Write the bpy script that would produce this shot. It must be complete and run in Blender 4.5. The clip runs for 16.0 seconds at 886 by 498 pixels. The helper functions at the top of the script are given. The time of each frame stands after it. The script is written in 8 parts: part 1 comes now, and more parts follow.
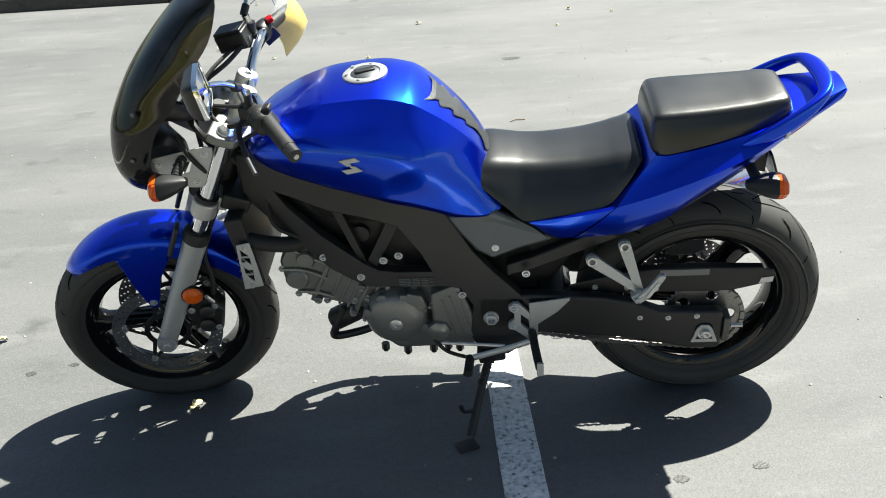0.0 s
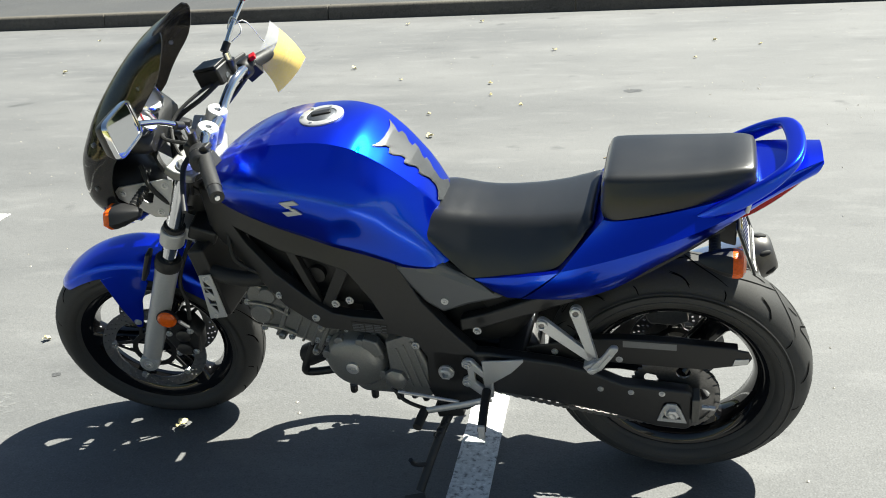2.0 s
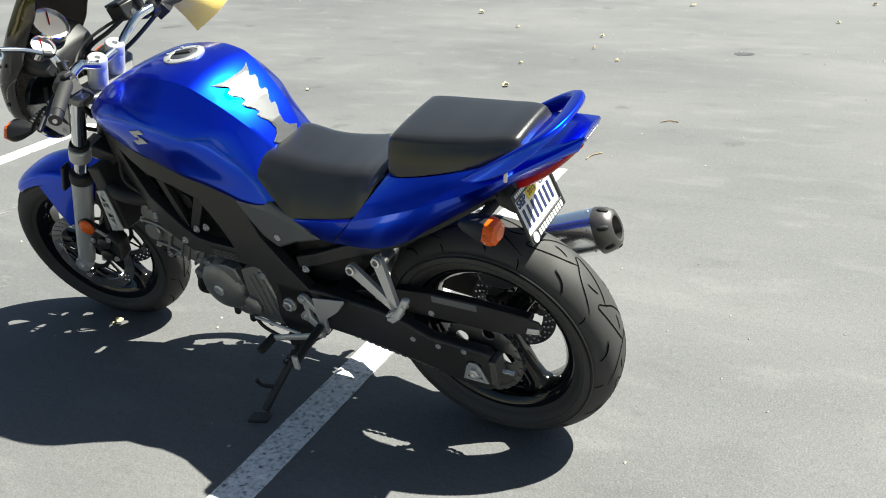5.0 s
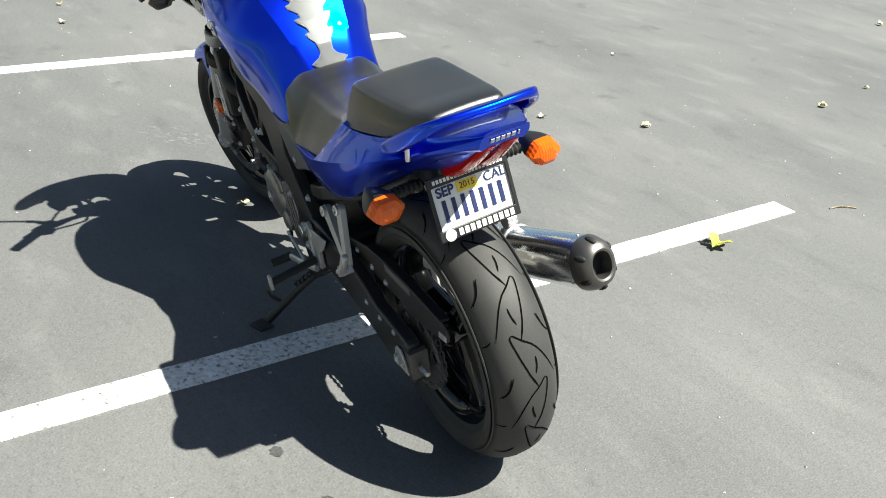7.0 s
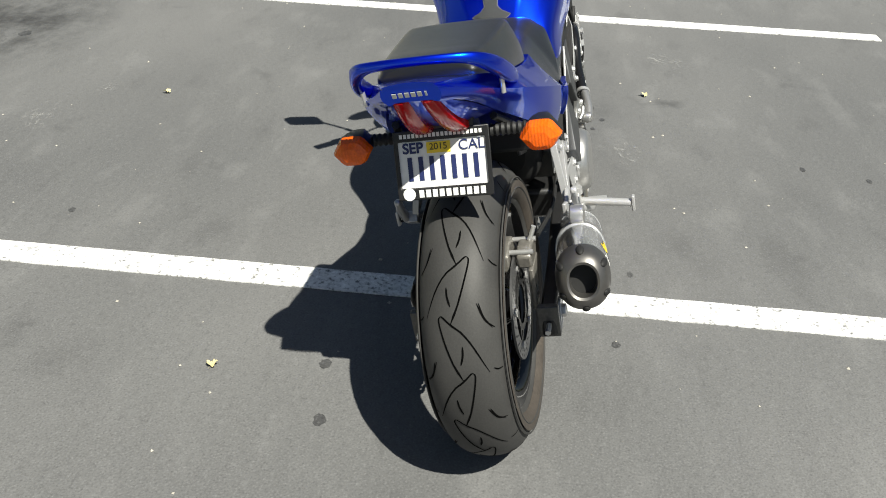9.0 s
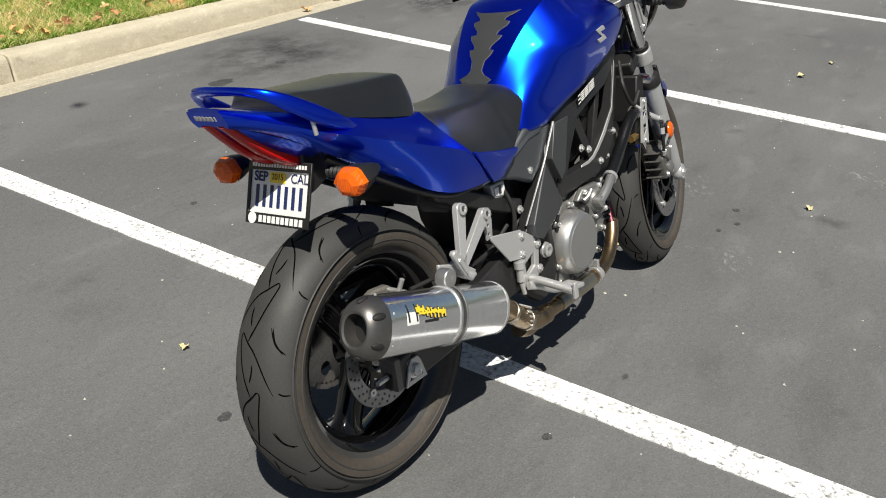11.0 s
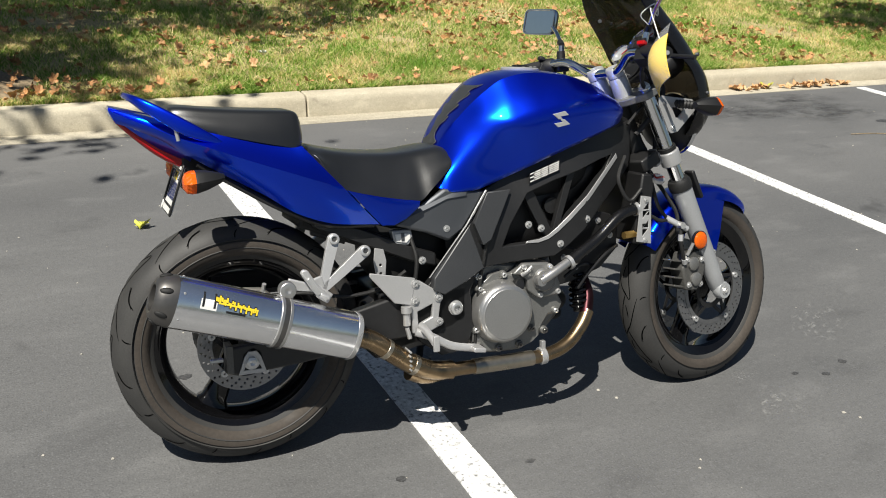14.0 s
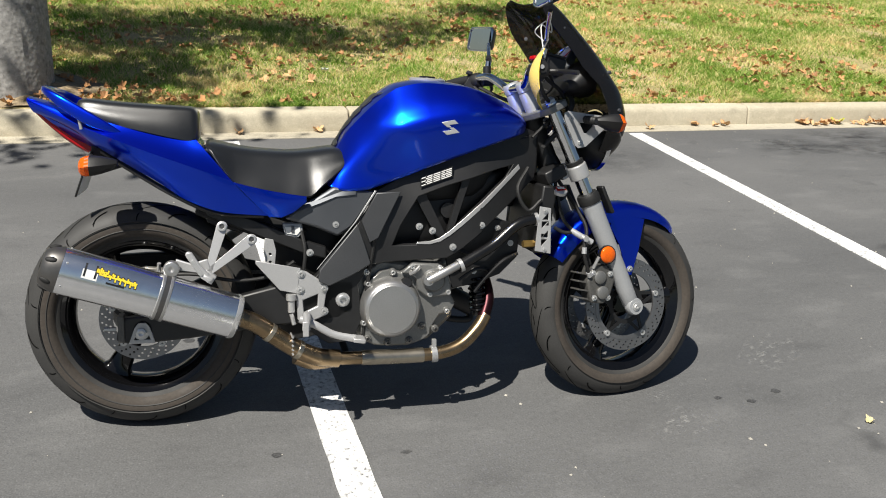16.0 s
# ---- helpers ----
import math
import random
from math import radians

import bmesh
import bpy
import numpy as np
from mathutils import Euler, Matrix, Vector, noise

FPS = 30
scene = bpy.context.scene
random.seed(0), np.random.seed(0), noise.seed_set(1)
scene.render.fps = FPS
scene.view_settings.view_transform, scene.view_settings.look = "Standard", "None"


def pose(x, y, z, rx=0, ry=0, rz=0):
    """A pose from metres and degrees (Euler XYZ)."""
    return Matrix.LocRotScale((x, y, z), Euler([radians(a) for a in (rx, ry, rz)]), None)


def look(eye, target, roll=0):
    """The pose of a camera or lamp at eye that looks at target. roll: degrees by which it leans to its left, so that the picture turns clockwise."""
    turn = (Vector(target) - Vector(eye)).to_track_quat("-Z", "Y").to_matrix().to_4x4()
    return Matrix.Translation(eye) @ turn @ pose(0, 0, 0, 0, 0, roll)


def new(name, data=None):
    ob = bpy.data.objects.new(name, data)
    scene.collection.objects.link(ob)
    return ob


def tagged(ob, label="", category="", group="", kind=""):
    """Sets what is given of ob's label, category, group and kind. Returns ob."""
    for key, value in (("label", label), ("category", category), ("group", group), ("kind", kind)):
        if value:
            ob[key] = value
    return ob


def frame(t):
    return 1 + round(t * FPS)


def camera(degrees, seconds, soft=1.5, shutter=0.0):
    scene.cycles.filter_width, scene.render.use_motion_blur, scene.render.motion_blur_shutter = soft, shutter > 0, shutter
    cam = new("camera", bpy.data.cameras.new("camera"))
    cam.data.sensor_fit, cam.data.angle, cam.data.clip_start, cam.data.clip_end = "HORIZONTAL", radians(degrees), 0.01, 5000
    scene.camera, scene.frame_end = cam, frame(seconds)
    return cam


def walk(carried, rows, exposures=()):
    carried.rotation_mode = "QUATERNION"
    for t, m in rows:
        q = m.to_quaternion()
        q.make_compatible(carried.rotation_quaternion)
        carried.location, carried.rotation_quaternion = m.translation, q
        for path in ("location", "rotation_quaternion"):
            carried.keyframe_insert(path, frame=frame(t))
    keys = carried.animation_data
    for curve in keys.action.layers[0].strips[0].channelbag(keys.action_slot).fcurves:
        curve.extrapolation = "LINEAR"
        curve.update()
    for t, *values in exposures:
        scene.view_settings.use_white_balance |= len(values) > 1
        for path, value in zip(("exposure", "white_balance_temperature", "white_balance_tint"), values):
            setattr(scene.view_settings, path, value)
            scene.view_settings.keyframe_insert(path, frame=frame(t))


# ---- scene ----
cam = camera(52.3, 16.0, 1.0)
PATH = [
    (0, (-0.058, 0.106, 1.39), (-0.042, 1.941, 0.593), -3.6),
    (0.5, (0.109, 0.114, 1.404), (0.009, 1.953, 0.626), -3.0),
    (1, (0.268, 0.218, 1.404), (0.056, 2.06, 0.655), -3.3),
    (1.5, (0.373, 0.268, 1.404), (0.087, 2.103, 0.663), -4.2),
    (2, (0.464, 0.227, 1.41), (0.094, 2.048, 0.67), -3.5),
    (2.5, (0.565, 0.215, 1.409), (0.12, 2.018, 0.665), -2.6),
    (3, (0.703, 0.308, 1.418), (0.254, 2.109, 0.671), -3.2),
    (3.5, (0.842, 0.432, 1.392), (0.386, 2.22, 0.619), -3.3),
    (4, (1.0, 0.437, 1.384), (0.45, 2.181, 0.574), -4.2),
    (4.5, (1.19, 0.366, 1.397), (0.509, 2.058, 0.576), -3.6),
    (4.7, (1.251, 0.378, 1.411), (0.526, 2.051, 0.589), -3.3),
    (6.8, (1.937, 1.038, 1.409), (0.578, 2.18, 0.486), 4.5),
    (7, (1.979, 1.163, 1.391), (0.55, 2.215, 0.468), 5.1),
    (7.5, (2.071, 1.437, 1.402), (0.534, 2.266, 0.428), 5.2),
    (8, (2.208, 1.68, 1.403), (0.561, 2.231, 0.412), 5.1),
    (8.5, (2.185, 1.984, 1.38), (0.472, 2.177, 0.368), 4.5),
    (9, (2.211, 2.265, 1.393), (0.502, 2.119, 0.365), 2.4),
    (9.5, (2.234, 2.569, 1.4), (0.536, 2.21, 0.407), 1.7),
    (9.7, (2.207, 2.665, 1.409), (0.514, 2.223, 0.44), 1.9),
    (11.8, (1.738, 3.548, 1.408), (0.421, 2.348, 0.499), 2.2),
    (12, (1.685, 3.627, 1.408), (0.428, 2.356, 0.51), 2.2),
    (12.5, (1.596, 3.879, 1.417), (0.452, 2.471, 0.575), 2.7),
    (13, (1.468, 4.034, 1.439), (0.398, 2.543, 0.643), 3.3),
    (13.5, (1.269, 4.145, 1.442), (0.3, 2.577, 0.665), 3.7),
    (14, (1.146, 4.251, 1.437), (0.263, 2.632, 0.662), 3.8),
    (14.5, (1.068, 4.438, 1.433), (0.292, 2.76, 0.669), 3.7),
    (15, (0.952, 4.575, 1.447), (0.251, 2.862, 0.689), 3.9),
    (15.5, (0.735, 4.624, 1.455), (0.086, 2.887, 0.706), 3.8),
    (16, (0.591, 4.65, 1.456), (-0.022, 2.894, 0.72), 3.9),
]
walk(cam, [(t, look(*p)) for t, *p in PATH], [(0, 1.71, 6520, 3), (3, 1.74, 6520, 3), (4.5, 1.66, 6520, 3), (7, 1.55, 6540, 3), (8, 1.42, 6550, 4), (8.5, 1.2, 6600, 5), (9, 0.93, 6620, 5), (9.7, 0.72, 6650, 6), (12, 0.53, 6580, 8), (13, 0.57, 6580, 8), (16, 0.66, 6560, 9)])
# ---- sun, sky ----
SUN_TO = Vector((0.487, 0.373, 1.0)).normalized()
world = bpy.data.worlds.new("sky")
scene.world = world
world.use_nodes = True
wn = world.node_tree.nodes
sky = wn.new("ShaderNodeTexSky")
sky.sky_type = "NISHITA"
sky.sun_disc = False
sky.sun_elevation = math.asin(SUN_TO.z)
sky.sun_rotation = math.atan2(SUN_TO.x, SUN_TO.y)
world.node_tree.links.new(sky.outputs[0], wn["Background"].inputs[0])
wn["Background"].inputs[1].default_value = 0.033
sun = new("sun", bpy.data.lights.new("sun", "SUN"))
sun.data.energy = 4.8
sun.data.angle = radians(0.53)
sun.data.color = (1.0, 0.955, 0.88)
sun.matrix_world = look(SUN_TO * 20, (0, 0, 0))


# ---- materials ----
def material(name, color, rough=0.5, metal=0.0, coat=0.0, bump=0.0, scale=60.0, vary=0.12, spec=0.5, blotch=4.0, grit=0.0, coat_rough=0.03):
    """A principled surface whose colour and gloss wander at two scales."""
    m = bpy.data.materials.new(name)
    m.use_nodes = True
    nt = m.node_tree
    nd, ln = nt.nodes, nt.links
    b = nd["Principled BSDF"]
    b.inputs["Metallic"].default_value = metal
    b.inputs["Coat Weight"].default_value = coat
    b.inputs["Coat Roughness"].default_value = coat_rough
    b.inputs["Specular IOR Level"].default_value = spec
    tc = nd.new("ShaderNodeTexCoord")
    big = nd.new("ShaderNodeTexNoise")
    big.inputs["Scale"].default_value = blotch
    big.inputs["Detail"].default_value = 5
    small = nd.new("ShaderNodeTexNoise")
    small.inputs["Scale"].default_value = scale
    small.inputs["Detail"].default_value = 3
    for n in (big, small):
        ln.new(tc.outputs["Object"], n.inputs["Vector"])
    add = nd.new("ShaderNodeMath")
    add.operation = "ADD"
    ln.new(big.outputs["Fac"], add.inputs[0])
    ln.new(small.outputs["Fac"], add.inputs[1])
    ramp = nd.new("ShaderNodeMapRange")
    ramp.inputs["From Min"].default_value, ramp.inputs["From Max"].default_value = 0.6, 1.4
    ramp.inputs["To Min"].default_value, ramp.inputs["To Max"].default_value = 1 - vary, 1 + vary
    ln.new(add.outputs[0], ramp.inputs["Value"])
    mul = nd.new("ShaderNodeVectorMath")
    mul.operation = "SCALE"
    mul.inputs[0].default_value = color
    ln.new(ramp.outputs[0], mul.inputs["Scale"])
    ln.new(mul.outputs[0], b.inputs["Base Color"])
    rr = nd.new("ShaderNodeMapRange")
    rr.inputs["From Min"].default_value, rr.inputs["From Max"].default_value = 0.35, 0.65
    rr.inputs["To Min"].default_value, rr.inputs["To Max"].default_value = rough * 0.88, min(1, rough * 1.12)
    ln.new(big.outputs["Fac"], rr.inputs["Value"])
    ln.new(rr.outputs[0], b.inputs["Roughness"])
    if bump:
        bp = nd.new("ShaderNodeBump")
        bp.inputs["Strength"].default_value = bump
        bp.inputs["Distance"].default_value = 0.002
        ln.new(small.outputs["Fac"], bp.inputs["Height"])
        ln.new(bp.outputs[0], b.inputs["Normal"])
    return m


M_BLUE = material("candy_blue_paint", (0.0015, 0.0026, 0.55), 0.36, 0.92, coat=0.85, vary=0.06, scale=900, blotch=3, spec=0.0, coat_rough=0.02)
nt = M_BLUE.node_tree
nt.nodes["Principled BSDF"].inputs["Coat IOR"].default_value = 1.4
flake = nt.nodes.new("ShaderNodeBsdfGlossy")
flake.inputs["Color"].default_value = (0.0, 0.27, 1.0, 1)
flake.inputs["Roughness"].default_value = 0.25
mx = nt.nodes.new("ShaderNodeMixShader")
mx.inputs[0].default_value = 0.18
nt.links.new(nt.nodes["Principled BSDF"].outputs[0], mx.inputs[1])
nt.links.new(flake.outputs[0], mx.inputs[2])
nt.links.new(mx.outputs[0], nt.nodes["Material Output"].inputs[0])
M_SEAT = material("black_vinyl", (0.009, 0.0098, 0.011), 0.33, bump=0.12, scale=700, vary=0.15, spec=0.58)
M_SEAT.node_tree.nodes["Principled BSDF"].inputs["Sheen Weight"].default_value = 0.14
M_SEAT.node_tree.nodes["Principled BSDF"].inputs["Sheen Roughness"].default_value = 0.4
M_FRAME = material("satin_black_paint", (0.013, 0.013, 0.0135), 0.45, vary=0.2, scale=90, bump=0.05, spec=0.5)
M_GREY = material("grey_metallic_plastic", (0.115, 0.122, 0.133), 0.5, 0.78, vary=0.1, bump=0.06, scale=700)
# lighter than the frame paint: sheen on its leg put into the colour
M_LEG_SHEEN = material("charcoal_leg_sheen", (0.055, 0.057, 0.06), 0.47, 0.45, vary=0.15, bump=0.05, scale=300)
M_BLACK = material("black_plastic", (0.008, 0.008, 0.0085), 0.48, vary=0.3, bump=0.1, scale=400)
M_GLOSS = material("gloss_black_rim", (0.0035, 0.0035, 0.004), 0.06, vary=0.3, scale=40, spec=0.45)
M_RUBBER = material("rubber", (0.01, 0.01, 0.01), 0.62, vary=0.3, bump=0.3, scale=200)
M_HOSE = material("glossy_black_hose", (0.006, 0.006, 0.0065), 0.27, vary=0.2, bump=0.1, scale=200)
M_ALU = material("cast_aluminium", (0.46, 0.455, 0.445), 0.38, 0.85, vary=0.1, bump=0.15, scale=300)
M_ENGINE = material("engine_grey_paint", (0.2, 0.2, 0.193), 0.38, 0.55, vary=0.15, bump=0.2, scale=260)
M_SILVER = material("silver_paint", (0.44, 0.44, 0.44), 0.38, 0.45, vary=0.08, bump=0.05, scale=300)
M_FORK = material("fork_grey_paint", (0.36, 0.37, 0.38), 0.4, 0.3, vary=0.08, scale=200)
M_CHROME = material("chrome", (0.72, 0.73, 0.75), 0.1, 1.0, vary=0.06, scale=30)
M_CAN = material("brushed_muffler_metal", (0.95, 0.96, 0.98), 0.19, 0.98, vary=0.07, bump=0.03, scale=60)
M_CAPEND = material("dark_titanium", (0.13, 0.125, 0.12), 0.38, 0.8, vary=0.12, scale=90)
M_BRONZE = material("heat_stained_steel", (0.27, 0.195, 0.115), 0.28, 0.95, vary=0.3, scale=50, blotch=14)
M_PIPE = material("pale_heat_tinted_steel", (0.42, 0.375, 0.3), 0.3, 0.95, vary=0.18, scale=60, blotch=12)
M_STEEL = material("steel", (0.55, 0.55, 0.545), 0.3, 0.65, vary=0.1, scale=100)
M_DISC = material("brake_disc_steel", (0.25, 0.25, 0.255), 0.33, 0.85, vary=0.12, scale=180)
M_POLISH = material("frosted_aluminium", (0.5, 0.505, 0.51), 0.4, 0.5, vary=0.1, bump=0.05, scale=200)
M_BLUED = material("purple_heat_blued_steel", (0.04, 0.014, 0.017), 0.34, 0.9, vary=0.3, scale=50, blotch=14)
M_CALIPER = material("dusty_caliper_metal", (0.1, 0.098, 0.092), 0.45, 0.4, vary=0.3, bump=0.3, scale=160)
M_CHAIN = material("oily_chain_steel", (0.26, 0.25, 0.24), 0.35, 0.85, vary=0.3, scale=200)
# near-black that puts the shade of hollows and inner gaps into the colour
M_HOLLOW = material("hollow_shade_black", (0.006, 0.006, 0.006), 0.7)
M_GROOVE = material("tread_gap", (0.002, 0.002, 0.002), 0.9, spec=0.05)
M_WHITE = material("white_print", (0.7, 0.7, 0.68), 0.5, vary=0.1)
M_YELLOW = material("yellow_print", (0.75, 0.55, 0.03), 0.45, vary=0.08)
M_BAR = material("dark_blue_print", (0.012, 0.02, 0.09), 0.5, vary=0.1)
M_PAD = material("dark_grey_tank_pad", (0.17, 0.175, 0.18), 0.42, 0.65, vary=0.1, scale=300)
M_BRASS = material("brass", (0.55, 0.36, 0.12), 0.35, 0.9, vary=0.15)


def lens(name, color, rough, trans, bump=0.8):
    m = material(name, color, rough, vary=0.25, scale=260, bump=bump, blotch=30)
    b = m.node_tree.nodes["Principled BSDF"]
    b.inputs["Transmission Weight"].default_value = trans
    b.inputs["IOR"].default_value = 1.45
    return m


M_AMBER = lens("amber_lens", (0.82, 0.13, 0.006), 0.14, 0.25)
M_RED = lens("red_lens", (0.4, 0.004, 0.006), 0.1, 0.15, 0.15)
nt = M_AMBER.node_tree
rib = nt.nodes.new("ShaderNodeTexWave")
rib.bands_direction = "Y"
rib.inputs["Scale"].default_value = 55
rib.inputs["Distortion"].default_value = 0.4
nt.links.new(nt.nodes["Texture Coordinate"].outputs["Object"], rib.inputs["Vector"])
nt.links.new(rib.outputs["Fac"], nt.nodes["Bump"].inputs["Height"])
nt.nodes["Bump"].inputs["Strength"].default_value = 0.22

M_SMOKE = bpy.data.materials.new("smoked_screen")
M_SMOKE.use_nodes = True
nt = M_SMOKE.node_tree
b = nt.nodes["Principled BSDF"]
b.inputs["Base Color"].default_value = (0.012, 0.012, 0.013, 1)
b.inputs["Roughness"].default_value = 0.07
tr = nt.nodes.new("ShaderNodeBsdfTransparent")
tr.inputs[0].default_value = (0.42, 0.4, 0.37, 1)
mx = nt.nodes.new("ShaderNodeMixShader")
mx.inputs[0].default_value = 0.35
nt.links.new(b.outputs[0], mx.inputs[1])
nt.links.new(tr.outputs[0], mx.inputs[2])
nt.links.new(mx.outputs[0], nt.nodes["Material Output"].inputs[0])

M_MIRROR = material("mirror_glass", (0.8, 0.82, 0.84), 0.02, 1.0, vary=0.02)
M_CLEAR = bpy.data.materials.new("clear_vinyl")
M_CLEAR.use_nodes = True
nt = M_CLEAR.node_tree
gl = nt.nodes.new("ShaderNodeBsdfPrincipled")
gl.inputs["Base Color"].default_value = (0.75, 0.76, 0.76, 1)
gl.inputs["Roughness"].default_value = 0.12
tr = nt.nodes.new("ShaderNodeBsdfTransparent")
mx = nt.nodes.new("ShaderNodeMixShader")
mx.inputs[0].default_value = 0.86
nt.links.new(gl.outputs[0], mx.inputs[1])
nt.links.new(tr.outputs[0], mx.inputs[2])
nt.links.new(mx.outputs[0], nt.nodes["Material Output"].inputs[0])


def ground_material(name, base, dusty, dark, rough, fine, wide, bump, streak=1.0, speck=1.0):
    """Stony surface: speckled aggregate, dusty patches drawn out along x, and dark stains."""
    m = bpy.data.materials.new(name)
    m.use_nodes = True
    nt = m.node_tree
    nd, ln = nt.nodes, nt.links
    b = nd["Principled BSDF"]
    tc = nd.new("ShaderNodeTexCoord")
    mp = nd.new("ShaderNodeMapping")
    mp.inputs["Scale"].default_value = (1 / streak, 1, 1)
    ln.new(tc.outputs["Object"], mp.inputs["Vector"])

    def tex(kind, scale, detail=4.0, drawn=False):
        n = nd.new(kind)
        n.inputs["Scale"].default_value = scale
        if kind == "ShaderNodeTexNoise":
            n.inputs["Detail"].default_value = detail
        ln.new((mp if drawn else tc).outputs["Vector" if drawn else "Object"], n.inputs["Vector"])
        return n

    def ramp(src, lo, hi, top=1.0):
        r = nd.new("ShaderNodeMapRange")
        r.inputs["From Min"].default_value, r.inputs["From Max"].default_value = lo, hi
        r.inputs["To Max"].default_value = top
        ln.new(src, r.inputs["Value"])
        return r.outputs[0]

    def mix(fac, a, c):
        x = nd.new("ShaderNodeMix")
        x.data_type = "RGBA"
        ln.new(fac, x.inputs[0])
        for sock, val in ((x.inputs[6], a), (x.inputs[7], c)):
            if isinstance(val, tuple):
                sock.default_value = (*val, 1)
            else:
                ln.new(val, sock)
        return x.outputs[2]

    grain = tex("ShaderNodeTexNoise", fine, 3)
    coarse = tex("ShaderNodeTexNoise", fine * 0.3, 4)
    pebble = tex("ShaderNodeTexVoronoi", fine * 0.8)
    patch = tex("ShaderNodeTexNoise", wide, 6, True)
    stain = tex("ShaderNodeTexNoise", wide * 3.3, 4)
    light = tuple(min(1, 2.3 * k) for k in base)
    c = mix(ramp(patch.outputs["Fac"], 0.36, 0.66), base, dusty)
    scuff = tex("ShaderNodeTexNoise", wide * 7, 7, True)
    c = mix(ramp(scuff.outputs["Fac"], 0.55, 0.75, 0.5), c, tuple(min(1, 1.3 * k) for k in dusty))
    c = mix(ramp(scuff.outputs["Fac"], 0.42, 0.25, 0.35), c, dark)
    c = mix(ramp(coarse.outputs["Fac"], 0.56, 0.8, 0.45 * speck), c, light)
    c = mix(ramp(coarse.outputs["Fac"], 0.46, 0.22, 0.6 * speck), c, dark)
    c = mix(ramp(grain.outputs["Fac"], 0.56, 0.76, 0.8 * speck), c, light)
    c = mix(ramp(grain.outputs["Fac"], 0.46, 0.26, speck), c, dark)
    c = mix(ramp(stain.outputs["Fac"], 0.66, 0.76, 0.7), c, dark)
    ln.new(c, b.inputs["Base Color"])
    b.inputs["Roughness"].default_value = rough
    bp = nd.new("ShaderNodeBump")
    bp.inputs["Strength"].default_value = bump
    bp.inputs["Distance"].default_value = 0.003
    ln.new(pebble.outputs["Distance"], bp.inputs["Height"])
    ln.new(bp.outputs[0], b.inputs["Normal"])
    return m


M_ASPHALT = ground_material("asphalt", (0.092, 0.093, 0.094), (0.132, 0.132, 0.131), (0.045, 0.045, 0.046), 0.72, 190, 0.9, 0.22, 2.2, 0.55)
# asphalt-like grey darkened to stand for shade beyond the far kerb
M_SHADED_PATH = ground_material("shaded_path", (0.038, 0.039, 0.041), (0.048, 0.048, 0.048), (0.03, 0.03, 0.03), 0.85, 120, 0.8, 0.3)
M_CONCRETE = ground_material("concrete", (0.42, 0.375, 0.28), (0.5, 0.455, 0.35), (0.2, 0.175, 0.13), 0.85, 150, 2.4, 0.15, 2.0, 0.3)
M_GUTTER = ground_material("stained_gutter", (0.36, 0.325, 0.25), (0.45, 0.41, 0.32), (0.13, 0.115, 0.09), 0.9, 110, 3.0, 0.2, 4.0, 0.5)
M_PILLAR = ground_material("pitted_concrete", (0.25, 0.245, 0.23), (0.32, 0.31, 0.295), (0.07, 0.067, 0.063), 0.9, 45, 3.0, 0.8, 1.0, 0.6)
M_PAINT = ground_material("worn_white_paint", (0.66, 0.66, 0.65), (0.76, 0.76, 0.75), (0.1, 0.1, 0.1), 0.65, 80, 2.5, 0.3, 1.0, 1.0)
M_TURF = ground_material("thin_turf_soil", (0.3, 0.25, 0.11), (0.42, 0.34, 0.18), (0.09, 0.09, 0.03), 0.95, 60, 1.6, 0.8)
M_DIRT = ground_material("dry_soil", (0.2, 0.15, 0.09), (0.27, 0.21, 0.13), (0.1, 0.075, 0.045), 0.95, 60, 2.0, 0.8)
pt = M_PAINT.node_tree
pb = pt.nodes["Principled BSDF"]
cell = pt.nodes.new("ShaderNodeTexVoronoi")
cell.feature = "DISTANCE_TO_EDGE"
cell.inputs["Scale"].default_value = 38
worn = pt.nodes.new("ShaderNodeTexNoise")
worn.inputs["Scale"].default_value = 5
worn.inputs["Detail"].default_value = 6
where = pt.nodes.new("ShaderNodeTexCoord")
warp = pt.nodes.new("ShaderNodeVectorMath")
warp.operation = "MULTIPLY_ADD"
warp.inputs[1].default_value = (0.12, 0.12, 0.12)
pt.links.new(where.outputs["Object"], worn.inputs["Vector"])
pt.links.new(worn.outputs["Color"], warp.inputs[0])
pt.links.new(where.outputs["Object"], warp.inputs[2])
pt.links.new(warp.outputs[0], cell.inputs["Vector"])
thin = pt.nodes.new("ShaderNodeMapRange")
thin.inputs["From Min"].default_value, thin.inputs["From Max"].default_value = 0.06, 0.02
thin.inputs["To Max"].default_value = 0.35
pt.links.new(cell.outputs["Distance"], thin.inputs["Value"])
some = pt.nodes.new("ShaderNodeMapRange")
some.inputs["From Min"].default_value, some.inputs["From Max"].default_value = 0.48, 0.62
pt.links.new(worn.outputs["Fac"], some.inputs["Value"])
both_ = pt.nodes.new("ShaderNodeMath")
both_.operation = "MULTIPLY"
pt.links.new(thin.outputs[0], both_.inputs[0])
pt.links.new(some.outputs[0], both_.inputs[1])
crack = pt.nodes.new("ShaderNodeMix")
crack.data_type = "RGBA"
pt.links.new(both_.outputs[0], crack.inputs[0])
pt.links.new(pb.inputs["Base Color"].links[0].from_socket, crack.inputs[6])
crack.inputs[7].default_value = (0.14, 0.14, 0.14, 1)
pt.links.new(crack.outputs[2], pb.inputs["Base Color"])
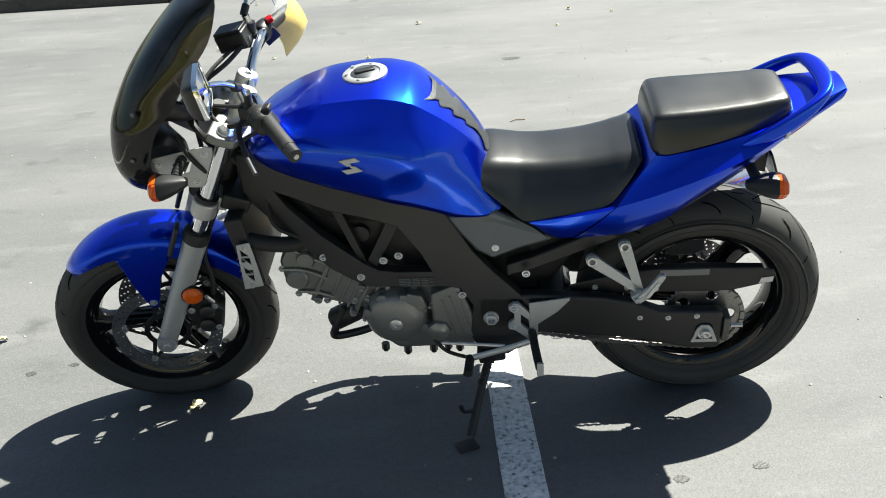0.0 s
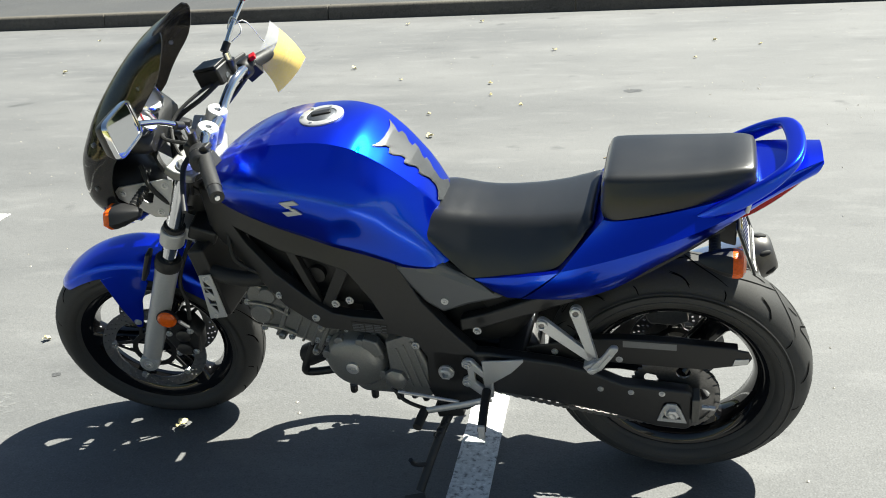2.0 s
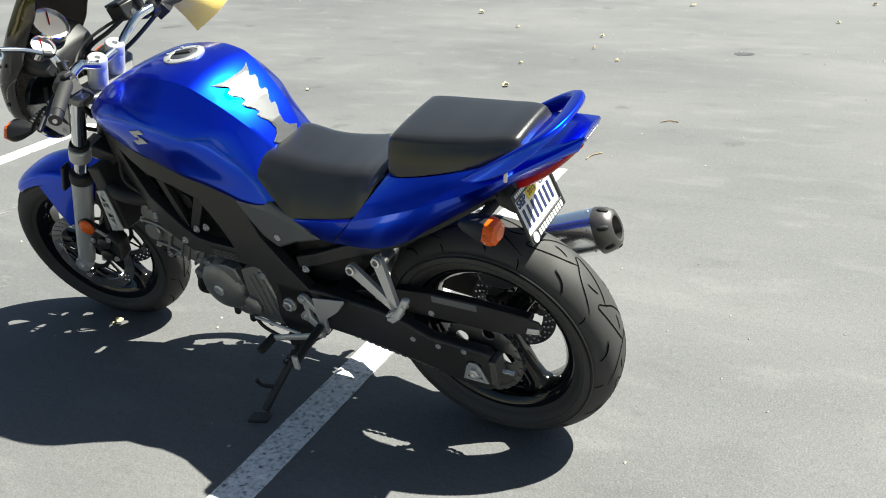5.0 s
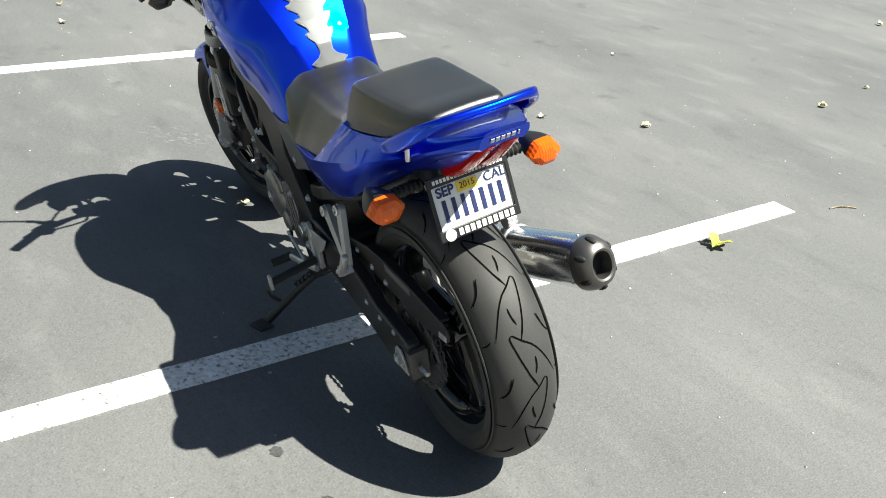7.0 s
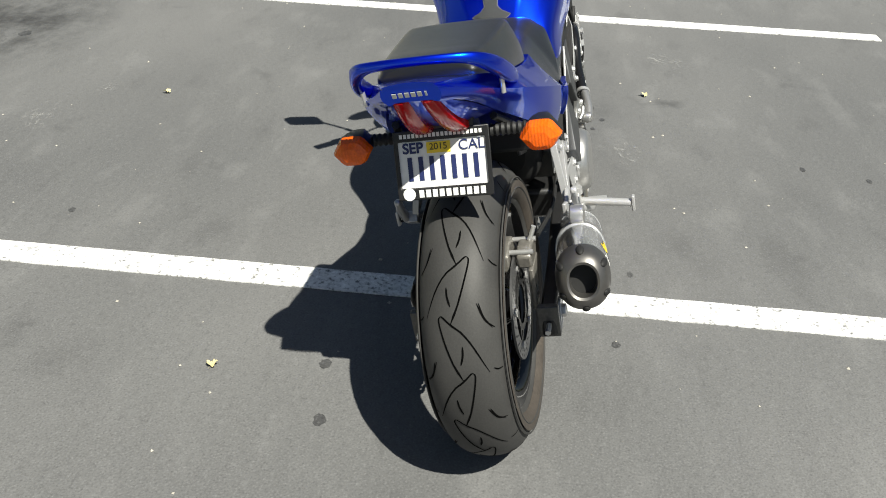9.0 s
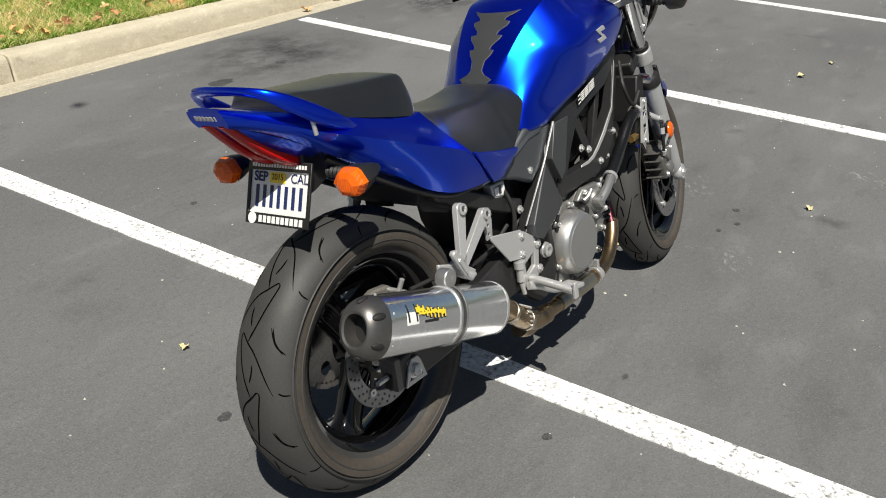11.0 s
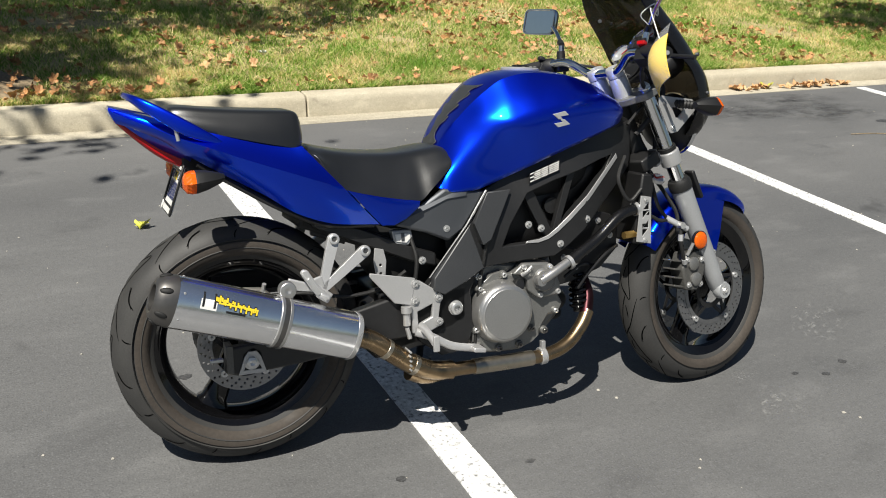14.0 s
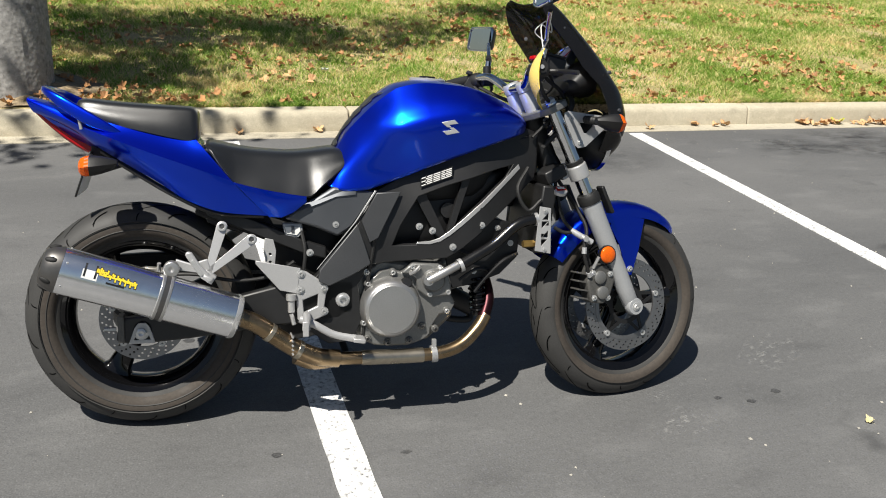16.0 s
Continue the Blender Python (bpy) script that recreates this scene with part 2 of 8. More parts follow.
M_DIRTY = ground_material("grimy_concrete", (0.06, 0.054, 0.046), (0.095, 0.086, 0.072), (0.025, 0.023, 0.02), 0.9, 90, 2.0, 0.4, 3.0, 0.8)
M_OIL = ground_material("oil_stain", (0.048, 0.048, 0.049), (0.062, 0.062, 0.062), (0.03, 0.03, 0.03), 0.55, 150, 6.0, 0.4)


# ---- building helpers ----
def part(name, bm, mat, parent=None, label="", bevel=0.0, smooth=40, move=None):
    """Links a bmesh as one mesh object, under a thing or a part if given."""
    if move is not None:
        bmesh.ops.transform(bm, matrix=move, verts=bm.verts)
    me = bpy.data.meshes.new(name)
    bm.to_mesh(me)
    bm.free()
    if smooth:
        me.polygons.foreach_set("use_smooth", [True] * len(me.polygons))
        me.set_sharp_from_angle(angle=radians(smooth))
    me.materials.append(mat)
    ob = new(name, me)
    if parent is not None:
        ob.parent = parent
    if label:
        ob["label"] = label
    if bevel:
        mod = ob.modifiers.new("bevel", "BEVEL")
        mod.width, mod.segments, mod.limit_method, mod.angle_limit = bevel, 2, "ANGLE", radians(35)
        mod.harden_normals = False
    return ob


def join(*bms):
    out = bms[0]
    for other in bms[1:]:
        me = bpy.data.meshes.new("tmp")
        other.to_mesh(me)
        other.free()
        out.from_mesh(me)
        bpy.data.meshes.remove(me)
    return out


def block(c, s, rot=(0, 0, 0)):
    bm = bmesh.new()
    bmesh.ops.create_cube(bm, size=1, matrix=pose(*c, *rot) @ Matrix.Diagonal((*s, 1)))
    return bm


def loft(rings, cap=True, wrap=True):
    """A skin over rings of points, all of one length."""
    bm = bmesh.new()
    rows = [[bm.verts.new(p) for p in r] for r in rings]
    n = len(rows[0])
    for a, c in zip(rows, rows[1:]):
        for i in range(n if wrap else n - 1):
            j = (i + 1) % n
            bm.faces.new((a[i], a[j], c[j], c[i]))
    if cap and wrap:
        bm.faces.new(rows[0][::-1])
        bm.faces.new(rows[-1])
    bmesh.ops.recalc_face_normals(bm, faces=bm.faces)
    return bm


def spline(rows, n):
    """n rows that glide through the given rows (first column rises), with no overshoot."""
    a = np.array(rows, float)
    x = a[:, 0]
    h = np.diff(x)
    d = np.diff(a, axis=0) / h[:, None]
    m = np.zeros_like(a)
    m[0], m[-1] = d[0], d[-1]
    for i in range(1, len(x) - 1):
        ok = d[i - 1] * d[i] > 0
        w1, w2 = 2 * h[i] + h[i - 1], h[i] + 2 * h[i - 1]
        with np.errstate(divide="ignore", invalid="ignore"):
            m[i] = np.where(ok, (w1 + w2) / (w1 / d[i - 1] + w2 / d[i]), 0)
    t = np.linspace(x[0], x[-1], n)
    k = np.clip(np.searchsorted(x, t) - 1, 0, len(h) - 1)
    s = ((t - x[k]) / h[k])[:, None]
    hh = h[k][:, None]
    out = (2 * s**3 - 3 * s**2 + 1) * a[k] + (s**3 - 2 * s**2 + s) * hh * m[k] + (-2 * s**3 + 3 * s**2) * a[k + 1] + (s**3 - s**2) * hh * m[k + 1]
    out[:, 0] = t
    return out


def curve_points(pts, n):
    """n points gliding along a polyline (Catmull-Rom)."""
    p = [Vector(q) for q in pts]
    p = [2 * p[0] - p[1], *p, 2 * p[-1] - p[-2]]
    out = []
    segs = len(p) - 3
    for i in range(n):
        x = i / (n - 1) * segs
        k = min(int(x), segs - 1)
        s = x - k
        a, b_, c, d = p[k:k + 4]
        out.append(0.5 * ((2 * b_) + (c - a) * s + (2 * a - 5 * b_ + 4 * c - d) * s * s + (3 * b_ - a - 3 * c + d) * s**3))
    return out


def tube(pts, r, n=24, seg=10, smooth=True, flat=1.0, r_end=None):
    """A swept pipe; flat below 1 squeezes it along its second axis."""
    path = curve_points(pts, n) if smooth and len(pts) > 2 else [Vector(q) for q in pts]
    rings = []
    up = Vector((0.02, 1, 0.03)).normalized()
    for i, q in enumerate(path):
        t = (path[min(i + 1, len(path) - 1)] - path[max(i - 1, 0)]).normalized()
        side = t.cross(up).normalized()
        up = side.cross(t).normalized()
        rad = r if r_end is None else r + (r_end - r) * i / (len(path) - 1)
        rings.append([q + side * math.cos(a) * rad + up * math.sin(a) * rad * flat for a in (2 * math.pi * k / seg for k in range(seg))])
    return loft(rings)


def lathe(profile, n=48, c=(0, 0, 0), axis=(0, 1, 0), closed=False):
    """Turns a profile of (radius, along) about an axis through c."""
    q = Vector((0, 0, 1)).rotation_difference(Vector(axis)).to_matrix()
    rings = [[Vector(c) + q @ Vector((max(r, 1e-5) * math.cos(a), max(r, 1e-5) * math.sin(a), h)) for a in (2 * math.pi * k / n for k in range(n))] for r, h in profile]
    if closed:
        rings.append(rings[0])
    bm = loft(rings, cap=not closed)
    if closed:
        bmesh.ops.remove_doubles(bm, verts=bm.verts, dist=1e-6)
    return bm


def rod(a, c, r, seg=12, r2=None):
    return tube([a, c], r, seg=seg, smooth=False, r_end=r2)


def slab(loops, v0, v1):
    """A plate cut from loops of (u, w), the first the outline and the others holes, between two depths."""
    bm = bmesh.new()
    edges, rims = [], []
    for loop in loops:
        vs = [bm.verts.new((u, v0, w)) for u, w in loop]
        rims.append(vs)
        edges += [bm.edges.new((vs[i], vs[(i + 1) % len(vs)])) for i in range(len(vs))]
    bmesh.ops.triangle_fill(bm, edges=edges, use_beauty=True)
    faces = list(bm.faces)
    twin = {v: bm.verts.new((v.co.x, v1, v.co.z)) for vs in rims for v in vs}
    for f in faces:
        bm.faces.new([twin[v] for v in f.verts][::-1])
    for vs in rims:
        for i in range(len(vs)):
            a, c = vs[i], vs[(i + 1) % len(vs)]
            bm.faces.new((a, c, twin[c], twin[a]))
    bmesh.ops.recalc_face_normals(bm, faces=bm.faces)
    return bm


def ring(c, r, n=12, squash=1.0, turn=0.0):
    return [(c[0] + r * math.cos(2 * math.pi * k / n + turn), c[1] + r * squash * math.sin(2 * math.pi * k / n + turn)) for k in range(n)]


def bolt(c, r, side, depth=0.006):
    """A hexagon bolt head on a washer, facing the side (+1 or -1) of the bike."""
    c = Vector(c)
    s = Vector((0, side, 0))
    washer = lathe([(0, 0), (r * 1.5, 0), (r * 1.5, 0.002), (0, 0.002)], 14, c, s)
    head = lathe([(r, 0.001), (r, depth * 0.8), (r * 0.85, depth), (r * 0.45, depth), (r * 0.4, depth * 0.5), (0, depth * 0.5)], 6, c, s)
    return join(washer, head)


# ---- the setting ----
def grid_sheet(xs, ys, height):
    bm = bmesh.new()
    vs = [[bm.verts.new((x, y, height(x, y))) for x in xs] for y in ys]
    for r0, r1 in zip(vs, vs[1:]):
        for i in range(len(xs) - 1):
            bm.faces.new((r0[i], r0[i + 1], r1[i + 1], r1[i]))
    return bm


CURB_Y = -0.87        # foot of the near kerb's face
FAR_Y = 11.1          # foot of the far kerb's face
ground = tagged(part("ground", grid_sheet([-2500, -40, 0, 40, 2500], [-0.7, 3, FAR_Y + 0.02], lambda x, y: 0), M_ASPHALT), "dark grey worn asphalt of a car park", "ground", kind="structure")


def strip(x0, x1, y0, y1):
    """A painted line whose edges are chipped."""
    bm = bmesh.new()
    n = 90
    rows = []
    for i in range(n + 1):
        y = y0 + (y1 - y0) * i / n
        jit = [0.003 * noise.noise((y * 9, k * 7.0, x0)) for k in range(2)]
        rows.append([bm.verts.new((x0 + jit[0], y, 0.004)), bm.verts.new((x1 + jit[1], y, 0.004))])
    for a, c in zip(rows, rows[1:]):
        bm.faces.new((a[0], a[1], c[1], c[0]))
    geo = bmesh.ops.extrude_face_region(bm, geom=bm.faces[:])
    bmesh.ops.translate(bm, vec=(0, 0, -0.0035), verts=[g for g in geo["geom"] if isinstance(g, bmesh.types.BMVert)])
    bmesh.ops.recalc_face_normals(bm, faces=bm.faces)
    return bm


for x, y_end in ((0.117, 4.18), (-2.597, 4.08), (-5.31, 4.12)):
    tagged(part("parking_line", strip(x - 0.052, x + 0.052, -0.66, y_end), M_PAINT, smooth=0), "worn white painted parking bay line on asphalt", "road marking", "parking bay lines", "structure")


def kerb(y_foot, side, x0, x1, height, length=3.0):
    """Kerb stones with a gutter apron before them; side: which way the kerb rises."""
    pieces = []
    x = x0
    while x < x1:
        a, c = x + 0.004, x + length - 0.004
        prof = [(0, 0), (0.014, height - 0.04), (0.022, height - 0.018), (0.036, height - 0.005), (0.055, height), (0.15, height), (0.15, -0.1), (0, -0.1)]
        pieces.append(loft([[(xx, y_foot + side * p, z) for p, z in prof] for xx in (a, c)]))
        x += length
    return join(*pieces)


near_kerb = tagged(part("kerb", kerb(CURB_Y, -1, -12.65, 12, 0.125), M_CONCRETE, bevel=0.008), "pale concrete kerb along the grass verge", "kerb", kind="structure")
gutter = tagged(part("gutter", loft([[(x, -0.7, 0.003), (x, CURB_Y, -0.002), (x, CURB_Y - 0.02, -0.05), (x, -0.7, -0.05)] for x in (-40, 40)]), M_GUTTER), "pale concrete gutter apron below the kerb", "gutter", kind="structure")
far_kerb = tagged(part("kerb", kerb(FAR_Y, 1, -24, 24, 0.17), M_DIRTY, bevel=0.008), "grimy dark concrete kerb across the car park", "kerb", kind="structure")
pavement = tagged(part("pavement", grid_sheet([-2500, -30, 30, 2500], [FAR_Y + 0.15, FAR_Y + 6, 2500], lambda x, y: 0.168), M_SHADED_PATH), "pavement beyond the far kerb, shade put into its dark grey", "pavement", kind="structure")


def bank(x, y):
    d = -(y - (CURB_Y - 0.15))
    return 0.118 + 0.14 * (1 - math.exp(-max(d, 0) * 0.35)) * min(1, d) + 0.02 * noise.noise((x * 1.3, y * 1.3, 0)) * min(1, d * 2) + 0.006 * noise.noise((x * 7, y * 7, 3)) * min(1, d * 4)


xs = [-2500, -40, *np.arange(-13, 5.01, 0.1), 40, 2500]
ys = [CURB_Y - 0.15 - 0.001, *np.arange(CURB_Y - 0.24, -10, -0.1), -14, -40, -2500]
verge = tagged(part("verge", grid_sheet(xs, ys, bank), M_TURF), "straw-brown soil of the grass verge", "ground", kind="structure")


def tree_belt(r0, height):
    """A distant ring of lumpy tree crowns that closes the horizon."""
    rings = []
    for j in range(13):
        f = j / 12
        row = []
        for k in range(260):
            a = 2 * math.pi * k / 260
            p = (math.cos(a) * 5, math.sin(a) * 5, f * 2.5)
            top = height * (0.75 + 0.45 * noise.noise((p[0] * 1.3, p[1] * 1.3, 4)) + 0.25 * noise.noise((p[0] * 5, p[1] * 5, 8)))
            r = r0 + 5 * f * f + 3.0 * noise.noise((p[0] * 2, p[1] * 2, p[2])) + 1.4 * noise.noise((p[0] * 7, p[1] * 7, p[2] * 3))
            row.append((r * math.cos(a), 3 + r * math.sin(a), top * f - 0.1))
        rings.append(row)
    return loft(rings, cap=False)


M_WOODS = material("distant_foliage", (0.06, 0.068, 0.03), 0.8, vary=0.5, scale=2.5, blotch=0.4, bump=0.6)
tagged(part("backdrop", tree_belt(36, 3.0), M_WOODS), "belt of green trees round the car park", "trees", kind="structure")

# ---- the motorcycle ----
# Its own axes: x to the rear, y to its right side, z up; it leans on its side stand.
bike = new("motorcycle")
bike.matrix_world = pose(0, 2.348, 0, 12.2, 0, -4.75)
tagged(bike, "blue naked motorcycle leaning on its side stand on asphalt", "motorcycle")

HEAD = Vector((-0.495, 0, 0.857))
RAKE = Vector((math.sin(radians(25)), 0, math.cos(radians(25))))
STEER = Matrix.Translation(HEAD) @ Matrix.Rotation(radians(10.5), 4, RAKE) @ Matrix.Translation(-HEAD)
AXLE_R = Vector((0.625, 0, 0.311))
AXLE_F = Vector((-0.799, 0, 0.284))


def sup(a, e):
    """Cosine and sine bent towards a box by the exponent e."""
    c, s = math.cos(a), math.sin(a)
    return math.copysign(abs(c) ** (2 / e), c), math.copysign(abs(s) ** (2 / e), s)


def pod(rows, n=40, seg=36, e_top=2.4, e_low=2.4):
    """Body over stations (u, top, middle, half width, bottom, half width at the bottom)."""
    rings = []
    for row in spline(rows, n):
        u, wt, wm, hb, wb, bb = row
        pts = []
        for k in range(seg):
            a = 2 * math.pi * k / seg
            if math.sin(a) >= 0:
                c, s = sup(a, e_top)
                v, w = hb * c, wm + (wt - wm) * s
            else:
                c, s = sup(a, e_low)
                v, w = c * (hb + (bb - hb) * (-s) ** 1.5), wm + (wm - wb) * s
            pts.append(Vector((u, v, w)))
        rings.append(pts)
    return loft(rings)


# -- wheels --
def tyre(c, r_out, r_bead, half, n=120):
    prof = []
    m = 22
    for k in range(m + 1):
        a = math.pi * (k / m) - math.pi / 2
        c_, s_ = math.cos(a), math.sin(a)
        prof.append((r_bead + (r_out - r_bead) * abs(c_) ** 0.8, half * math.copysign(abs(s_) ** 0.85, s_) * (1 - 0.22 * max(0, 0.35 - c_) / 0.35)))
    inner = [(r_bead - 0.004, half * 0.7), (r_bead - 0.004, -half * 0.7)]
    return lathe(prof + inner, n, c, closed=True)


def tyre_point(c, r_out, r_bead, half, ang, x, lift=0.0006):
    """A point on the tread: ang round the wheel, x across it (-1 to 1)."""
    a = x * 1.25
    r = r_bead + (r_out - r_bead) * math.cos(a) ** 0.8 + lift
    v = half * math.copysign(abs(math.sin(a)) ** 0.85, x) * 1.0 + math.copysign(lift, x)
    return Vector((c[0] + r * math.sin(ang), c[1] + v, c[2] + r * math.cos(ang)))


def groove(c, r_out, r_bead, half, path, width=0.0032, n=14):
    pts = curve_points([(a, x, 0) for a, x in path], n)
    bm = bmesh.new()
    rows = []
    for i, p in enumerate(pts):
        d = pts[min(i + 1, n - 1)] - pts[max(i - 1, 0)]
        d = Vector((d.x * r_out, d.y * half * 1.3, 0)).normalized()
        w = width * min(1, 0.3 + 4 * min(i, n - 1 - i) / n)
        off = Vector((-d.y * w / r_out, d.x * w / (half * 1.3), 0)) * 0.5
        rows.append([bm.verts.new(tyre_point(c, r_out, r_bead, half, (p + s * off).x, (p + s * off).y)) for s in (-1, 1)])
    for a, b_ in zip(rows, rows[1:]):
        bm.faces.new((a[0], a[1], b_[1], b_[0]))
    return bm


# arrowheads that lean to one side and the other in turn: two legs, a slash between them, hooks at the shoulders
ARROW = (((0.0, -0.2), (0.1, -0.23), (0.5, -0.14), (1.15, 0.04)), ((0.0, -0.2), (0.06, -0.12), (0.45, 0.2), (1.05, 0.52)),
         ((0.52, 0.08), (0.68, 0.07), (0.85, 0.03)), ((0.8, -0.4), (1.05, -0.5), (1.25, -0.68)), ((-0.2, 0.36), (0.1, 0.52), (0.25, 0.74)),
         ((1.0, 0.62), (1.06, 0.72), (1.08, 0.86)))


def tread(c, r_out, r_bead, half, count, way=1):
    bms = []
    step = 2 * math.pi / count
    for k in range(count):
        s = 1 if k % 2 else -1
        for path in ARROW:
            bms.append(groove(c, r_out, r_bead, half, [(way * (k + p) * step, q * s) for p, q in path]))
    return join(*bms)


M_TYRE = material("dusty_tyre_rubber", (0.031, 0.0305, 0.0295), 0.7, vary=0.25, bump=0.08, scale=300, blotch=9)
# dust as seen in sun; the shaded left sidewalls get the darker tyre colour
M_LIT_DUST = material("brown_dusty_sunlit_sidewall", (0.045, 0.037, 0.03), 0.78, vary=0.3, bump=0.2, scale=120, blotch=11)


def rim_wheel(name, c, r_bead, half, label, move=None, wide=1.0):
    """Cast three-spoke wheel: rim, spokes and hub."""
    rim = lathe([(r_bead + 0.009, -half), (r_bead + 0.009, -half + 0.006), (r_bead - 0.006, -half + 0.012), (r_bead - 0.02, -half * 0.55), (r_bead - 0.026, 0), (r_bead - 0.02, half * 0.55), (r_bead - 0.006, half - 0.012), (r_bead + 0.009, half - 0.006), (r_bead + 0.009, half),
                 (r_bead - 0.008, half - 0.002), (r_bead - 0.03, half * 0.6), (r_bead - 0.036, 0), (r_bead - 0.03, -half * 0.6), (r_bead - 0.008, -half + 0.002)], 96, c, closed=True)
    hub = lathe([(0.0, -half * 0.9), (0.03, -half * 0.9), (0.045, -half * 0.6), (0.038, -half * 0.3), (0.038, half * 0.3), (0.045, half * 0.6), (0.03, half * 0.9), (0.0, half * 0.9)], 32, c)
    wheel = part(name, rim, M_GLOSS, bike, label, move=move)
    part("hub", hub, M_GLOSS, wheel, move=move)
    for k in range(3):
        a = 2 * math.pi * k / 3 + radians(33)
        d = Vector((math.sin(a), 0, math.cos(a)))
        t = Vector((math.cos(a), 0, -math.sin(a)))
        rings = []
        for s, wd, th in ((0.028, 0.034, 0.034), (0.07, 0.029, 0.03), (0.13, 0.028, 0.026), (0.165, 0.033, 0.026), (r_bead - 0.036, 0.045, 0.03), (r_bead - 0.024, 0.07, 0.034)):
            wd *= wide
            o = Vector(c) + d * s
            rings.append([o + t * wd * sup(q, 3)[0] + Vector((0, th, 0)) * sup(q, 3)[1] for q in (2 * math.pi * j / 12 for j in range(12))])
        part("spoke", loft(rings), M_GLOSS, wheel, move=move)
    return wheel


def disc(c, r0, r1, v, th, holes, petals=0):
    outer = [(c[0] + (r1 + (0.0 if not petals else 0.003 * math.sin(petals * t))) * math.cos(t), c[2] + (r1 + (0.0 if not petals else 0.003 * math.sin(petals * t))) * math.sin(t)) for t in (2 * math.pi * k / 90 for k in range(90))]
    loops = [outer, ring((c[0], c[2]), r0, 48)]
    for k in range(holes):
        t = 2 * math.pi * k / holes
        for j, f in enumerate((0.25, 0.52, 0.78)):
            tt = t + j * 2 * math.pi / holes / 3
            rr = r0 + (r1 - r0) * f
            loops.append(ring((c[0] + rr * math.cos(tt), c[2] + rr * math.sin(tt)), 0.0034, 6))
    return slab(loops, v, v + th)


def carrier(c, r0, r1, v, th, arms, parent, move=None):
    """Spider that holds a disc: a hub ring and thin slanting arms that meet at the buttons."""
    part("disc_carrier", slab([ring((c[0], c[2]), r0, 36), ring((c[0], c[2]), r0 - 0.014, 36)], v, v + th), M_BLACK, parent, move=move)
    for k in range(arms):
        t = 2 * math.pi * (k + 0.3) / arms
        tip = Vector((math.cos(t), math.sin(t))) * (r1 + 0.004)
        for lean in (-0.34, 0.34):
            foot = Vector((math.cos(t + lean), math.sin(t + lean))) * (r0 - 0.005)
            n = (tip - foot).normalized().orthogonal() * 0.0055
            part("carrier_arm", slab([[(c[0] + q.x, c[2] + q.y) for q in (foot - n, foot + n, tip + n * 0.8, tip - n * 0.8)]], v + th * 0.05, v + th * 0.95), M_BLACK, parent, move=move)


def buttons(c, r1, v, th, arms, parent, move=None):
    """Float buttons between a disc and the tips of its spider."""
    for k in range(arms):
        t = 2 * math.pi * (k + 0.3) / arms
        e = (c[0] + (r1 + 0.006) * math.cos(t), v + th / 2, c[2] + (r1 + 0.006) * math.sin(t))
        part("disc_button", lathe([(0.003, -0.006), (0.009, -0.006), (0.009, 0.006), (0.003, 0.006)], 12, e, closed=True), M_STEEL, parent, move=move)


rear_wheel = rim_wheel("rear_wheel", AXLE_R, 0.216, 0.062, "gloss black three-spoke rear wheel")
part("tyre", tyre(AXLE_R, 0.312, 0.217, 0.082), M_TYRE, rear_wheel, "worn black rear tyre with arrow tread", smooth=60)
part("tread_groove", tread(AXLE_R, 0.312, 0.217, 0.082, 18), M_GROOVE, rear_wheel, smooth=0)
for s in (-1, 1):
    prof = [(0.262, s * 0.0815), (0.252, s * 0.0823), (0.24, s * 0.0795), (0.231, s * 0.0735), (0.226, s * 0.067), (0.231, s * 0.072), (0.24, s * 0.078), (0.252, s * 0.0808)]
    # sun and shade put into colour: dusty brown right, dark left
    part("sidewall_band", lathe([(r, v + 0.0006 * s) for r, v in prof], 96, AXLE_R, closed=True), M_LIT_DUST if s > 0 else M_TYRE, rear_wheel, "brown dusty sidewall ring, lighter for the sunlit side" if s > 0 else "", smooth=60)
for s in (-1, 1):
    for r, v in ((0.268, 0.0795), (0.247, 0.0815)):
        part("sidewall_rib", lathe([(r - 0.0022, s * v), (r, s * (v + 0.0022)), (r + 0.0022, s * v), (r, s * (v - 0.002))], 96, AXLE_R, closed=True), M_TYRE, rear_wheel, smooth=60)
part("brake_disc", disc(AXLE_R, 0.08, 0.116, 0.068, 0.005, 28), M_DISC, rear_wheel, "drilled steel rear brake disc")
carrier(AXLE_R, 0.055, 0.08, 0.0685, 0.004, 5, rear_wheel)
buttons(AXLE_R, 0.08, 0.068, 0.005, 5, rear_wheel)


def sprocket(c, r, teeth, v):
    loops = [[(c[0] + (r + (0.004 if k % 2 else -0.004)) * math.cos(math.pi * k / teeth), c[2] + (r + (0.004 if k % 2 else -0.004)) * math.sin(math.pi * k / teeth)) for k in range(2 * teeth)]]
    for k in range(5):
        t = 2 * math.pi * k / 5
        loops.append(ring((c[0] + 0.065 * math.cos(t), c[2] + 0.065 * math.sin(t)), 0.017, 14))
    return slab(loops, v, v + 0.006)


part("sprocket", sprocket(AXLE_R, 0.1, 44, -0.104), M_CHAIN, rear_wheel, "dark toothed rear sprocket")

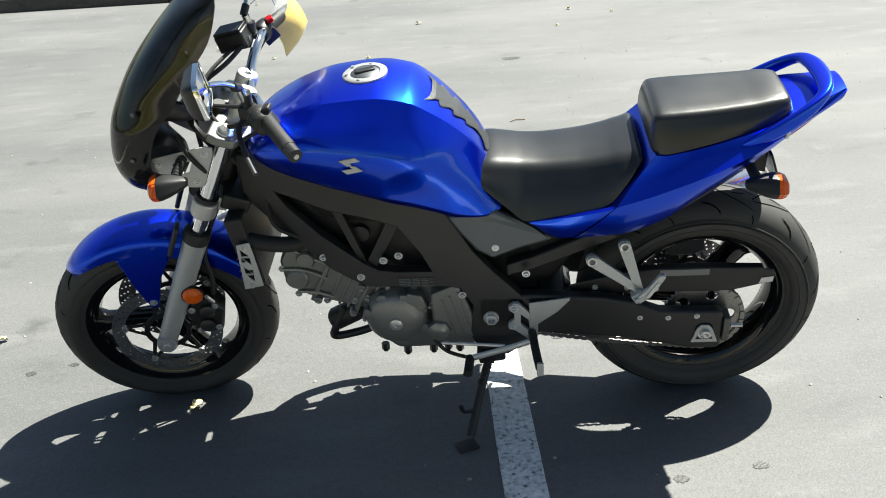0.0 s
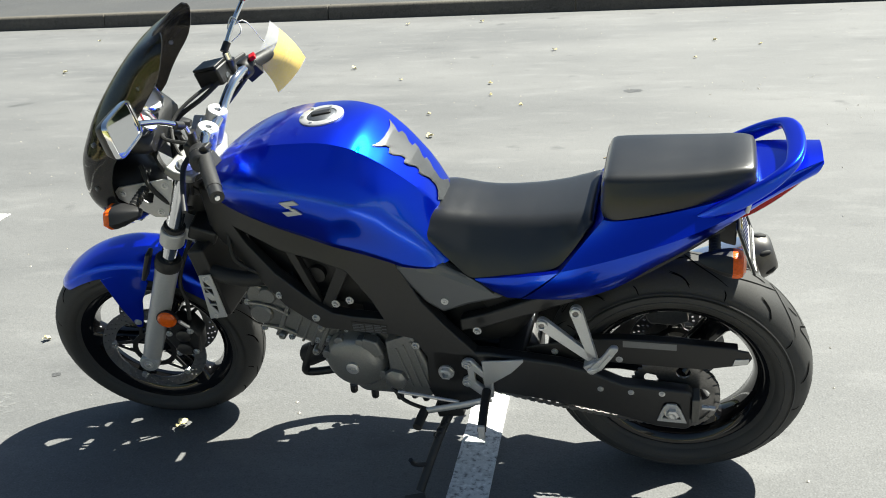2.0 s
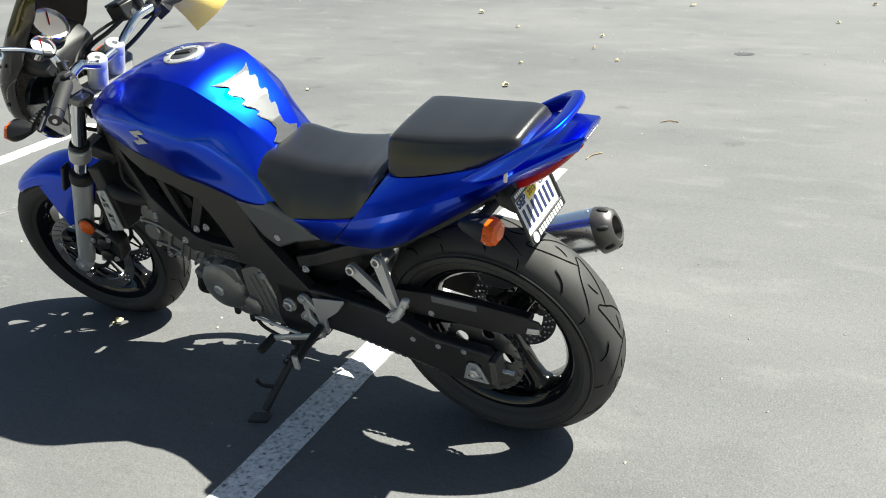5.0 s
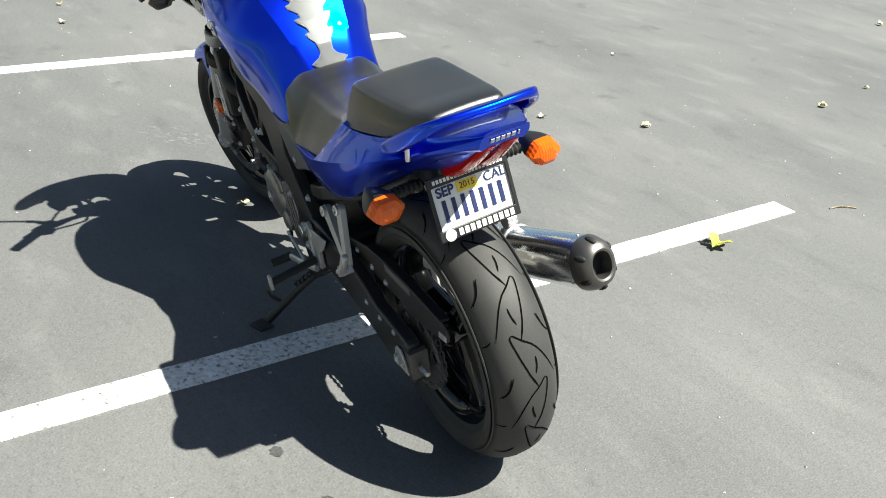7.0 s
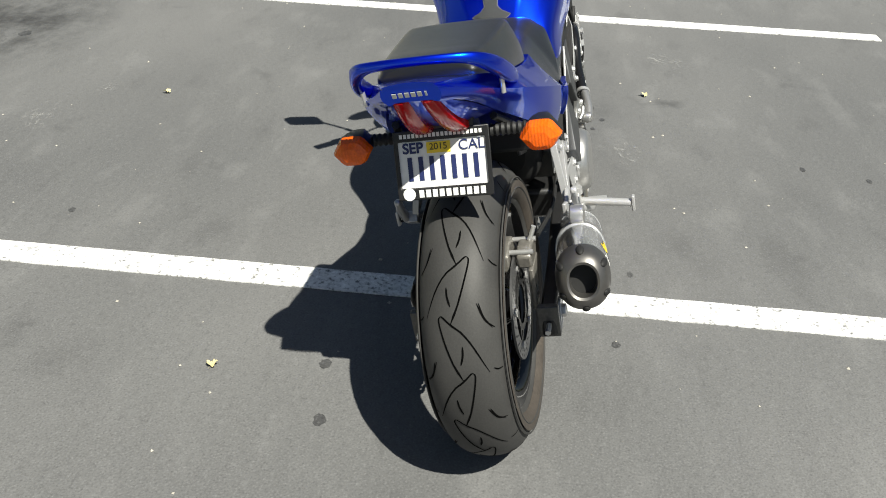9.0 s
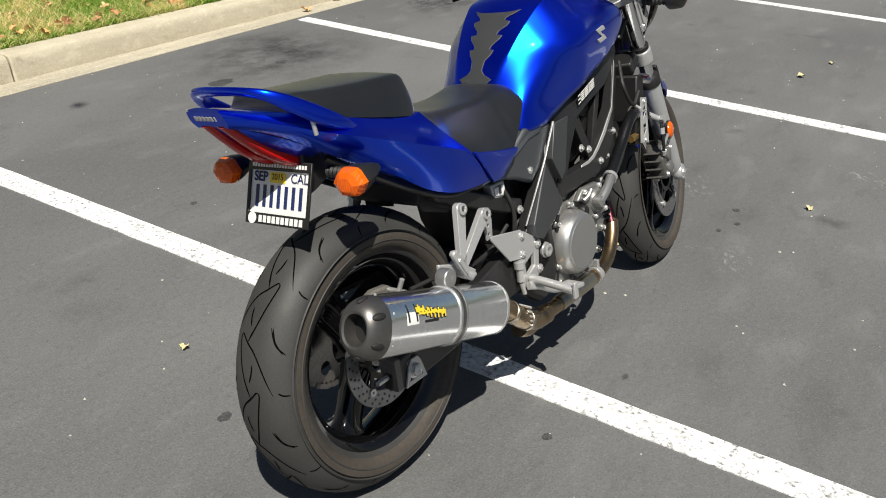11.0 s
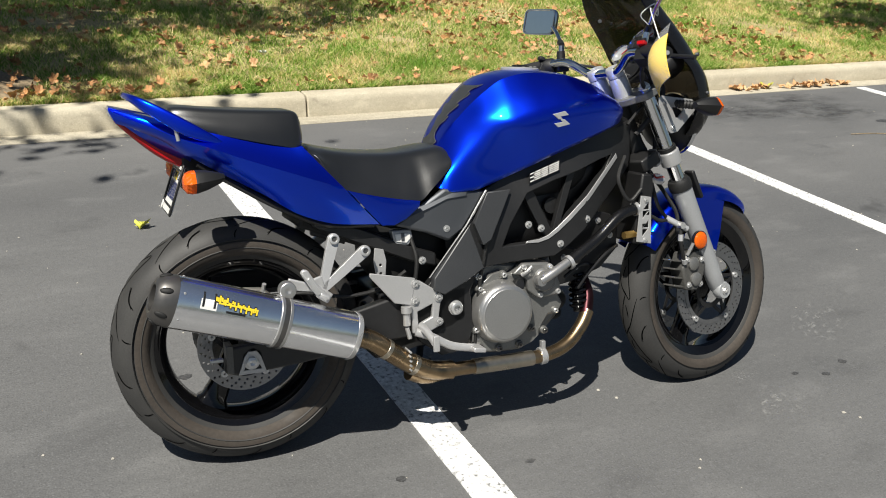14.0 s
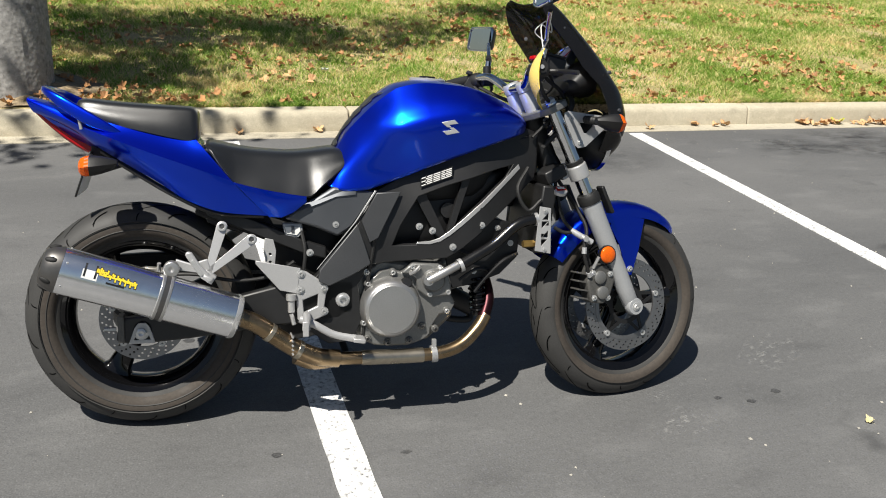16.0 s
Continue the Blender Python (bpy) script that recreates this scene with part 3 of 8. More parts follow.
front_wheel = rim_wheel("front_wheel", AXLE_F, 0.2155, 0.046, "gloss black three-spoke front wheel", STEER, 0.75)
part("tyre", tyre(AXLE_F, 0.2965, 0.2165, 0.061), M_TYRE, front_wheel, "worn black front tyre", smooth=60, move=STEER)
part("tread_groove", tread(AXLE_F, 0.2965, 0.2165, 0.061, 16, -1), M_GROOVE, front_wheel, smooth=0, move=STEER)
for s in (-1, 1):
    prof = [(0.252, s * 0.0605), (0.244, s * 0.0608), (0.236, s * 0.0585), (0.23, s * 0.0548), (0.226, s * 0.05), (0.23, s * 0.0535), (0.236, s * 0.0572), (0.244, s * 0.0594)]
    # front ring likewise: brown dust on the lit right, shade colour on the left
    part("sidewall_band", lathe([(r, v + 0.0006 * s) for r, v in prof], 96, AXLE_F, closed=True), M_LIT_DUST if s > 0 else M_TYRE, front_wheel, "brown dusty sidewall ring, lighter for the sunlit side" if s > 0 else "", smooth=60, move=STEER)
    v = s * 0.062
    part("brake_disc", disc(AXLE_F, 0.112, 0.145, v, 0.005 * s, 32), M_DISC, front_wheel, "drilled steel front brake disc", move=STEER)
    carrier(AXLE_F, 0.062, 0.112, v + 0.0005 * s, 0.004 * s, 5, front_wheel, STEER)
    if s > 0:
        part("disc_ring", slab([ring((AXLE_F[0], AXLE_F[2]), 0.1125, 60), ring((AXLE_F[0], AXLE_F[2]), 0.1, 60)], v + 0.001 * s, v + 0.0065 * s), M_DISC, front_wheel, "inner ring of the disc", move=STEER)
    buttons(AXLE_F, 0.105, v + 0.003 * s, 0.005 * s, 5, front_wheel, STEER)

# -- fork --
FORK = Vector((-0.523, 0, 0.87))


def fork_at(w, v, fwd=0.0, out=0.0):
    """A point on a fork leg's axis at the height w; fwd and out step off it."""
    side = 1 if v > 0 else -1
    p = FORK + RAKE * ((w - FORK.z) / RAKE.z)
    return Vector((p.x, v + side * out, p.z)) + Vector((-RAKE.z, 0, RAKE.x)) * fwd


def along(w, side):
    return fork_at(w, side * 0.1)


for side in (-1, 1):
    tube_ob = part("fork_tube", rod(along(0.52, side), along(0.9, side), 0.0205, 24), M_CHROME, bike, "polished chrome fork tube", move=STEER)
    leg = lathe([(0.0, 0), (0.02, 0.0), (0.025, 0.01), (0.026, 0.06), (0.0275, 0.12), (0.029, 0.3), (0.0305, 0.345), (0.0305, 0.36), (0.0, 0.36)], 28, along(0.284, side), RAKE)
    lug = lathe([(0, -0.014), (0.024, -0.014), (0.027, -0.008), (0.027, 0.008), (0.024, 0.014), (0, 0.014)], 24, along(0.284, side) + Vector((0, side * 0.012, 0)))
    leg_ob = part("fork_leg", join(leg, lug), M_FORK, bike, "grey painted lower fork leg", move=STEER)
    part("axle_cap", bolt(along(0.284, side) + Vector((0, side * 0.026, 0)), 0.009, side), M_STEEL, leg_ob, move=STEER)
    part("dust_seal", lathe([(0.021, 0.355), (0.033, 0.355), (0.034, 0.362), (0.034, 0.378), (0.03, 0.386), (0.021, 0.386)], 28, along(0.284, side), RAKE, closed=True), M_RUBBER, leg_ob, "black rubber dust seal", move=STEER)
    stay = along(0.575, side) + Vector((0.045 * -1, 0, 0.012)) * 0.75
    part("stay_guard", join(block(stay + Vector((-0.004, 0, 0.03)), (0.012, 0.035, 0.09), (0, 25, 0))), M_BLACK, leg_ob, bevel=0.004, move=STEER)
    # lower clamp
    cl = along(0.70, side)
    part("fork_clamp", join(lathe([(0.021, -0.022), (0.03, -0.022), (0.031, 0.018), (0.028, 0.022), (0.021, 0.022)], 28, cl, RAKE, closed=True), block(cl + Vector((0.03, -side * 0.035, 0.0)), (0.05, 0.06, 0.034), (0, 25, 0))), M_SILVER, bike, "silver lower fork clamp", bevel=0.003, move=STEER)
    part("clamp_band", lathe([(0.021, 0.024), (0.027, 0.024), (0.027, 0.034), (0.021, 0.034)], 24, cl, RAKE, closed=True), M_RUBBER, bike, move=STEER)
    # reflector on its bracket
    rf = along(0.45, side) + Vector((0.03, side * 0.03, 0))
    part("reflector", lathe([(0, -0.006), (0.024, -0.006), (0.026, 0.0), (0.024, 0.005), (0.018, 0.0085), (0, 0.0095)], 28, rf, (0, side, 0)), M_AMBER, bike, "round amber side reflector", move=STEER)
    part("reflector_cup", lathe([(0, -0.012), (0.022, -0.012), (0.0285, -0.007), (0.0285, 0.002), (0.0, 0.0)], 24, rf - Vector((0, side * 0.001, 0)), (0, side, 0)), M_BLACK, bike, move=STEER)
    # caliper behind the leg
    cal = along(0.36, side) + Vector((0.085, -side * 0.012, 0.0))
    body = slab([[(cal.x - 0.05, cal.z + 0.012), (cal.x - 0.02, cal.z + 0.06), (cal.x + 0.03, cal.z + 0.055), (cal.x + 0.05, cal.z + 0.01), (cal.x + 0.035, cal.z - 0.055), (cal.x - 0.01, cal.z - 0.06), (cal.x - 0.035, cal.z - 0.03)]], cal.y - 0.026, cal.y + 0.03)
    cal_ob = part("brake_caliper", body, M_FRAME if side < 0 else M_CALIPER, bike, "two-piston front brake caliper", bevel=0.006, move=STEER)
    for dz in (-0.025, 0.022):
        part("piston_cap", lathe([(0, 0), (0.02, 0), (0.02, 0.008), (0.014, 0.012), (0, 0.012)], 20, (cal.x + 0.004 + dz * 0.2, cal.y + side * 0.029, cal.z + dz), (0, side, 0)), M_FRAME if side < 0 else M_ENGINE, cal_ob, move=STEER)
    for dz in () if side < 0 else (-0.04, -0.015, 0.01, 0.035):
        part("pad_fin", block((cal.x + 0.06, cal.y, cal.z + dz), (0.036, 0.045, 0.005), (0, -12, 0)), M_CALIPER, cal_ob, bevel=0.001, move=STEER)
    for du, dz in ((-0.03, 0.03), (0.03, 0.035), (0.026, -0.04), (-0.022, -0.042)):
        part("caliper_bolt", bolt((cal.x + du, cal.y + side * 0.03, cal.z + dz), 0.0062, side, 0.007), M_STEEL, cal_ob, move=STEER)
    part("bleed_nipple", rod((cal.x + 0.03, cal.y + side * 0.03, cal.z + 0.05), (cal.x + 0.02, cal.y + side * 0.045, cal.z + 0.085), 0.005, 8), M_STEEL, cal_ob, move=STEER)
    part("brake_hose", tube([(cal.x + 0.03, cal.y + side * 0.01, cal.z + 0.06), (cal.x + 0.04, cal.y + side * 0.005, cal.z + 0.12), (cal.x + 0.035, cal.y - side * 0.005, cal.z + 0.175), (cal.x + 0.06, cal.y - side * 0.03, cal.z + 0.24), (cal.x + 0.12, cal.y - side * 0.06, cal.z + 0.34)], 0.006, 28, 8), M_RUBBER, bike, "black front brake hose", move=STEER)

# top clamp with the bar risers
top = along(0.885, 1)
tp = slab([[(-0.575, -0.12), (-0.55, -0.132), (-0.51, -0.128), (-0.475, -0.075), (-0.455, 0), (-0.475, 0.075), (-0.51, 0.128), (-0.55, 0.132), (-0.575, 0.12), (-0.565, 0.06), (-0.55, 0), (-0.565, -0.06)]], -0.011, 0.011)
bmesh.ops.transform(tp, matrix=Matrix.Translation((0, 0, 0.0)) @ Matrix(((1, 0, 0, 0.018), (0, 0, 1, 0), (0, 1, 0, 0.0), (0, 0, 0, 1))), verts=tp.verts)
tilt = Matrix.Translation((-0.51, 0, 0.882)) @ Matrix.Rotation(radians(25), 4, "Y") @ Matrix.Translation((0.51, 0, 0))
part("top_clamp", tp, M_ENGINE, bike, "cast aluminium top fork clamp", bevel=0.004, move=STEER @ tilt)
for side in (-1, 1):
    base = Vector((-0.489, side * 0.04, 0.88))
    part("bar_riser", join(lathe([(0, 0), (0.026, 0), (0.026, 0.058), (0.0235, 0.063), (0, 0.063)], 28, base, RAKE), lathe([(0, 0.0645), (0.0255, 0.0645), (0.0255, 0.088), (0.0225, 0.092), (0.008, 0.092), (0.007, 0.084), (0, 0.084)], 28, base, RAKE)), M_POLISH, bike, "polished aluminium bar riser", move=STEER)
    part("fork_cap", lathe([(0, 0), (0.017, 0), (0.017, 0.008), (0.008, 0.016), (0, 0.016)], 6, along(0.9, side), RAKE), M_STEEL, bike, move=STEER)

BAR = [(-0.448, 0.0, 0.948), (-0.447, 0.05, 0.949), (-0.442, 0.082, 0.964), (-0.43, 0.115, 0.984), (-0.421, 0.145, 0.993), (-0.408, 0.2, 0.99), (-0.374, 0.28, 0.982), (-0.348, 0.335, 0.975)]
bar_bm = tube([(u, -v, w) for u, v, w in BAR[:0:-1]] + BAR, 0.0122, 80, 16)
handlebar = part("handlebar", bar_bm, M_CHROME, bike, "bent chrome handlebar", move=STEER)
for side in (-1, 1):
    def hb(u, v, w):
        return Vector((u, side * v, w))
    part("grip", tube([hb(-0.401, 0.218, 0.989), hb(-0.374, 0.28, 0.982), hb(-0.353, 0.325, 0.976)], 0.0165, 20, 16), M_RUBBER, handlebar, "ribbed black rubber grip", move=STEER)
    part("bar_end", tube([hb(-0.353, 0.326, 0.976), hb(-0.347, 0.338, 0.9745), hb(-0.341, 0.351, 0.973)], 0.0155, 8, 16), M_BLACK, handlebar, move=STEER)
    part("bar_end_bolt", rod(hb(-0.3415, 0.35, 0.973), hb(-0.339, 0.355, 0.9725), 0.006, 6), M_STEEL, handlebar, move=STEER)
    sw = hb(-0.412, 0.212, 0.984)
    sax = (hb(-0.374, 0.28, 0.982) - hb(-0.421, 0.145, 0.993)).normalized()
    part("switch_housing", join(lathe([(0, -0.03), (0.02, -0.03), (0.024, -0.024), (0.026, -0.002), (0.0245, 0.0), (0.026, 0.002), (0.024, 0.022), (0.019, 0.027), (0, 0.027)], 24, sw, sax), block(sw + Vector((0.012, 0, -0.012)), (0.04, 0.036, 0.03), (0, -30, side * 16))), M_BLACK, handlebar, "black switch housing", bevel=0.005, move=STEER)
    part("switch_button", block(sw + Vector((0.018, side * 0.0, 0.026)), (0.018, 0.024, 0.012), (0, -20, side * 16)), M_RED if side > 0 else M_BLACK, handlebar, "red kill switch" if side > 0 else "small black switch", bevel=0.003, move=STEER)
    part("lever_perch", block(hb(-0.438, 0.172, 0.984), (0.04, 0.03, 0.034), (0, 0, side * 14)), M_BLACK, handlebar, bevel=0.006, move=STEER)
    part("lever", tube([hb(-0.455, 0.172, 0.982), hb(-0.482, 0.2, 0.98), hb(-0.476, 0.26, 0.972), hb(-0.458, 0.335, 0.962)] if side > 0 else [hb(-0.45, 0.172, 0.972), hb(-0.464, 0.2, 0.955), hb(-0.452, 0.26, 0.94), hb(-0.43, 0.33, 0.927)], 0.0062, 24, 10, flat=0.7), M_FRAME, handlebar, "black hand lever", move=STEER)
    # mirror
    root = hb(-0.437, 0.172, 0.998)
    mirror = part("mirror", tube([root, root + hb(-0.008, 0.006, 0.045)], 0.0095, 4, 12, smooth=False), M_CHROME, bike, "chrome rear-view mirror", move=STEER)
    part("mirror_joint", lathe([(0, -0.008), (0.0125, -0.008), (0.0125, 0.03), (0, 0.03)], 16, root, (0, 0, 1)), M_BLACK, mirror, move=STEER)
    knee = root + hb(-0.01, 0.008, 0.05)
    tip = hb(-0.49, 0.27, 1.11) if side < 0 else hb(-0.405, 0.28, 1.128)
    part("mirror_stem", tube([knee, knee + (tip - knee) * 0.5 + Vector((0, 0, 0.006)), tip], 0.0062, 14, 10), M_CHROME, mirror, "thin chrome stem", move=STEER)
    part("stem_sleeve", rod(knee - (tip - knee) * 0.03, knee + (tip - knee) * 0.16, 0.0095, 12), M_BLACK, mirror, move=STEER)
    mc = hb(-0.494, 0.336, 1.135) if side < 0 else hb(-0.398, 0.3, 1.185)
    ay = Vector((-0.01 if side < 0 else -0.016, 0.135, side * 0.018)).normalized()
    ax_ = ay.cross(Vector((-0.01 if side < 0 else -0.012, 0, 0.066))).normalized()
    turn = Matrix.Translation(mc) @ Matrix((ax_, ay, ax_.cross(ay))).transposed().to_4x4()
    back = [[(d, 0.07 * f * sup(2 * math.pi * k / 32, 7)[0], 0.039 * f * sup(2 * math.pi * k / 32, 7)[1]) for k in range(32)] for d, f in ((-0.03, 0.55), (-0.022, 0.82), (-0.008, 0.97), (0.004, 1.0), (0.006, 0.98), (0.006, 0.93), (0.003, 0.925))]
    part("mirror_shell", loft(back), M_BLACK, mirror, "rounded black shell", move=STEER @ turn)
    part("mirror_rim", loft([[(d, 0.07 * f * sup(2 * math.pi * k / 32, 7)[0], 0.039 * g * sup(2 * math.pi * k / 32, 7)[1]) for k in range(32)] for d, f, g in ((-0.002, 1.01, 1.02), (0.005, 1.015, 1.03), (0.0085, 1.0, 1.0), (0.0085, 0.95, 0.91), (0.004, 0.94, 0.9), (-0.002, 1.01, 1.02))], cap=False), M_CHROME, mirror, "thin chrome rim", move=STEER @ turn)
    part("mirror_glass", loft([[(d, 0.07 * 0.93 * sup(2 * math.pi * k / 32, 7)[0], 0.039 * 0.9 * sup(2 * math.pi * k / 32, 7)[1]) for k in range(32)] for d in (0.0035, 0.005)]), M_MIRROR, mirror, "mirror glass", move=STEER @ turn)

# brake fluid reservoir by the right grip
res = part("brake_reservoir", block((-0.479, 0.152, 1.0), (0.075, 0.055, 0.045), (0, -14, -16)), M_BLACK, bike, "black square brake fluid reservoir", bevel=0.005, move=STEER)
part("reservoir_lid", block((-0.485, 0.152, 1.0255), (0.07, 0.052, 0.007), (0, -14, -16)), M_BLACK, res, bevel=0.002, move=STEER)
part("sight_glass", lathe([(0, 0), (0.009, 0), (0.009, 0.004), (0, 0.005)], 16, (-0.444, 0.144, 0.998), (1, -0.2, 0.2)), M_GREY, res, move=STEER)
part("brake_hose", tube([(-0.45, 0.13, 1.0), (-0.5, 0.09, 0.97), (-0.57, 0.06, 0.93), (-0.6, 0.05, 0.85), (-0.6, 0.04, 0.7)], 0.006, 26, 8), M_RUBBER, bike, "black brake hose", move=STEER)
part("throttle_cable", tube([(-0.44, 0.17, 0.985), (-0.5, 0.1, 0.985), (-0.56, 0.02, 0.95), (-0.53, -0.06, 0.9), (-0.46, -0.07, 0.82)], 0.0045, 28, 8), M_RUBBER, bike, "black throttle cable", move=STEER)
part("clutch_cable", tube([(-0.45, -0.16, 0.99), (-0.53, -0.1, 0.97), (-0.58, 0.0, 0.93), (-0.55, 0.07, 0.88), (-0.46, 0.08, 0.8)], 0.0045, 28, 8), M_RUBBER, bike, "black clutch cable", move=STEER)

# -- screen, lamp and gauges --
def screen_sheet():
    prof = spline([(0.0, -0.51, 1.2, 0.078, 0.04), (0.05, -0.546, 1.182, 0.102, 0.085), (0.2, -0.65, 1.09, 0.124, 0.15), (0.4, -0.733, 0.988, 0.138, 0.152), (0.55, -0.772, 0.915, 0.147, 0.125), (0.72, -0.786, 0.838, 0.144, 0.11), (0.86, -0.775, 0.778, 0.12, 0.1), (1.0, -0.748, 0.74, 0.085, 0.07)], 36)
    rings = []
    for _, u, w, b_, d in prof:
        row = []
        for k in range(37):
            c, s_ = sup((k / 36 - 0.5) * math.pi * 0.985, 2.7)
            row.append((u + d * (1 - c), b_ * s_, w + 0.02 * (1 - c)))
        rings.append(row)
    bm = loft(rings, cap=False, wrap=False)
    bmesh.ops.solidify(bm, geom=bm.faces[:], thickness=0.004)
    bmesh.ops.recalc_face_normals(bm, faces=bm.faces)
    return bm


screen = part("fly_screen", screen_sheet(), M_SMOKE, bike, "dark smoked curved fly screen", smooth=60, move=STEER)
for side in (-1, 1):
    for u, v, w in ((-0.688, 0.134, 0.988), (-0.717, 0.142, 0.878), (-0.545, 0.117, 1.11)):
        part("screen_bolt", lathe([(0, -0.006), (0.0055, -0.006), (0.0055, 0.002), (0.004, 0.003), (0, 0.003)], 14, (u, side * v, w), (-0.5, side, 0)), M_GREY, screen, move=STEER)
lamp = part("headlight", lathe([(0, 0), (0.03, 0.0), (0.07, 0.03), (0.088, 0.07), (0.092, 0.085), (0.0, 0.085)], 40, (-0.63, 0, 0.8), (-1, 0, -0.08)), M_BLACK, bike, "round black headlight shell behind the screen", move=STEER)
part("headlight_rim", lathe([(0.086, 0.082), (0.096, 0.082), (0.096, 0.096), (0.086, 0.1)], 40, (-0.63, 0, 0.8), (-1, 0, -0.08), closed=True), M_CHROME, lamp, move=STEER)
part("headlight_glass", lathe([(0.086, 0.09), (0.07, 0.1), (0.04, 0.107), (0, 0.109)], 40, (-0.63, 0, 0.8), (-1, 0, -0.08)), M_MIRROR, lamp, move=STEER)
for side in (-1, 1):
    br = slab([[(-0.545, 0.87), (-0.548, 0.852), (-0.582, 0.776), (-0.592, 0.768), (-0.618, 0.772), (-0.69, 0.83), (-0.692, 0.85), (-0.68, 0.862), (-0.56, 0.876)], [(-0.597, 0.842), (-0.611, 0.812), (-0.62, 0.812), (-0.642, 0.832), (-0.642, 0.841)]], side * 0.114, side * 0.118)
    bo = part("lamp_bracket", br, M_SILVER, bike, "silver plate bracket of the headlight", bevel=0.001, move=STEER)
    for u, w in ((-0.674, 0.845), (-0.566, 0.858), (-0.598, 0.785)):
        part("bracket_bolt", bolt((u, side * 0.118, w), 0.006, side, 0.005), M_STEEL, bo, move=STEER)


def indicator(c, facing, side, label, move=None):
    """Turn lamp: bellows stalk, tapered black shell and amber lens; facing: -1 forward, +1 rear."""
    c = Vector(c)
    ax = Vector((facing, 0, -0.1)).normalized()
    q = Vector((0, 0, 1)).rotation_difference(ax).to_matrix()

    def oval(d, f):
        hexa = [(1, 0), (0.5, 1), (-0.5, 1), (-1, 0), (-0.5, -1), (0.5, -1)]
        pts = []
        for k in range(24):
            i, s = divmod(k, 4)
            (x0, y0), (x1, y1) = hexa[i], hexa[(i + 1) % 6]
            x, y = x0 + (x1 - x0) * s / 4, y0 + (y1 - y0) * s / 4
            m = 0.9 / math.hypot(x * 0.95, y) if math.hypot(x * 0.95, y) > 0.97 else 1
            x, y = x * (0.55 + 0.45 * m), y * (0.55 + 0.45 * m)
            pts.append(c + q @ Vector((0, 0, d)) + Vector((0, 0.038 * f * x, 0.027 * f * y)))
        return pts
    deep = 0.8 if facing < 0 else 1.0
    ind = part("turn_indicator", loft([oval(-0.062, 0.28), oval(-0.05, 0.5), oval(-0.02, 0.86), oval(0.0, 1.0), oval(0.004, 1.0)]), M_BLACK, bike, label, move=move)
    part("amber_lens", loft([oval(0.0042 + d * deep, f) for d, f in ((0, 1.0), (0.01, 0.99), (0.02, 0.86), (0.026, 0.5), (0.027, 0.2))]), M_AMBER, ind, "faceted amber lens", smooth=18, move=move)
    a, e = c + Vector((-0.03 * facing, -side * 0.02, 0)), c + Vector((-0.03 * facing, -side * 0.1, 0))
    if facing < 0:
        a, e = c + Vector((0.03, -side * 0.012, 0.004)), c + Vector((0.045, -side * 0.09, 0.014))
    bell = lathe([(0.0, 0)] + [(0.0095 if k % 2 else 0.0125, 0.012 + 0.0052 * k) for k in range(13)] + [(0, 0.085)], 16, a, e - a)
    part("stalk", bell, M_RUBBER, ind, "ribbed rubber stalk", move=move)
    return ind


for side in (-1, 1):
    indicator((-0.662, side * 0.2, 0.838), -1, side, "black front turn indicator with amber lens", STEER)
    indicator((0.725, side * 0.175, 0.737), 1, side, "rear turn indicator with amber lens")

gauge = part("gauge_pod", pod([(-0.685, 0.99, 0.955, 0.07, 0.925, 0.06), (-0.66, 1.03, 0.97, 0.108, 0.93, 0.095), (-0.62, 1.02, 0.965, 0.115, 0.925, 0.1), (-0.59, 0.99, 0.955, 0.11, 0.92, 0.095), (-0.572, 0.968, 0.948, 0.098, 0.925, 0.088)], 16, 28, 3, 3), M_BLACK, bike, "black gauge pod with round pale speedometer", move=STEER)
gax = (1, 0, 0.85)
for side, r, gc in ((-1, 0.05, Vector((-0.606, 0.004, 1.03))), (1, 0.034, Vector((-0.59, -0.068, 1.002)))):
    part("gauge_rim", lathe([(r - 0.005, -0.01), (r, -0.01), (r, 0.014), (r - 0.003, 0.017), (r - 0.005, 0.012)], 36, gc, gax, closed=True), M_CHROME, gauge, move=STEER)
    part("gauge_face", lathe([(0, 0.004), (r - 0.004, 0.004), (r - 0.004, 0.006), (0, 0.006)], 36, gc, gax), M_SILVER if side < 0 else M_FORK, gauge, "pale dial", move=STEER)
    part("gauge_needle", rod(gc + Vector((0.006, 0, 0.006)), gc + Vector((-0.012, 0.026, 0.03)), 0.0016, 6), M_RED, gauge, move=STEER)

# wiring and hoses about the steering head
for pts, r in (([(-0.41, -0.2, 0.97), (-0.46, -0.13, 0.93), (-0.52, -0.09, 0.9), (-0.56, -0.05, 0.86)], 0.006), ([(-0.4, -0.19, 0.965), (-0.44, -0.12, 0.9), (-0.5, -0.11, 0.86), (-0.53, -0.07, 0.8)], 0.005), ([(-0.6, -0.04, 0.93), (-0.57, -0.09, 0.9), (-0.54, -0.08, 0.84), (-0.5, -0.06, 0.78)], 0.008), ([(-0.6, 0.05, 0.93), (-0.58, 0.1, 0.89), (-0.55, 0.09, 0.83), (-0.5, 0.07, 0.77)], 0.008), ([(-0.41, 0.2, 0.97), (-0.47, 0.13, 0.92), (-0.54, 0.08, 0.88), (-0.58, 0.03, 0.86)], 0.006), ([(-0.62, -0.09, 0.9), (-0.6, -0.12, 0.86), (-0.57, -0.11, 0.8), (-0.55, -0.06, 0.75)], 0.006)):
    part("wiring_loom", tube(pts, r, 24, 8), M_RUBBER, bike, "black wiring loom", move=STEER)
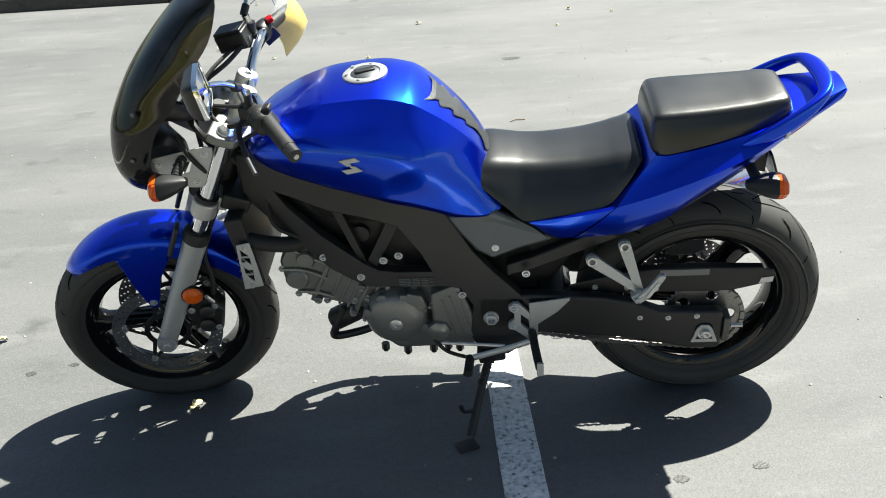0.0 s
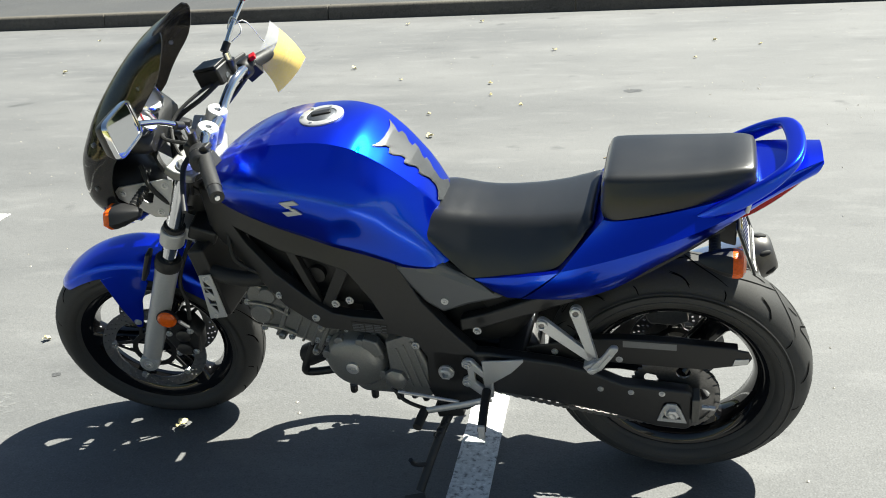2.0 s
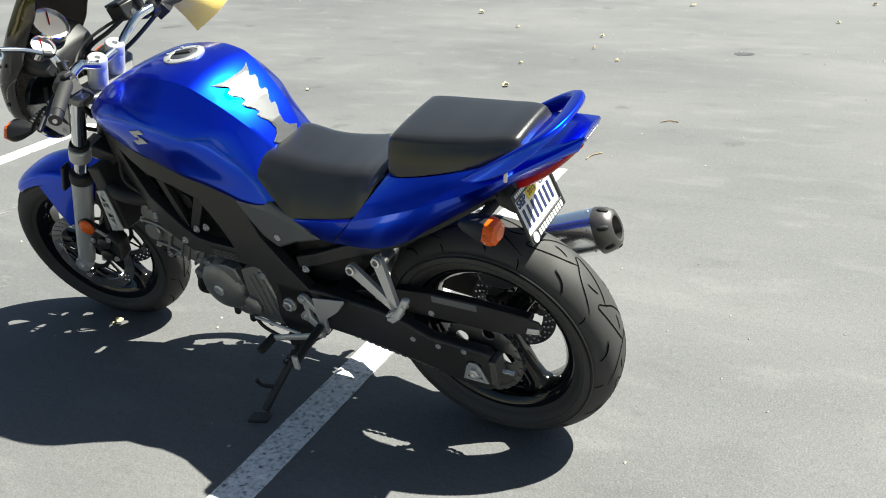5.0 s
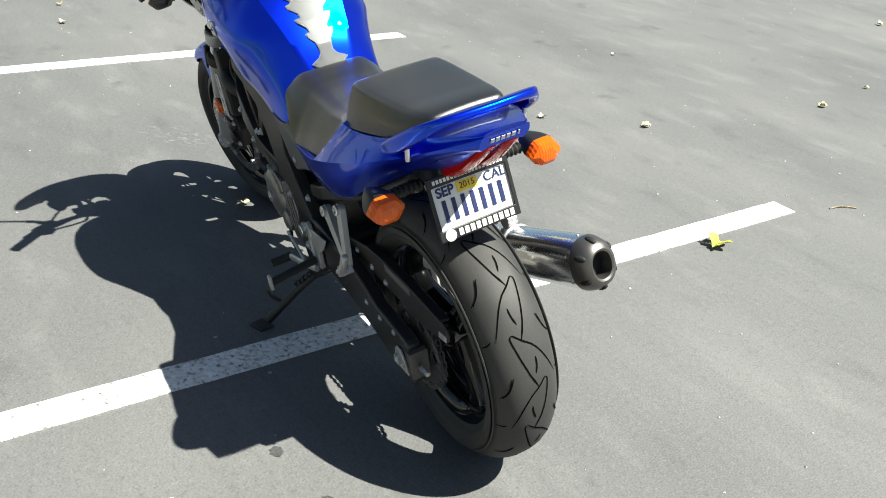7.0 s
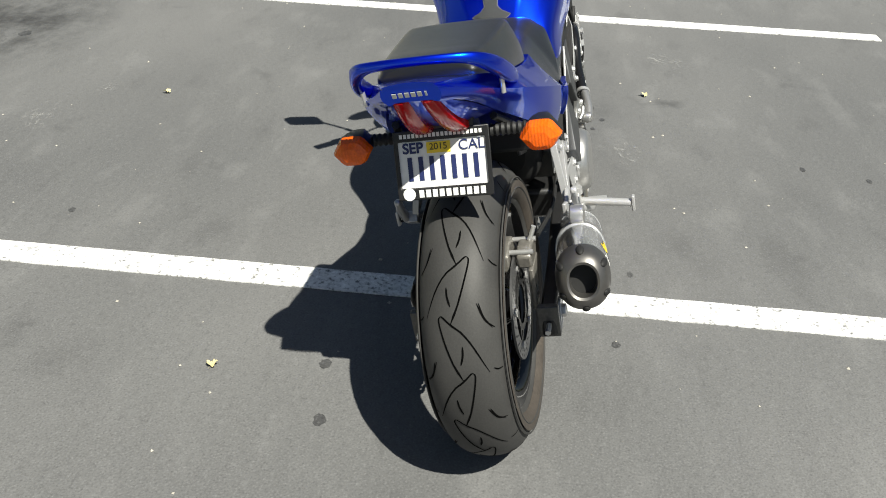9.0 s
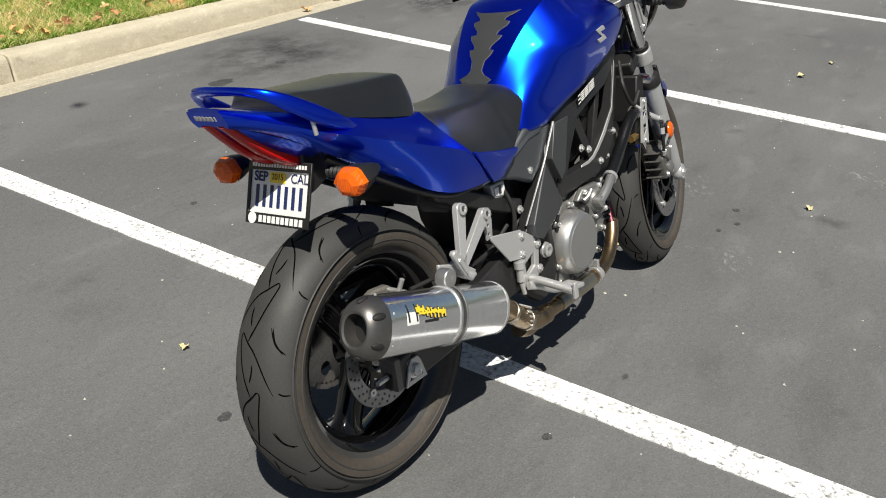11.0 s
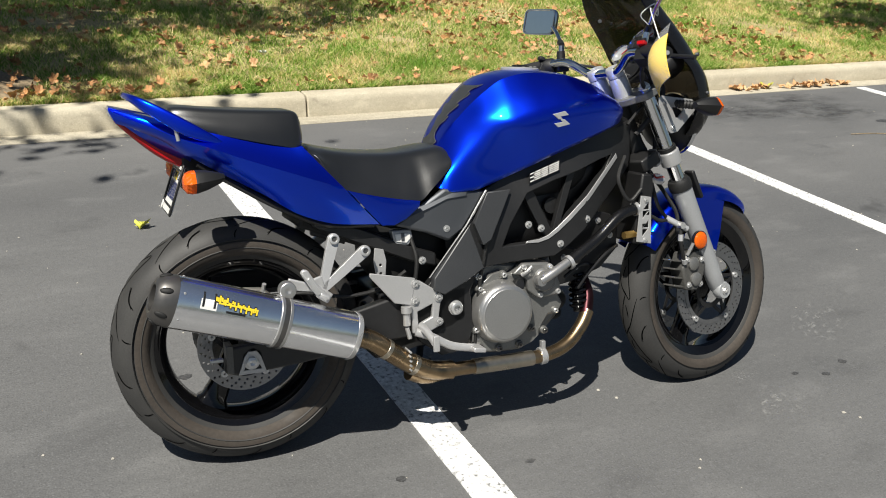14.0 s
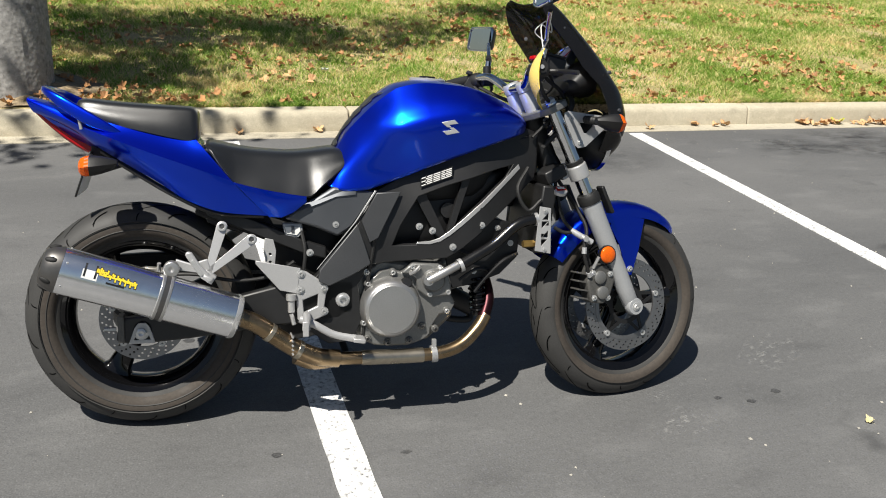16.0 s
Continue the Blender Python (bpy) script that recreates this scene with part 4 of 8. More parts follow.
part("ignition_lock", lathe([(0, 0), (0.021, 0), (0.021, 0.028), (0.018, 0.031), (0, 0.031)], 24, (-0.535, 0, 0.888), RAKE), M_BLACK, bike, "black ignition lock", move=STEER)
joint = part("hose_joint", tube([(-0.595, 0.115, 0.535), (-0.622, 0.128, 0.518), (-0.655, 0.135, 0.5)], 0.009, 10, 10), M_POLISH, bike, "silver brake hose joint")
part("joint_bolt", lathe([(0, -0.012), (0.01, -0.012), (0.01, 0.012), (0, 0.012)], 6, (-0.63, 0.138, 0.514)), M_STEEL, joint)
for pts in ([(-0.63, 0.138, 0.51), (-0.628, 0.142, 0.47), (-0.64, 0.138, 0.43), (-0.655, 0.13, 0.395)], [(-0.597, 0.115, 0.535), (-0.57, 0.11, 0.57), (-0.555, 0.1, 0.63), (-0.55, 0.08, 0.69)], [(-0.6, 0.118, 0.53), (-0.57, 0.12, 0.53), (-0.54, 0.12, 0.545)]):
    part("brake_hose", tube(pts, 0.0055, 20, 8), M_RUBBER, bike, "black front brake hose")
for p, q in (((-0.629, 0.141, 0.487), (-0.628, 0.142, 0.468)), ((-0.648, 0.135, 0.41), (-0.654, 0.131, 0.396))):
    part("hose_end", rod(p, q, 0.0075, 8), M_POLISH, bike)

# -- front fender --
def fender():
    rings = []
    for th, r, half, skirt in spline([(-44, 0.301, 0.02, 0.003), (-40, 0.305, 0.042, 0.006), (-30, 0.311, 0.059, 0.014), (-13, 0.317, 0.066, 0.024), (5, 0.321, 0.069, 0.034), (25, 0.321, 0.068, 0.038), (45, 0.319, 0.065, 0.036), (58, 0.315, 0.061, 0.026)], 40):
        a = radians(th)
        d = Vector((math.sin(a), 0, math.cos(a)))
        row = []
        for k in range(25):
            s = k / 24 * 2 - 1
            q = abs(s)
            if q > 0.6:
                v, drop = half, 0.02 + skirt * (q - 0.6) / 0.4
            else:
                x = q / 0.6
                v, drop = half * math.sin(x * math.pi / 2) ** 0.85, 0.02 * (1 - math.cos(x * math.pi / 2))
            row.append(AXLE_F + d * (r - drop) + Vector((0, math.copysign(v, s), 0)))
        rings.append(row)
    bm = loft(rings, cap=False, wrap=False)
    bmesh.ops.solidify(bm, geom=bm.faces[:], thickness=-0.004)
    bmesh.ops.recalc_face_normals(bm, faces=bm.faces)
    return bm


fend = part("front_fender", fender(), M_BLUE, bike, "glossy blue front mudguard", smooth=50, move=STEER)
for side in (-1, 1):
    flap = slab([[(-0.862, 0.548), (-0.75, 0.575), (-0.735, 0.53), (-0.77, 0.47), (-0.787, 0.41), (-0.8, 0.376), (-0.815, 0.374), (-0.824, 0.4), (-0.842, 0.455), (-0.852, 0.505)]], side * 0.067, side * 0.072)
    part("fender_wing", flap, M_BLUE, fend, "blue side wing of the mudguard", bevel=0.002, move=STEER)
    part("fender_bolt", bolt((-0.808, side * 0.072, 0.395), 0.0065, side), M_STEEL, fend, move=STEER)

# -- tank --
def knee(p):
    """Knee hollows at the rear flanks of the tank."""
    f = max(0.0, 1 - ((p.x - 0.02) / 0.17) ** 2 - ((p.z - 0.755) / 0.1) ** 2)
    f = f * f * (3 - 2 * f)
    return Vector((p.x, p.y * (1 - 0.075 * f), p.z))


# stations: u, height of the spine, shoulder crease (v, w), upper flank, widest line, lower edge
TANK = [(-0.466, 0.85, 0.02, 0.848, 0.034, 0.843, 0.04, 0.836, 0.03, 0.828), (-0.455, 0.866, 0.045, 0.863, 0.08, 0.852, 0.09, 0.84, 0.078, 0.822), (-0.43, 0.887, 0.066, 0.883, 0.115, 0.866, 0.129, 0.845, 0.114, 0.816), (-0.39, 0.91, 0.085, 0.905, 0.141, 0.88, 0.155, 0.85, 0.14, 0.806), (-0.33, 0.938, 0.098, 0.93, 0.16, 0.893, 0.176, 0.852, 0.155, 0.788), (-0.25, 0.96, 0.106, 0.95, 0.17, 0.898, 0.187, 0.848, 0.163, 0.762), (-0.15, 0.968, 0.109, 0.957, 0.171, 0.889, 0.19, 0.836, 0.163, 0.727), (-0.08, 0.957, 0.107, 0.945, 0.165, 0.873, 0.184, 0.815, 0.156, 0.7), (-0.02, 0.919, 0.097, 0.907, 0.152, 0.842, 0.17, 0.785, 0.151, 0.678), (0.03, 0.87, 0.083, 0.86, 0.133, 0.804, 0.154, 0.752, 0.149, 0.664), (0.07, 0.82, 0.072, 0.813, 0.116, 0.765, 0.142, 0.725, 0.147, 0.662), (0.097, 0.773, 0.058, 0.768, 0.1, 0.735, 0.133, 0.708, 0.143, 0.665), (0.112, 0.745, 0.047, 0.742, 0.086, 0.722, 0.122, 0.7, 0.136, 0.669), (0.126, 0.724, 0.04, 0.722, 0.072, 0.71, 0.108, 0.696, 0.128, 0.677)]


def tank_shape():
    """Skin with a crisp shoulder crease and round flanks."""
    rings = []
    for row in spline(TANK, 96):
        u, top = row[0], row[1]
        a, b_, c, d = (row[i:i + 2] for i in (2, 4, 6, 8))
        half = [(a[0] * q, top - (top - a[1]) * q ** 2.2) for q in (k / 8 for k in range(1, 9))]
        half += [(p.x, p.y) for p in curve_points([(*a, 0), (*b_, 0), (*c, 0), (*d, 0)], 26)[1:]]
        half += [(d[0] * 0.9, d[1] + 0.004), (d[0] * 0.5, d[1] + 0.012)]
        ring_ = [knee(Vector((u, v, w))) for v, w in half]
        rings.append([Vector((u, 0, top))] + ring_ + [Vector((u, 0, d[1] + 0.014))] + [Vector((p.x, -p.y, p.z)) for p in reversed(ring_)])
    return loft(rings)


tank = part("fuel_tank", tank_shape(), M_BLUE, bike, "glossy metallic blue fuel tank", smooth=180)
loop_n = len(tank.data.vertices) // 96
crease_at = (8, loop_n - 8)
sharp = tank.data.attributes.get("sharp_edge") or tank.data.attributes.new("sharp_edge", "BOOLEAN", "EDGE")
for e in tank.data.edges:
    a, c = sorted(e.vertices)
    if c - a == loop_n and a % loop_n in crease_at and 30 < a // loop_n < 84:
        sharp.data[e.index].value = True
cap_c = Vector((-0.177, 0.006, 0.9655))
cap = part("filler_cap", lathe([(0.034, -0.006), (0.052, -0.006), (0.052, 0.003), (0.049, 0.0055), (0.036, 0.0055), (0.034, 0.003)], 48, cap_c, (-0.06, 0, 1), closed=True), M_SILVER, tank, "brushed silver ring of the filler cap")
part("cap_lid", lathe([(0, -0.004), (0.034, -0.004), (0.034, 0.004), (0.03, 0.007), (0, 0.0075)], 40, cap_c, (-0.06, 0, 1)), M_GREY, cap, "dark grey filler lid")
part("lock_flap", block(cap_c + Vector((0.0, 0, 0.009)), (0.045, 0.018, 0.006), (0, -3, 20)), M_BLACK, cap, bevel=0.002)
for k in range(6):
    a = 2 * math.pi * k / 6 + 0.3
    part("ring_bolt", lathe([(0, 0), (0.004, 0), (0.004, 0.002), (0, 0.002)], 10, cap_c + Vector((0.043 * math.cos(a), 0.043 * math.sin(a), 0.0055)), (-0.06, 0, 1)), M_STEEL, cap)


def tank_surface(u, v, lift=0.0015):
    """The tank's skin from above at (u, v), inside the shoulder creases."""
    cols = np.array(TANK)
    top, va, wa = (float(np.interp(u, cols[:, 0], cols[:, i])) for i in (1, 2, 3))
    return Vector((u, v, top - (top - wa) * (abs(v) / va) ** 2.2)) + Vector((0.6, 0, 0.8)) * lift


def pad(grow, lift):
    """Broad barbed shape, laid on the rear slope of the tank."""
    bm = bmesh.new()
    n = 130
    rows = []
    at = (-0.028, -0.016, -0.008, -0.004, 0.002, 0.01, 0.018, 0.026, 0.03, 0.038, 0.046, 0.052, 0.055, 0.062, 0.07, 0.083, 0.09, 0.099)
    wide = (0.066, 0.052, 0.038, 0.035, 0.052, 0.048, 0.032, 0.028, 0.045, 0.04, 0.025, 0.022, 0.034, 0.03, 0.018, 0.015, 0.024, 0.046)
    for i in range(n + 1):
        u = -0.028 + 0.127 * i / n
        half = float(np.interp(u, at, wide)) + grow
        rows.append([bm.verts.new(tank_surface(u - 0.012 * half / 0.06 * abs(j / 6 - 1) ** 3, half * (j / 6 - 1), lift)) for j in range(13)])
    for a, c in zip(rows, rows[1:]):
        for j in range(12):
            bm.faces.new((a[j], a[j + 1], c[j + 1], c[j]))
    bmesh.ops.solidify(bm, geom=bm.faces[:], thickness=-0.003)
    bmesh.ops.recalc_face_normals(bm, faces=bm.faces)
    return bm


tank_pad = part("tank_pad", pad(0.0, 0.0045), M_PAD, tank, "dark grey barbed tank pad")
part("pad_edge", pad(0.0016, 0.0032), M_SILVER, tank_pad, "thin silver outline of the pad")


def side_plate(u, w, side, pts, mat, name, parent, lift, label="", normal_lean=0.0):
    """A thin shape laid on a flank; pts in metres from its centre."""
    bm = slab([[(u + a, w + c) for a, c in pts]], side * lift, side * (lift + 0.004))
    if normal_lean:
        bmesh.ops.rotate(bm, cent=(u, side * lift, w), matrix=Matrix.Rotation(radians(normal_lean * side), 3, "X"), verts=bm.verts)
    return part(name, bm, mat, parent, label, bevel=0.001)


for side in (-1, 1):
    for pts in ([(-0.03, 0.016), (0.012, 0.024), (0.026, 0.012), (-0.004, 0.008), (0.004, 0.001), (-0.01, 0.0)], [(0.03, -0.016), (-0.012, -0.024), (-0.026, -0.012), (0.004, -0.008), (-0.004, -0.001), (0.01, 0.0)]):
        side_plate(-0.203, 0.838, side, [(-side * a * 0.86, c * 0.86) for a, c in pts], M_SILVER, "tank_badge", tank, 0.1885, "small silver emblem")

# -- seats and tail --
def cushion(rows, n=56, r=0.024, crown=0.005):
    """Seat foam over stations (u, top, half width at the crease, bottom, half width at the bottom)."""
    rings = []
    for u, wt, ht, wb, hb in spline(rows, n):
        side = Vector((hb - ht, wb - wt))
        d = side.normalized() * min(r, side.length * 0.45)
        half = [(hb * 0.93, wb - 0.006), (hb, wb)]
        for k in range(1, 6):
            f = k / 6
            half.append((hb + (ht + d.x - hb) * f + 0.004 * math.sin(math.pi * f), wb + (wt + d.y - wb) * f))
        for k in range(7):
            f = k / 6
            half.append(((1 - f) ** 2 * (ht + d.x) + 2 * f * (1 - f) * ht + f * f * (ht - r), (1 - f) ** 2 * (wt + d.y) + 2 * f * (1 - f) * wt + f * f * (wt + crown * 0.45)))
        half += [((ht - r) * q, wt + crown * (1 - 0.55 * q * q)) for q in (0.75, 0.5, 0.25)]
        rings.append([(u, v, w) for v, w in half] + [(u, 0, wt + crown)] + [(u, -v, w) for v, w in reversed(half)])
    return loft(rings)


rider = part("rider_seat", cushion([(0.06, 0.752, 0.085, 0.74, 0.11), (0.075, 0.769, 0.088, 0.731, 0.122), (0.1, 0.773, 0.088, 0.712, 0.132), (0.14, 0.769, 0.086, 0.68, 0.146), (0.18, 0.764, 0.085, 0.65, 0.153), (0.22, 0.762, 0.086, 0.65, 0.156), (0.3, 0.766, 0.09, 0.666, 0.157), (0.37, 0.776, 0.096, 0.688, 0.152), (0.41, 0.785, 0.1, 0.735, 0.142), (0.437, 0.79, 0.1, 0.772, 0.125), (0.446, 0.785, 0.096, 0.777, 0.112)]), M_SEAT, bike, "black vinyl rider's seat, dished", smooth=60)
pillion = part("pillion_seat", cushion([(0.462, 0.858, 0.09, 0.81, 0.105), (0.467, 0.871, 0.097, 0.8, 0.117), (0.48, 0.879, 0.1, 0.796, 0.125), (0.52, 0.882, 0.101, 0.803, 0.128), (0.58, 0.885, 0.099, 0.816, 0.125), (0.68, 0.892, 0.092, 0.84, 0.113), (0.745, 0.898, 0.083, 0.857, 0.096), (0.764, 0.896, 0.076, 0.866, 0.086), (0.77, 0.886, 0.07, 0.872, 0.078)], 48, 0.013), M_SEAT, bike, "black vinyl pillion seat, raised", smooth=60)
# stations: upper edge, side crease, lower edge as (u, v, w); the front edge slants
TAIL = [(0.47, 0.132, 0.8, 0.383, 0.182, 0.697, 0.29, 0.155, 0.599), (0.492, 0.131, 0.797, 0.452, 0.186, 0.722, 0.4, 0.159, 0.61), (0.54, 0.129, 0.804, 0.53, 0.183, 0.75, 0.49, 0.154, 0.64), (0.6, 0.127, 0.818, 0.61, 0.174, 0.779, 0.57, 0.144, 0.692), (0.66, 0.124, 0.835, 0.678, 0.157, 0.805, 0.65, 0.127, 0.739), (0.72, 0.113, 0.852, 0.73, 0.132, 0.824, 0.722, 0.104, 0.783), (0.78, 0.096, 0.872, 0.79, 0.105, 0.85, 0.78, 0.08, 0.823), (0.84, 0.068, 0.889, 0.845, 0.074, 0.874, 0.84, 0.06, 0.853), (0.892, 0.044, 0.902, 0.8935, 0.047, 0.8975, 0.878, 0.042, 0.866)]


def tail_shape():
    rings = []
    for row in spline([(k, *r) for k, r in enumerate(TAIL)], 65):
        a, b_, c = (Vector(row[i:i + 3]) for i in (1, 4, 7))
        half = [a + (b_ - a) * q + Vector((0, -0.004, 0)) * math.sin(math.pi * q) for q in (k / 6 for k in range(7))]
        half += [b_ + (c - b_) * q + Vector((0, 0.005, -0.002)) * math.sin(math.pi * q) for q in (k / 8 for k in range(1, 9))]
        half += [c + Vector((0, -0.012, 0.003)), c + Vector((0, -c.y * 0.5, 0.004))]
        deck = [Vector((a.x, a.y * q, a.z + 0.005 * (1 - q * q))) for q in (0.0, 0.35, 0.7, 0.9)]
        side_ = deck + half
        rings.append(side_ + [Vector((c.x, 0, c.z + 0.004))] + [Vector((p.x, -p.y, p.z)) for p in reversed(side_[1:])])
    return loft(rings)


tail = part("tail_fairing", tail_shape(), M_BLUE, bike, "glossy blue tail fairing with a sharp side crease", smooth=16)
for side in (-1, 1):
    rows = [((0.187, 0.157, 0.65), (0.19, 0.15, 0.642)), ((0.235, 0.161, 0.658), (0.225, 0.15, 0.612)), ((0.29, 0.171, 0.67), (0.256, 0.152, 0.598)), ((0.345, 0.178, 0.684), (0.278, 0.154, 0.6)), ((0.379, 0.1815, 0.694), (0.287, 0.1545, 0.599))]
    wing = loft([[Vector((a[0] + (c[0] - a[0]) * q, side * (a[1] + (c[1] - a[1]) * q + 0.004 * math.sin(math.pi * q)), a[2] + (c[2] - a[2]) * q)) for q in (k / 6 for k in range(7))] for a, c in rows], cap=False, wrap=False)
    bmesh.ops.solidify(wing, geom=wing.faces[:], thickness=-0.012 * side)
    bmesh.ops.recalc_face_normals(wing, faces=wing.faces)
    part("seat_panel", wing, M_BLUE, tail, "blue wedge panel below the seat", bevel=0.0015)
    part("undertray_edge", tube([(0.3, side * 0.138, 0.597), (0.42, side * 0.137, 0.606), (0.52, side * 0.128, 0.65), (0.62, side * 0.113, 0.71), (0.71, side * 0.092, 0.769)], 0.0075, 24, 8), M_BLACK, tail, "black undertray edge")
rail = [(0.652, 0.132, 0.814, 0.002, 0.003), (0.69, 0.134, 0.832, 0.009, 0.012), (0.735, 0.132, 0.855, 0.01, 0.0165), (0.79, 0.12, 0.89, 0.01, 0.0145), (0.825, 0.095, 0.914, 0.013, 0.01), (0.838, 0.055, 0.922, 0.0175, 0.008), (0.842, 0, 0.924, 0.0185, 0.0075)]


def blade(rows, n=84, seg=20):
    """A bent blade: each row is a point with its half width and half height."""
    rows = rows + [(u, -v, w, a, b_) for u, v, w, a, b_ in rows[-2::-1]]
    path = curve_points([r[:3] for r in rows], n)
    size = curve_points([(r[3], r[4], 0) for r in rows], n)
    rings = []
    for i, p in enumerate(path):
        t_ = (path[min(i + 1, n - 1)] - path[max(i - 1, 0)]).normalized()
        up = Vector((-0.35, 0, 0.94))
        up = (up - t_ * up.dot(t_)).normalized()
        out_ = t_.cross(up)
        a, b_ = max(size[i].x, 0.001), max(size[i].y, 0.001)
        rings.append([p + out_ * a * sup(q, 3.4)[0] + up * b_ * sup(q, 3.4)[1] for q in (2 * math.pi * k / seg for k in range(seg))])
    return loft(rings)


grab = part("grab_rail", blade(rail), M_BLUE, bike, "blue pillion grab rail", smooth=50)
for side in (-1, 1):
    part("rail_nub", rod((0.752, side * 0.124, 0.826), (0.758, side * 0.125, 0.862), 0.0045, 10), M_STEEL, grab, "silver rail mount")
# rear lamp in two lobes
lamp_r = part("tail_light", loft([[(u, v, w) for v, w in ((-hw, wt), (-0.047, wl + 0.004), (0, wl), (0.047, wl + 0.004), (hw, wt))] for u, wl, wt, hw in ((0.722, 0.762, 0.786, 0.1), (0.75, 0.776, 0.803, 0.088), (0.78, 0.794, 0.822, 0.077), (0.81, 0.815, 0.838, 0.067), (0.84, 0.839, 0.852, 0.057), (0.876, 0.87, 0.879, 0.041))]), M_BLUE, bike, "red rear light in two lobes in a glossy blue underside")
for side in (-1, 1):
    rows = []
    for u, wl, wt, v0, v1 in spline([(0.738, 0.756, 0.785, 0.014, 0.052), (0.762, 0.766, 0.798, 0.013, 0.05), (0.8, 0.791, 0.822, 0.012, 0.046), (0.84, 0.826, 0.848, 0.011, 0.042), (0.866, 0.852, 0.864, 0.01, 0.039), (0.88, 0.867, 0.875, 0.01, 0.037)], 22):
        rows.append([(u - 0.003 * abs(2 * q - 1) ** 2, side * (v0 + (v1 - v0) * q), wl + 0.006 * abs(2 * q - 1) ** 3) for q in (k / 10 for k in range(11))] + [(u - 0.006, side * v1, wt), (u - 0.006, side * v0, wt)])
    part("lamp_lobe", loft(rows), M_RED, lamp_r, "deep red lamp lobe", smooth=35)
for k, wd in enumerate((0.009, 0.009, 0.009, 0.009, 0.009, 0.004)):
    part("tail_lettering", block((0.8905, -0.026 + 0.0105 * k, 0.886), (0.0016, wd * 0.78, 0.009), (0, 24, 0)), M_SILVER, tail)

# plate carrier, plate and its frame
TILT = Matrix.Translation((0.757, -0.003, 0.705)) @ Matrix.Rotation(radians(-20), 4, "Y")
carrier_ob = part("plate_carrier", loft([[(0.64, v, w) for v, w in ((-0.05, 0.73), (0.05, 0.73), (0.05, 0.77), (-0.05, 0.77))], [(0.72, v, w) for v, w in ((-0.06, 0.705), (0.06, 0.705), (0.06, 0.79), (-0.06, 0.79))], [(0.74, v, w) for v, w in ((-0.06, 0.7), (0.06, 0.7), (0.06, 0.785), (-0.06, 0.785))]]), M_BLACK, bike, "black plate carrier under the tail", bevel=0.004)
plate = part("number_plate", block((0, 0, 0), (0.002, 0.17, 0.115)), M_WHITE, bike, "white number plate with bars and a yellow sticker", move=TILT)
part("frame_mark", lathe([(0, 0), (0.0115, 0), (0.0115, 0.0012), (0, 0.0012)], 24, (0.0066, -0.067, -0.051), (1, 0, 0)), M_WHITE, plate, move=TILT)
fr = slab([[(-0.089, -0.062), (0.089, -0.062), (0.089, 0.064), (-0.089, 0.064)], [(-0.081, -0.04), (0.081, -0.04), (0.081, 0.044), (-0.081, 0.044)]], 0.001, 0.006)
bmesh.ops.transform(fr, matrix=Matrix(((0, 1, 0, 0), (1, 0, 0, 0), (0, 0, 1, 0), (0, 0, 0, 1))), verts=fr.verts)
bmesh.ops.recalc_face_normals(fr, faces=fr.faces)
part("plate_frame", fr, M_BLACK, plate, "black plastic plate frame", bevel=0.002, move=TILT)
for k in range(7):
    part("plate_bar", block((0.002, -0.062 + 0.0205 * k, -0.006), (0.001, 0.0085, 0.043)), M_BAR, plate, move=TILT)
for k in range(10):
    part("frame_bar", block((0.0066, -0.044 + 0.0127 * k, -0.051), (0.0008, 0.0088, 0.0135)), M_WHITE, plate, move=TILT)
for k in range(20):
    part("frame_bar", block((0.0066, -0.0735 + 0.00775 * k, 0.054), (0.0008, 0.0052, 0.0075)), M_WHITE, plate, move=TILT)
part("year_sticker", block((0.0022, -0.006, 0.031), (0.001, 0.044, 0.02)), M_YELLOW, plate, "yellow year sticker", move=TILT)


def lettering(text, size, m, mat, parent, bold=0.0):
    cu = bpy.data.curves.new("lettering", "FONT")
    cu.body, cu.size, cu.align_x, cu.align_y, cu.extrude = text, size, "CENTER", "CENTER", 0.0003
    cu.offset = bold
    tmp = bpy.data.objects.new("lettering", cu)
    scene.collection.objects.link(tmp)
    bpy.context.view_layer.update()
    me = bpy.data.meshes.new_from_object(tmp.evaluated_get(bpy.context.evaluated_depsgraph_get()))
    bpy.data.objects.remove(tmp)
    me.transform(m)
    me.materials.clear()
    me.materials.append(mat)
    ob = new("lettering", me)
    ob.parent = parent
    return ob


FACE = Matrix(((0, 0, 1, 0), (1, 0, 0, 0), (0, 1, 0, 0), (0, 0, 0, 1)))
lettering("SEP", 0.0265, TILT @ Matrix.Translation((0.0025, -0.054, 0.031)) @ FACE, M_BAR, plate, 0.0008)
lettering("2015", 0.017, TILT @ Matrix.Translation((0.0032, -0.006, 0.032)) @ FACE, M_BLACK, plate)
lettering("CAL", 0.026, TILT @ Matrix.Translation((0.0025, 0.055, 0.031)) @ FACE, M_BAR, plate)
for v in (-0.07, 0.07):
    part("plate_bolt", lathe([(0, 0), (0.006, 0), (0.005, 0.003), (0, 0.003)], 12, (0.0015, v, 0.047), (1, 0, 0)), M_STEEL, plate, move=TILT)

# rear inner fender
part("inner_fender", loft([[(0.36 + 0.09 * s, v, 0.592 + 0.032 * s + z) for v, z in ((-0.085, -0.05), (-0.085, 0), (0.085, 0), (0.085, -0.05), (0.078, -0.05), (0.078, -0.008), (-0.078, -0.008), (-0.078, -0.05))] for s in (k / 10 for k in range(11))]), M_BLACK, bike, "black inner rear mudguard", bevel=0.004)

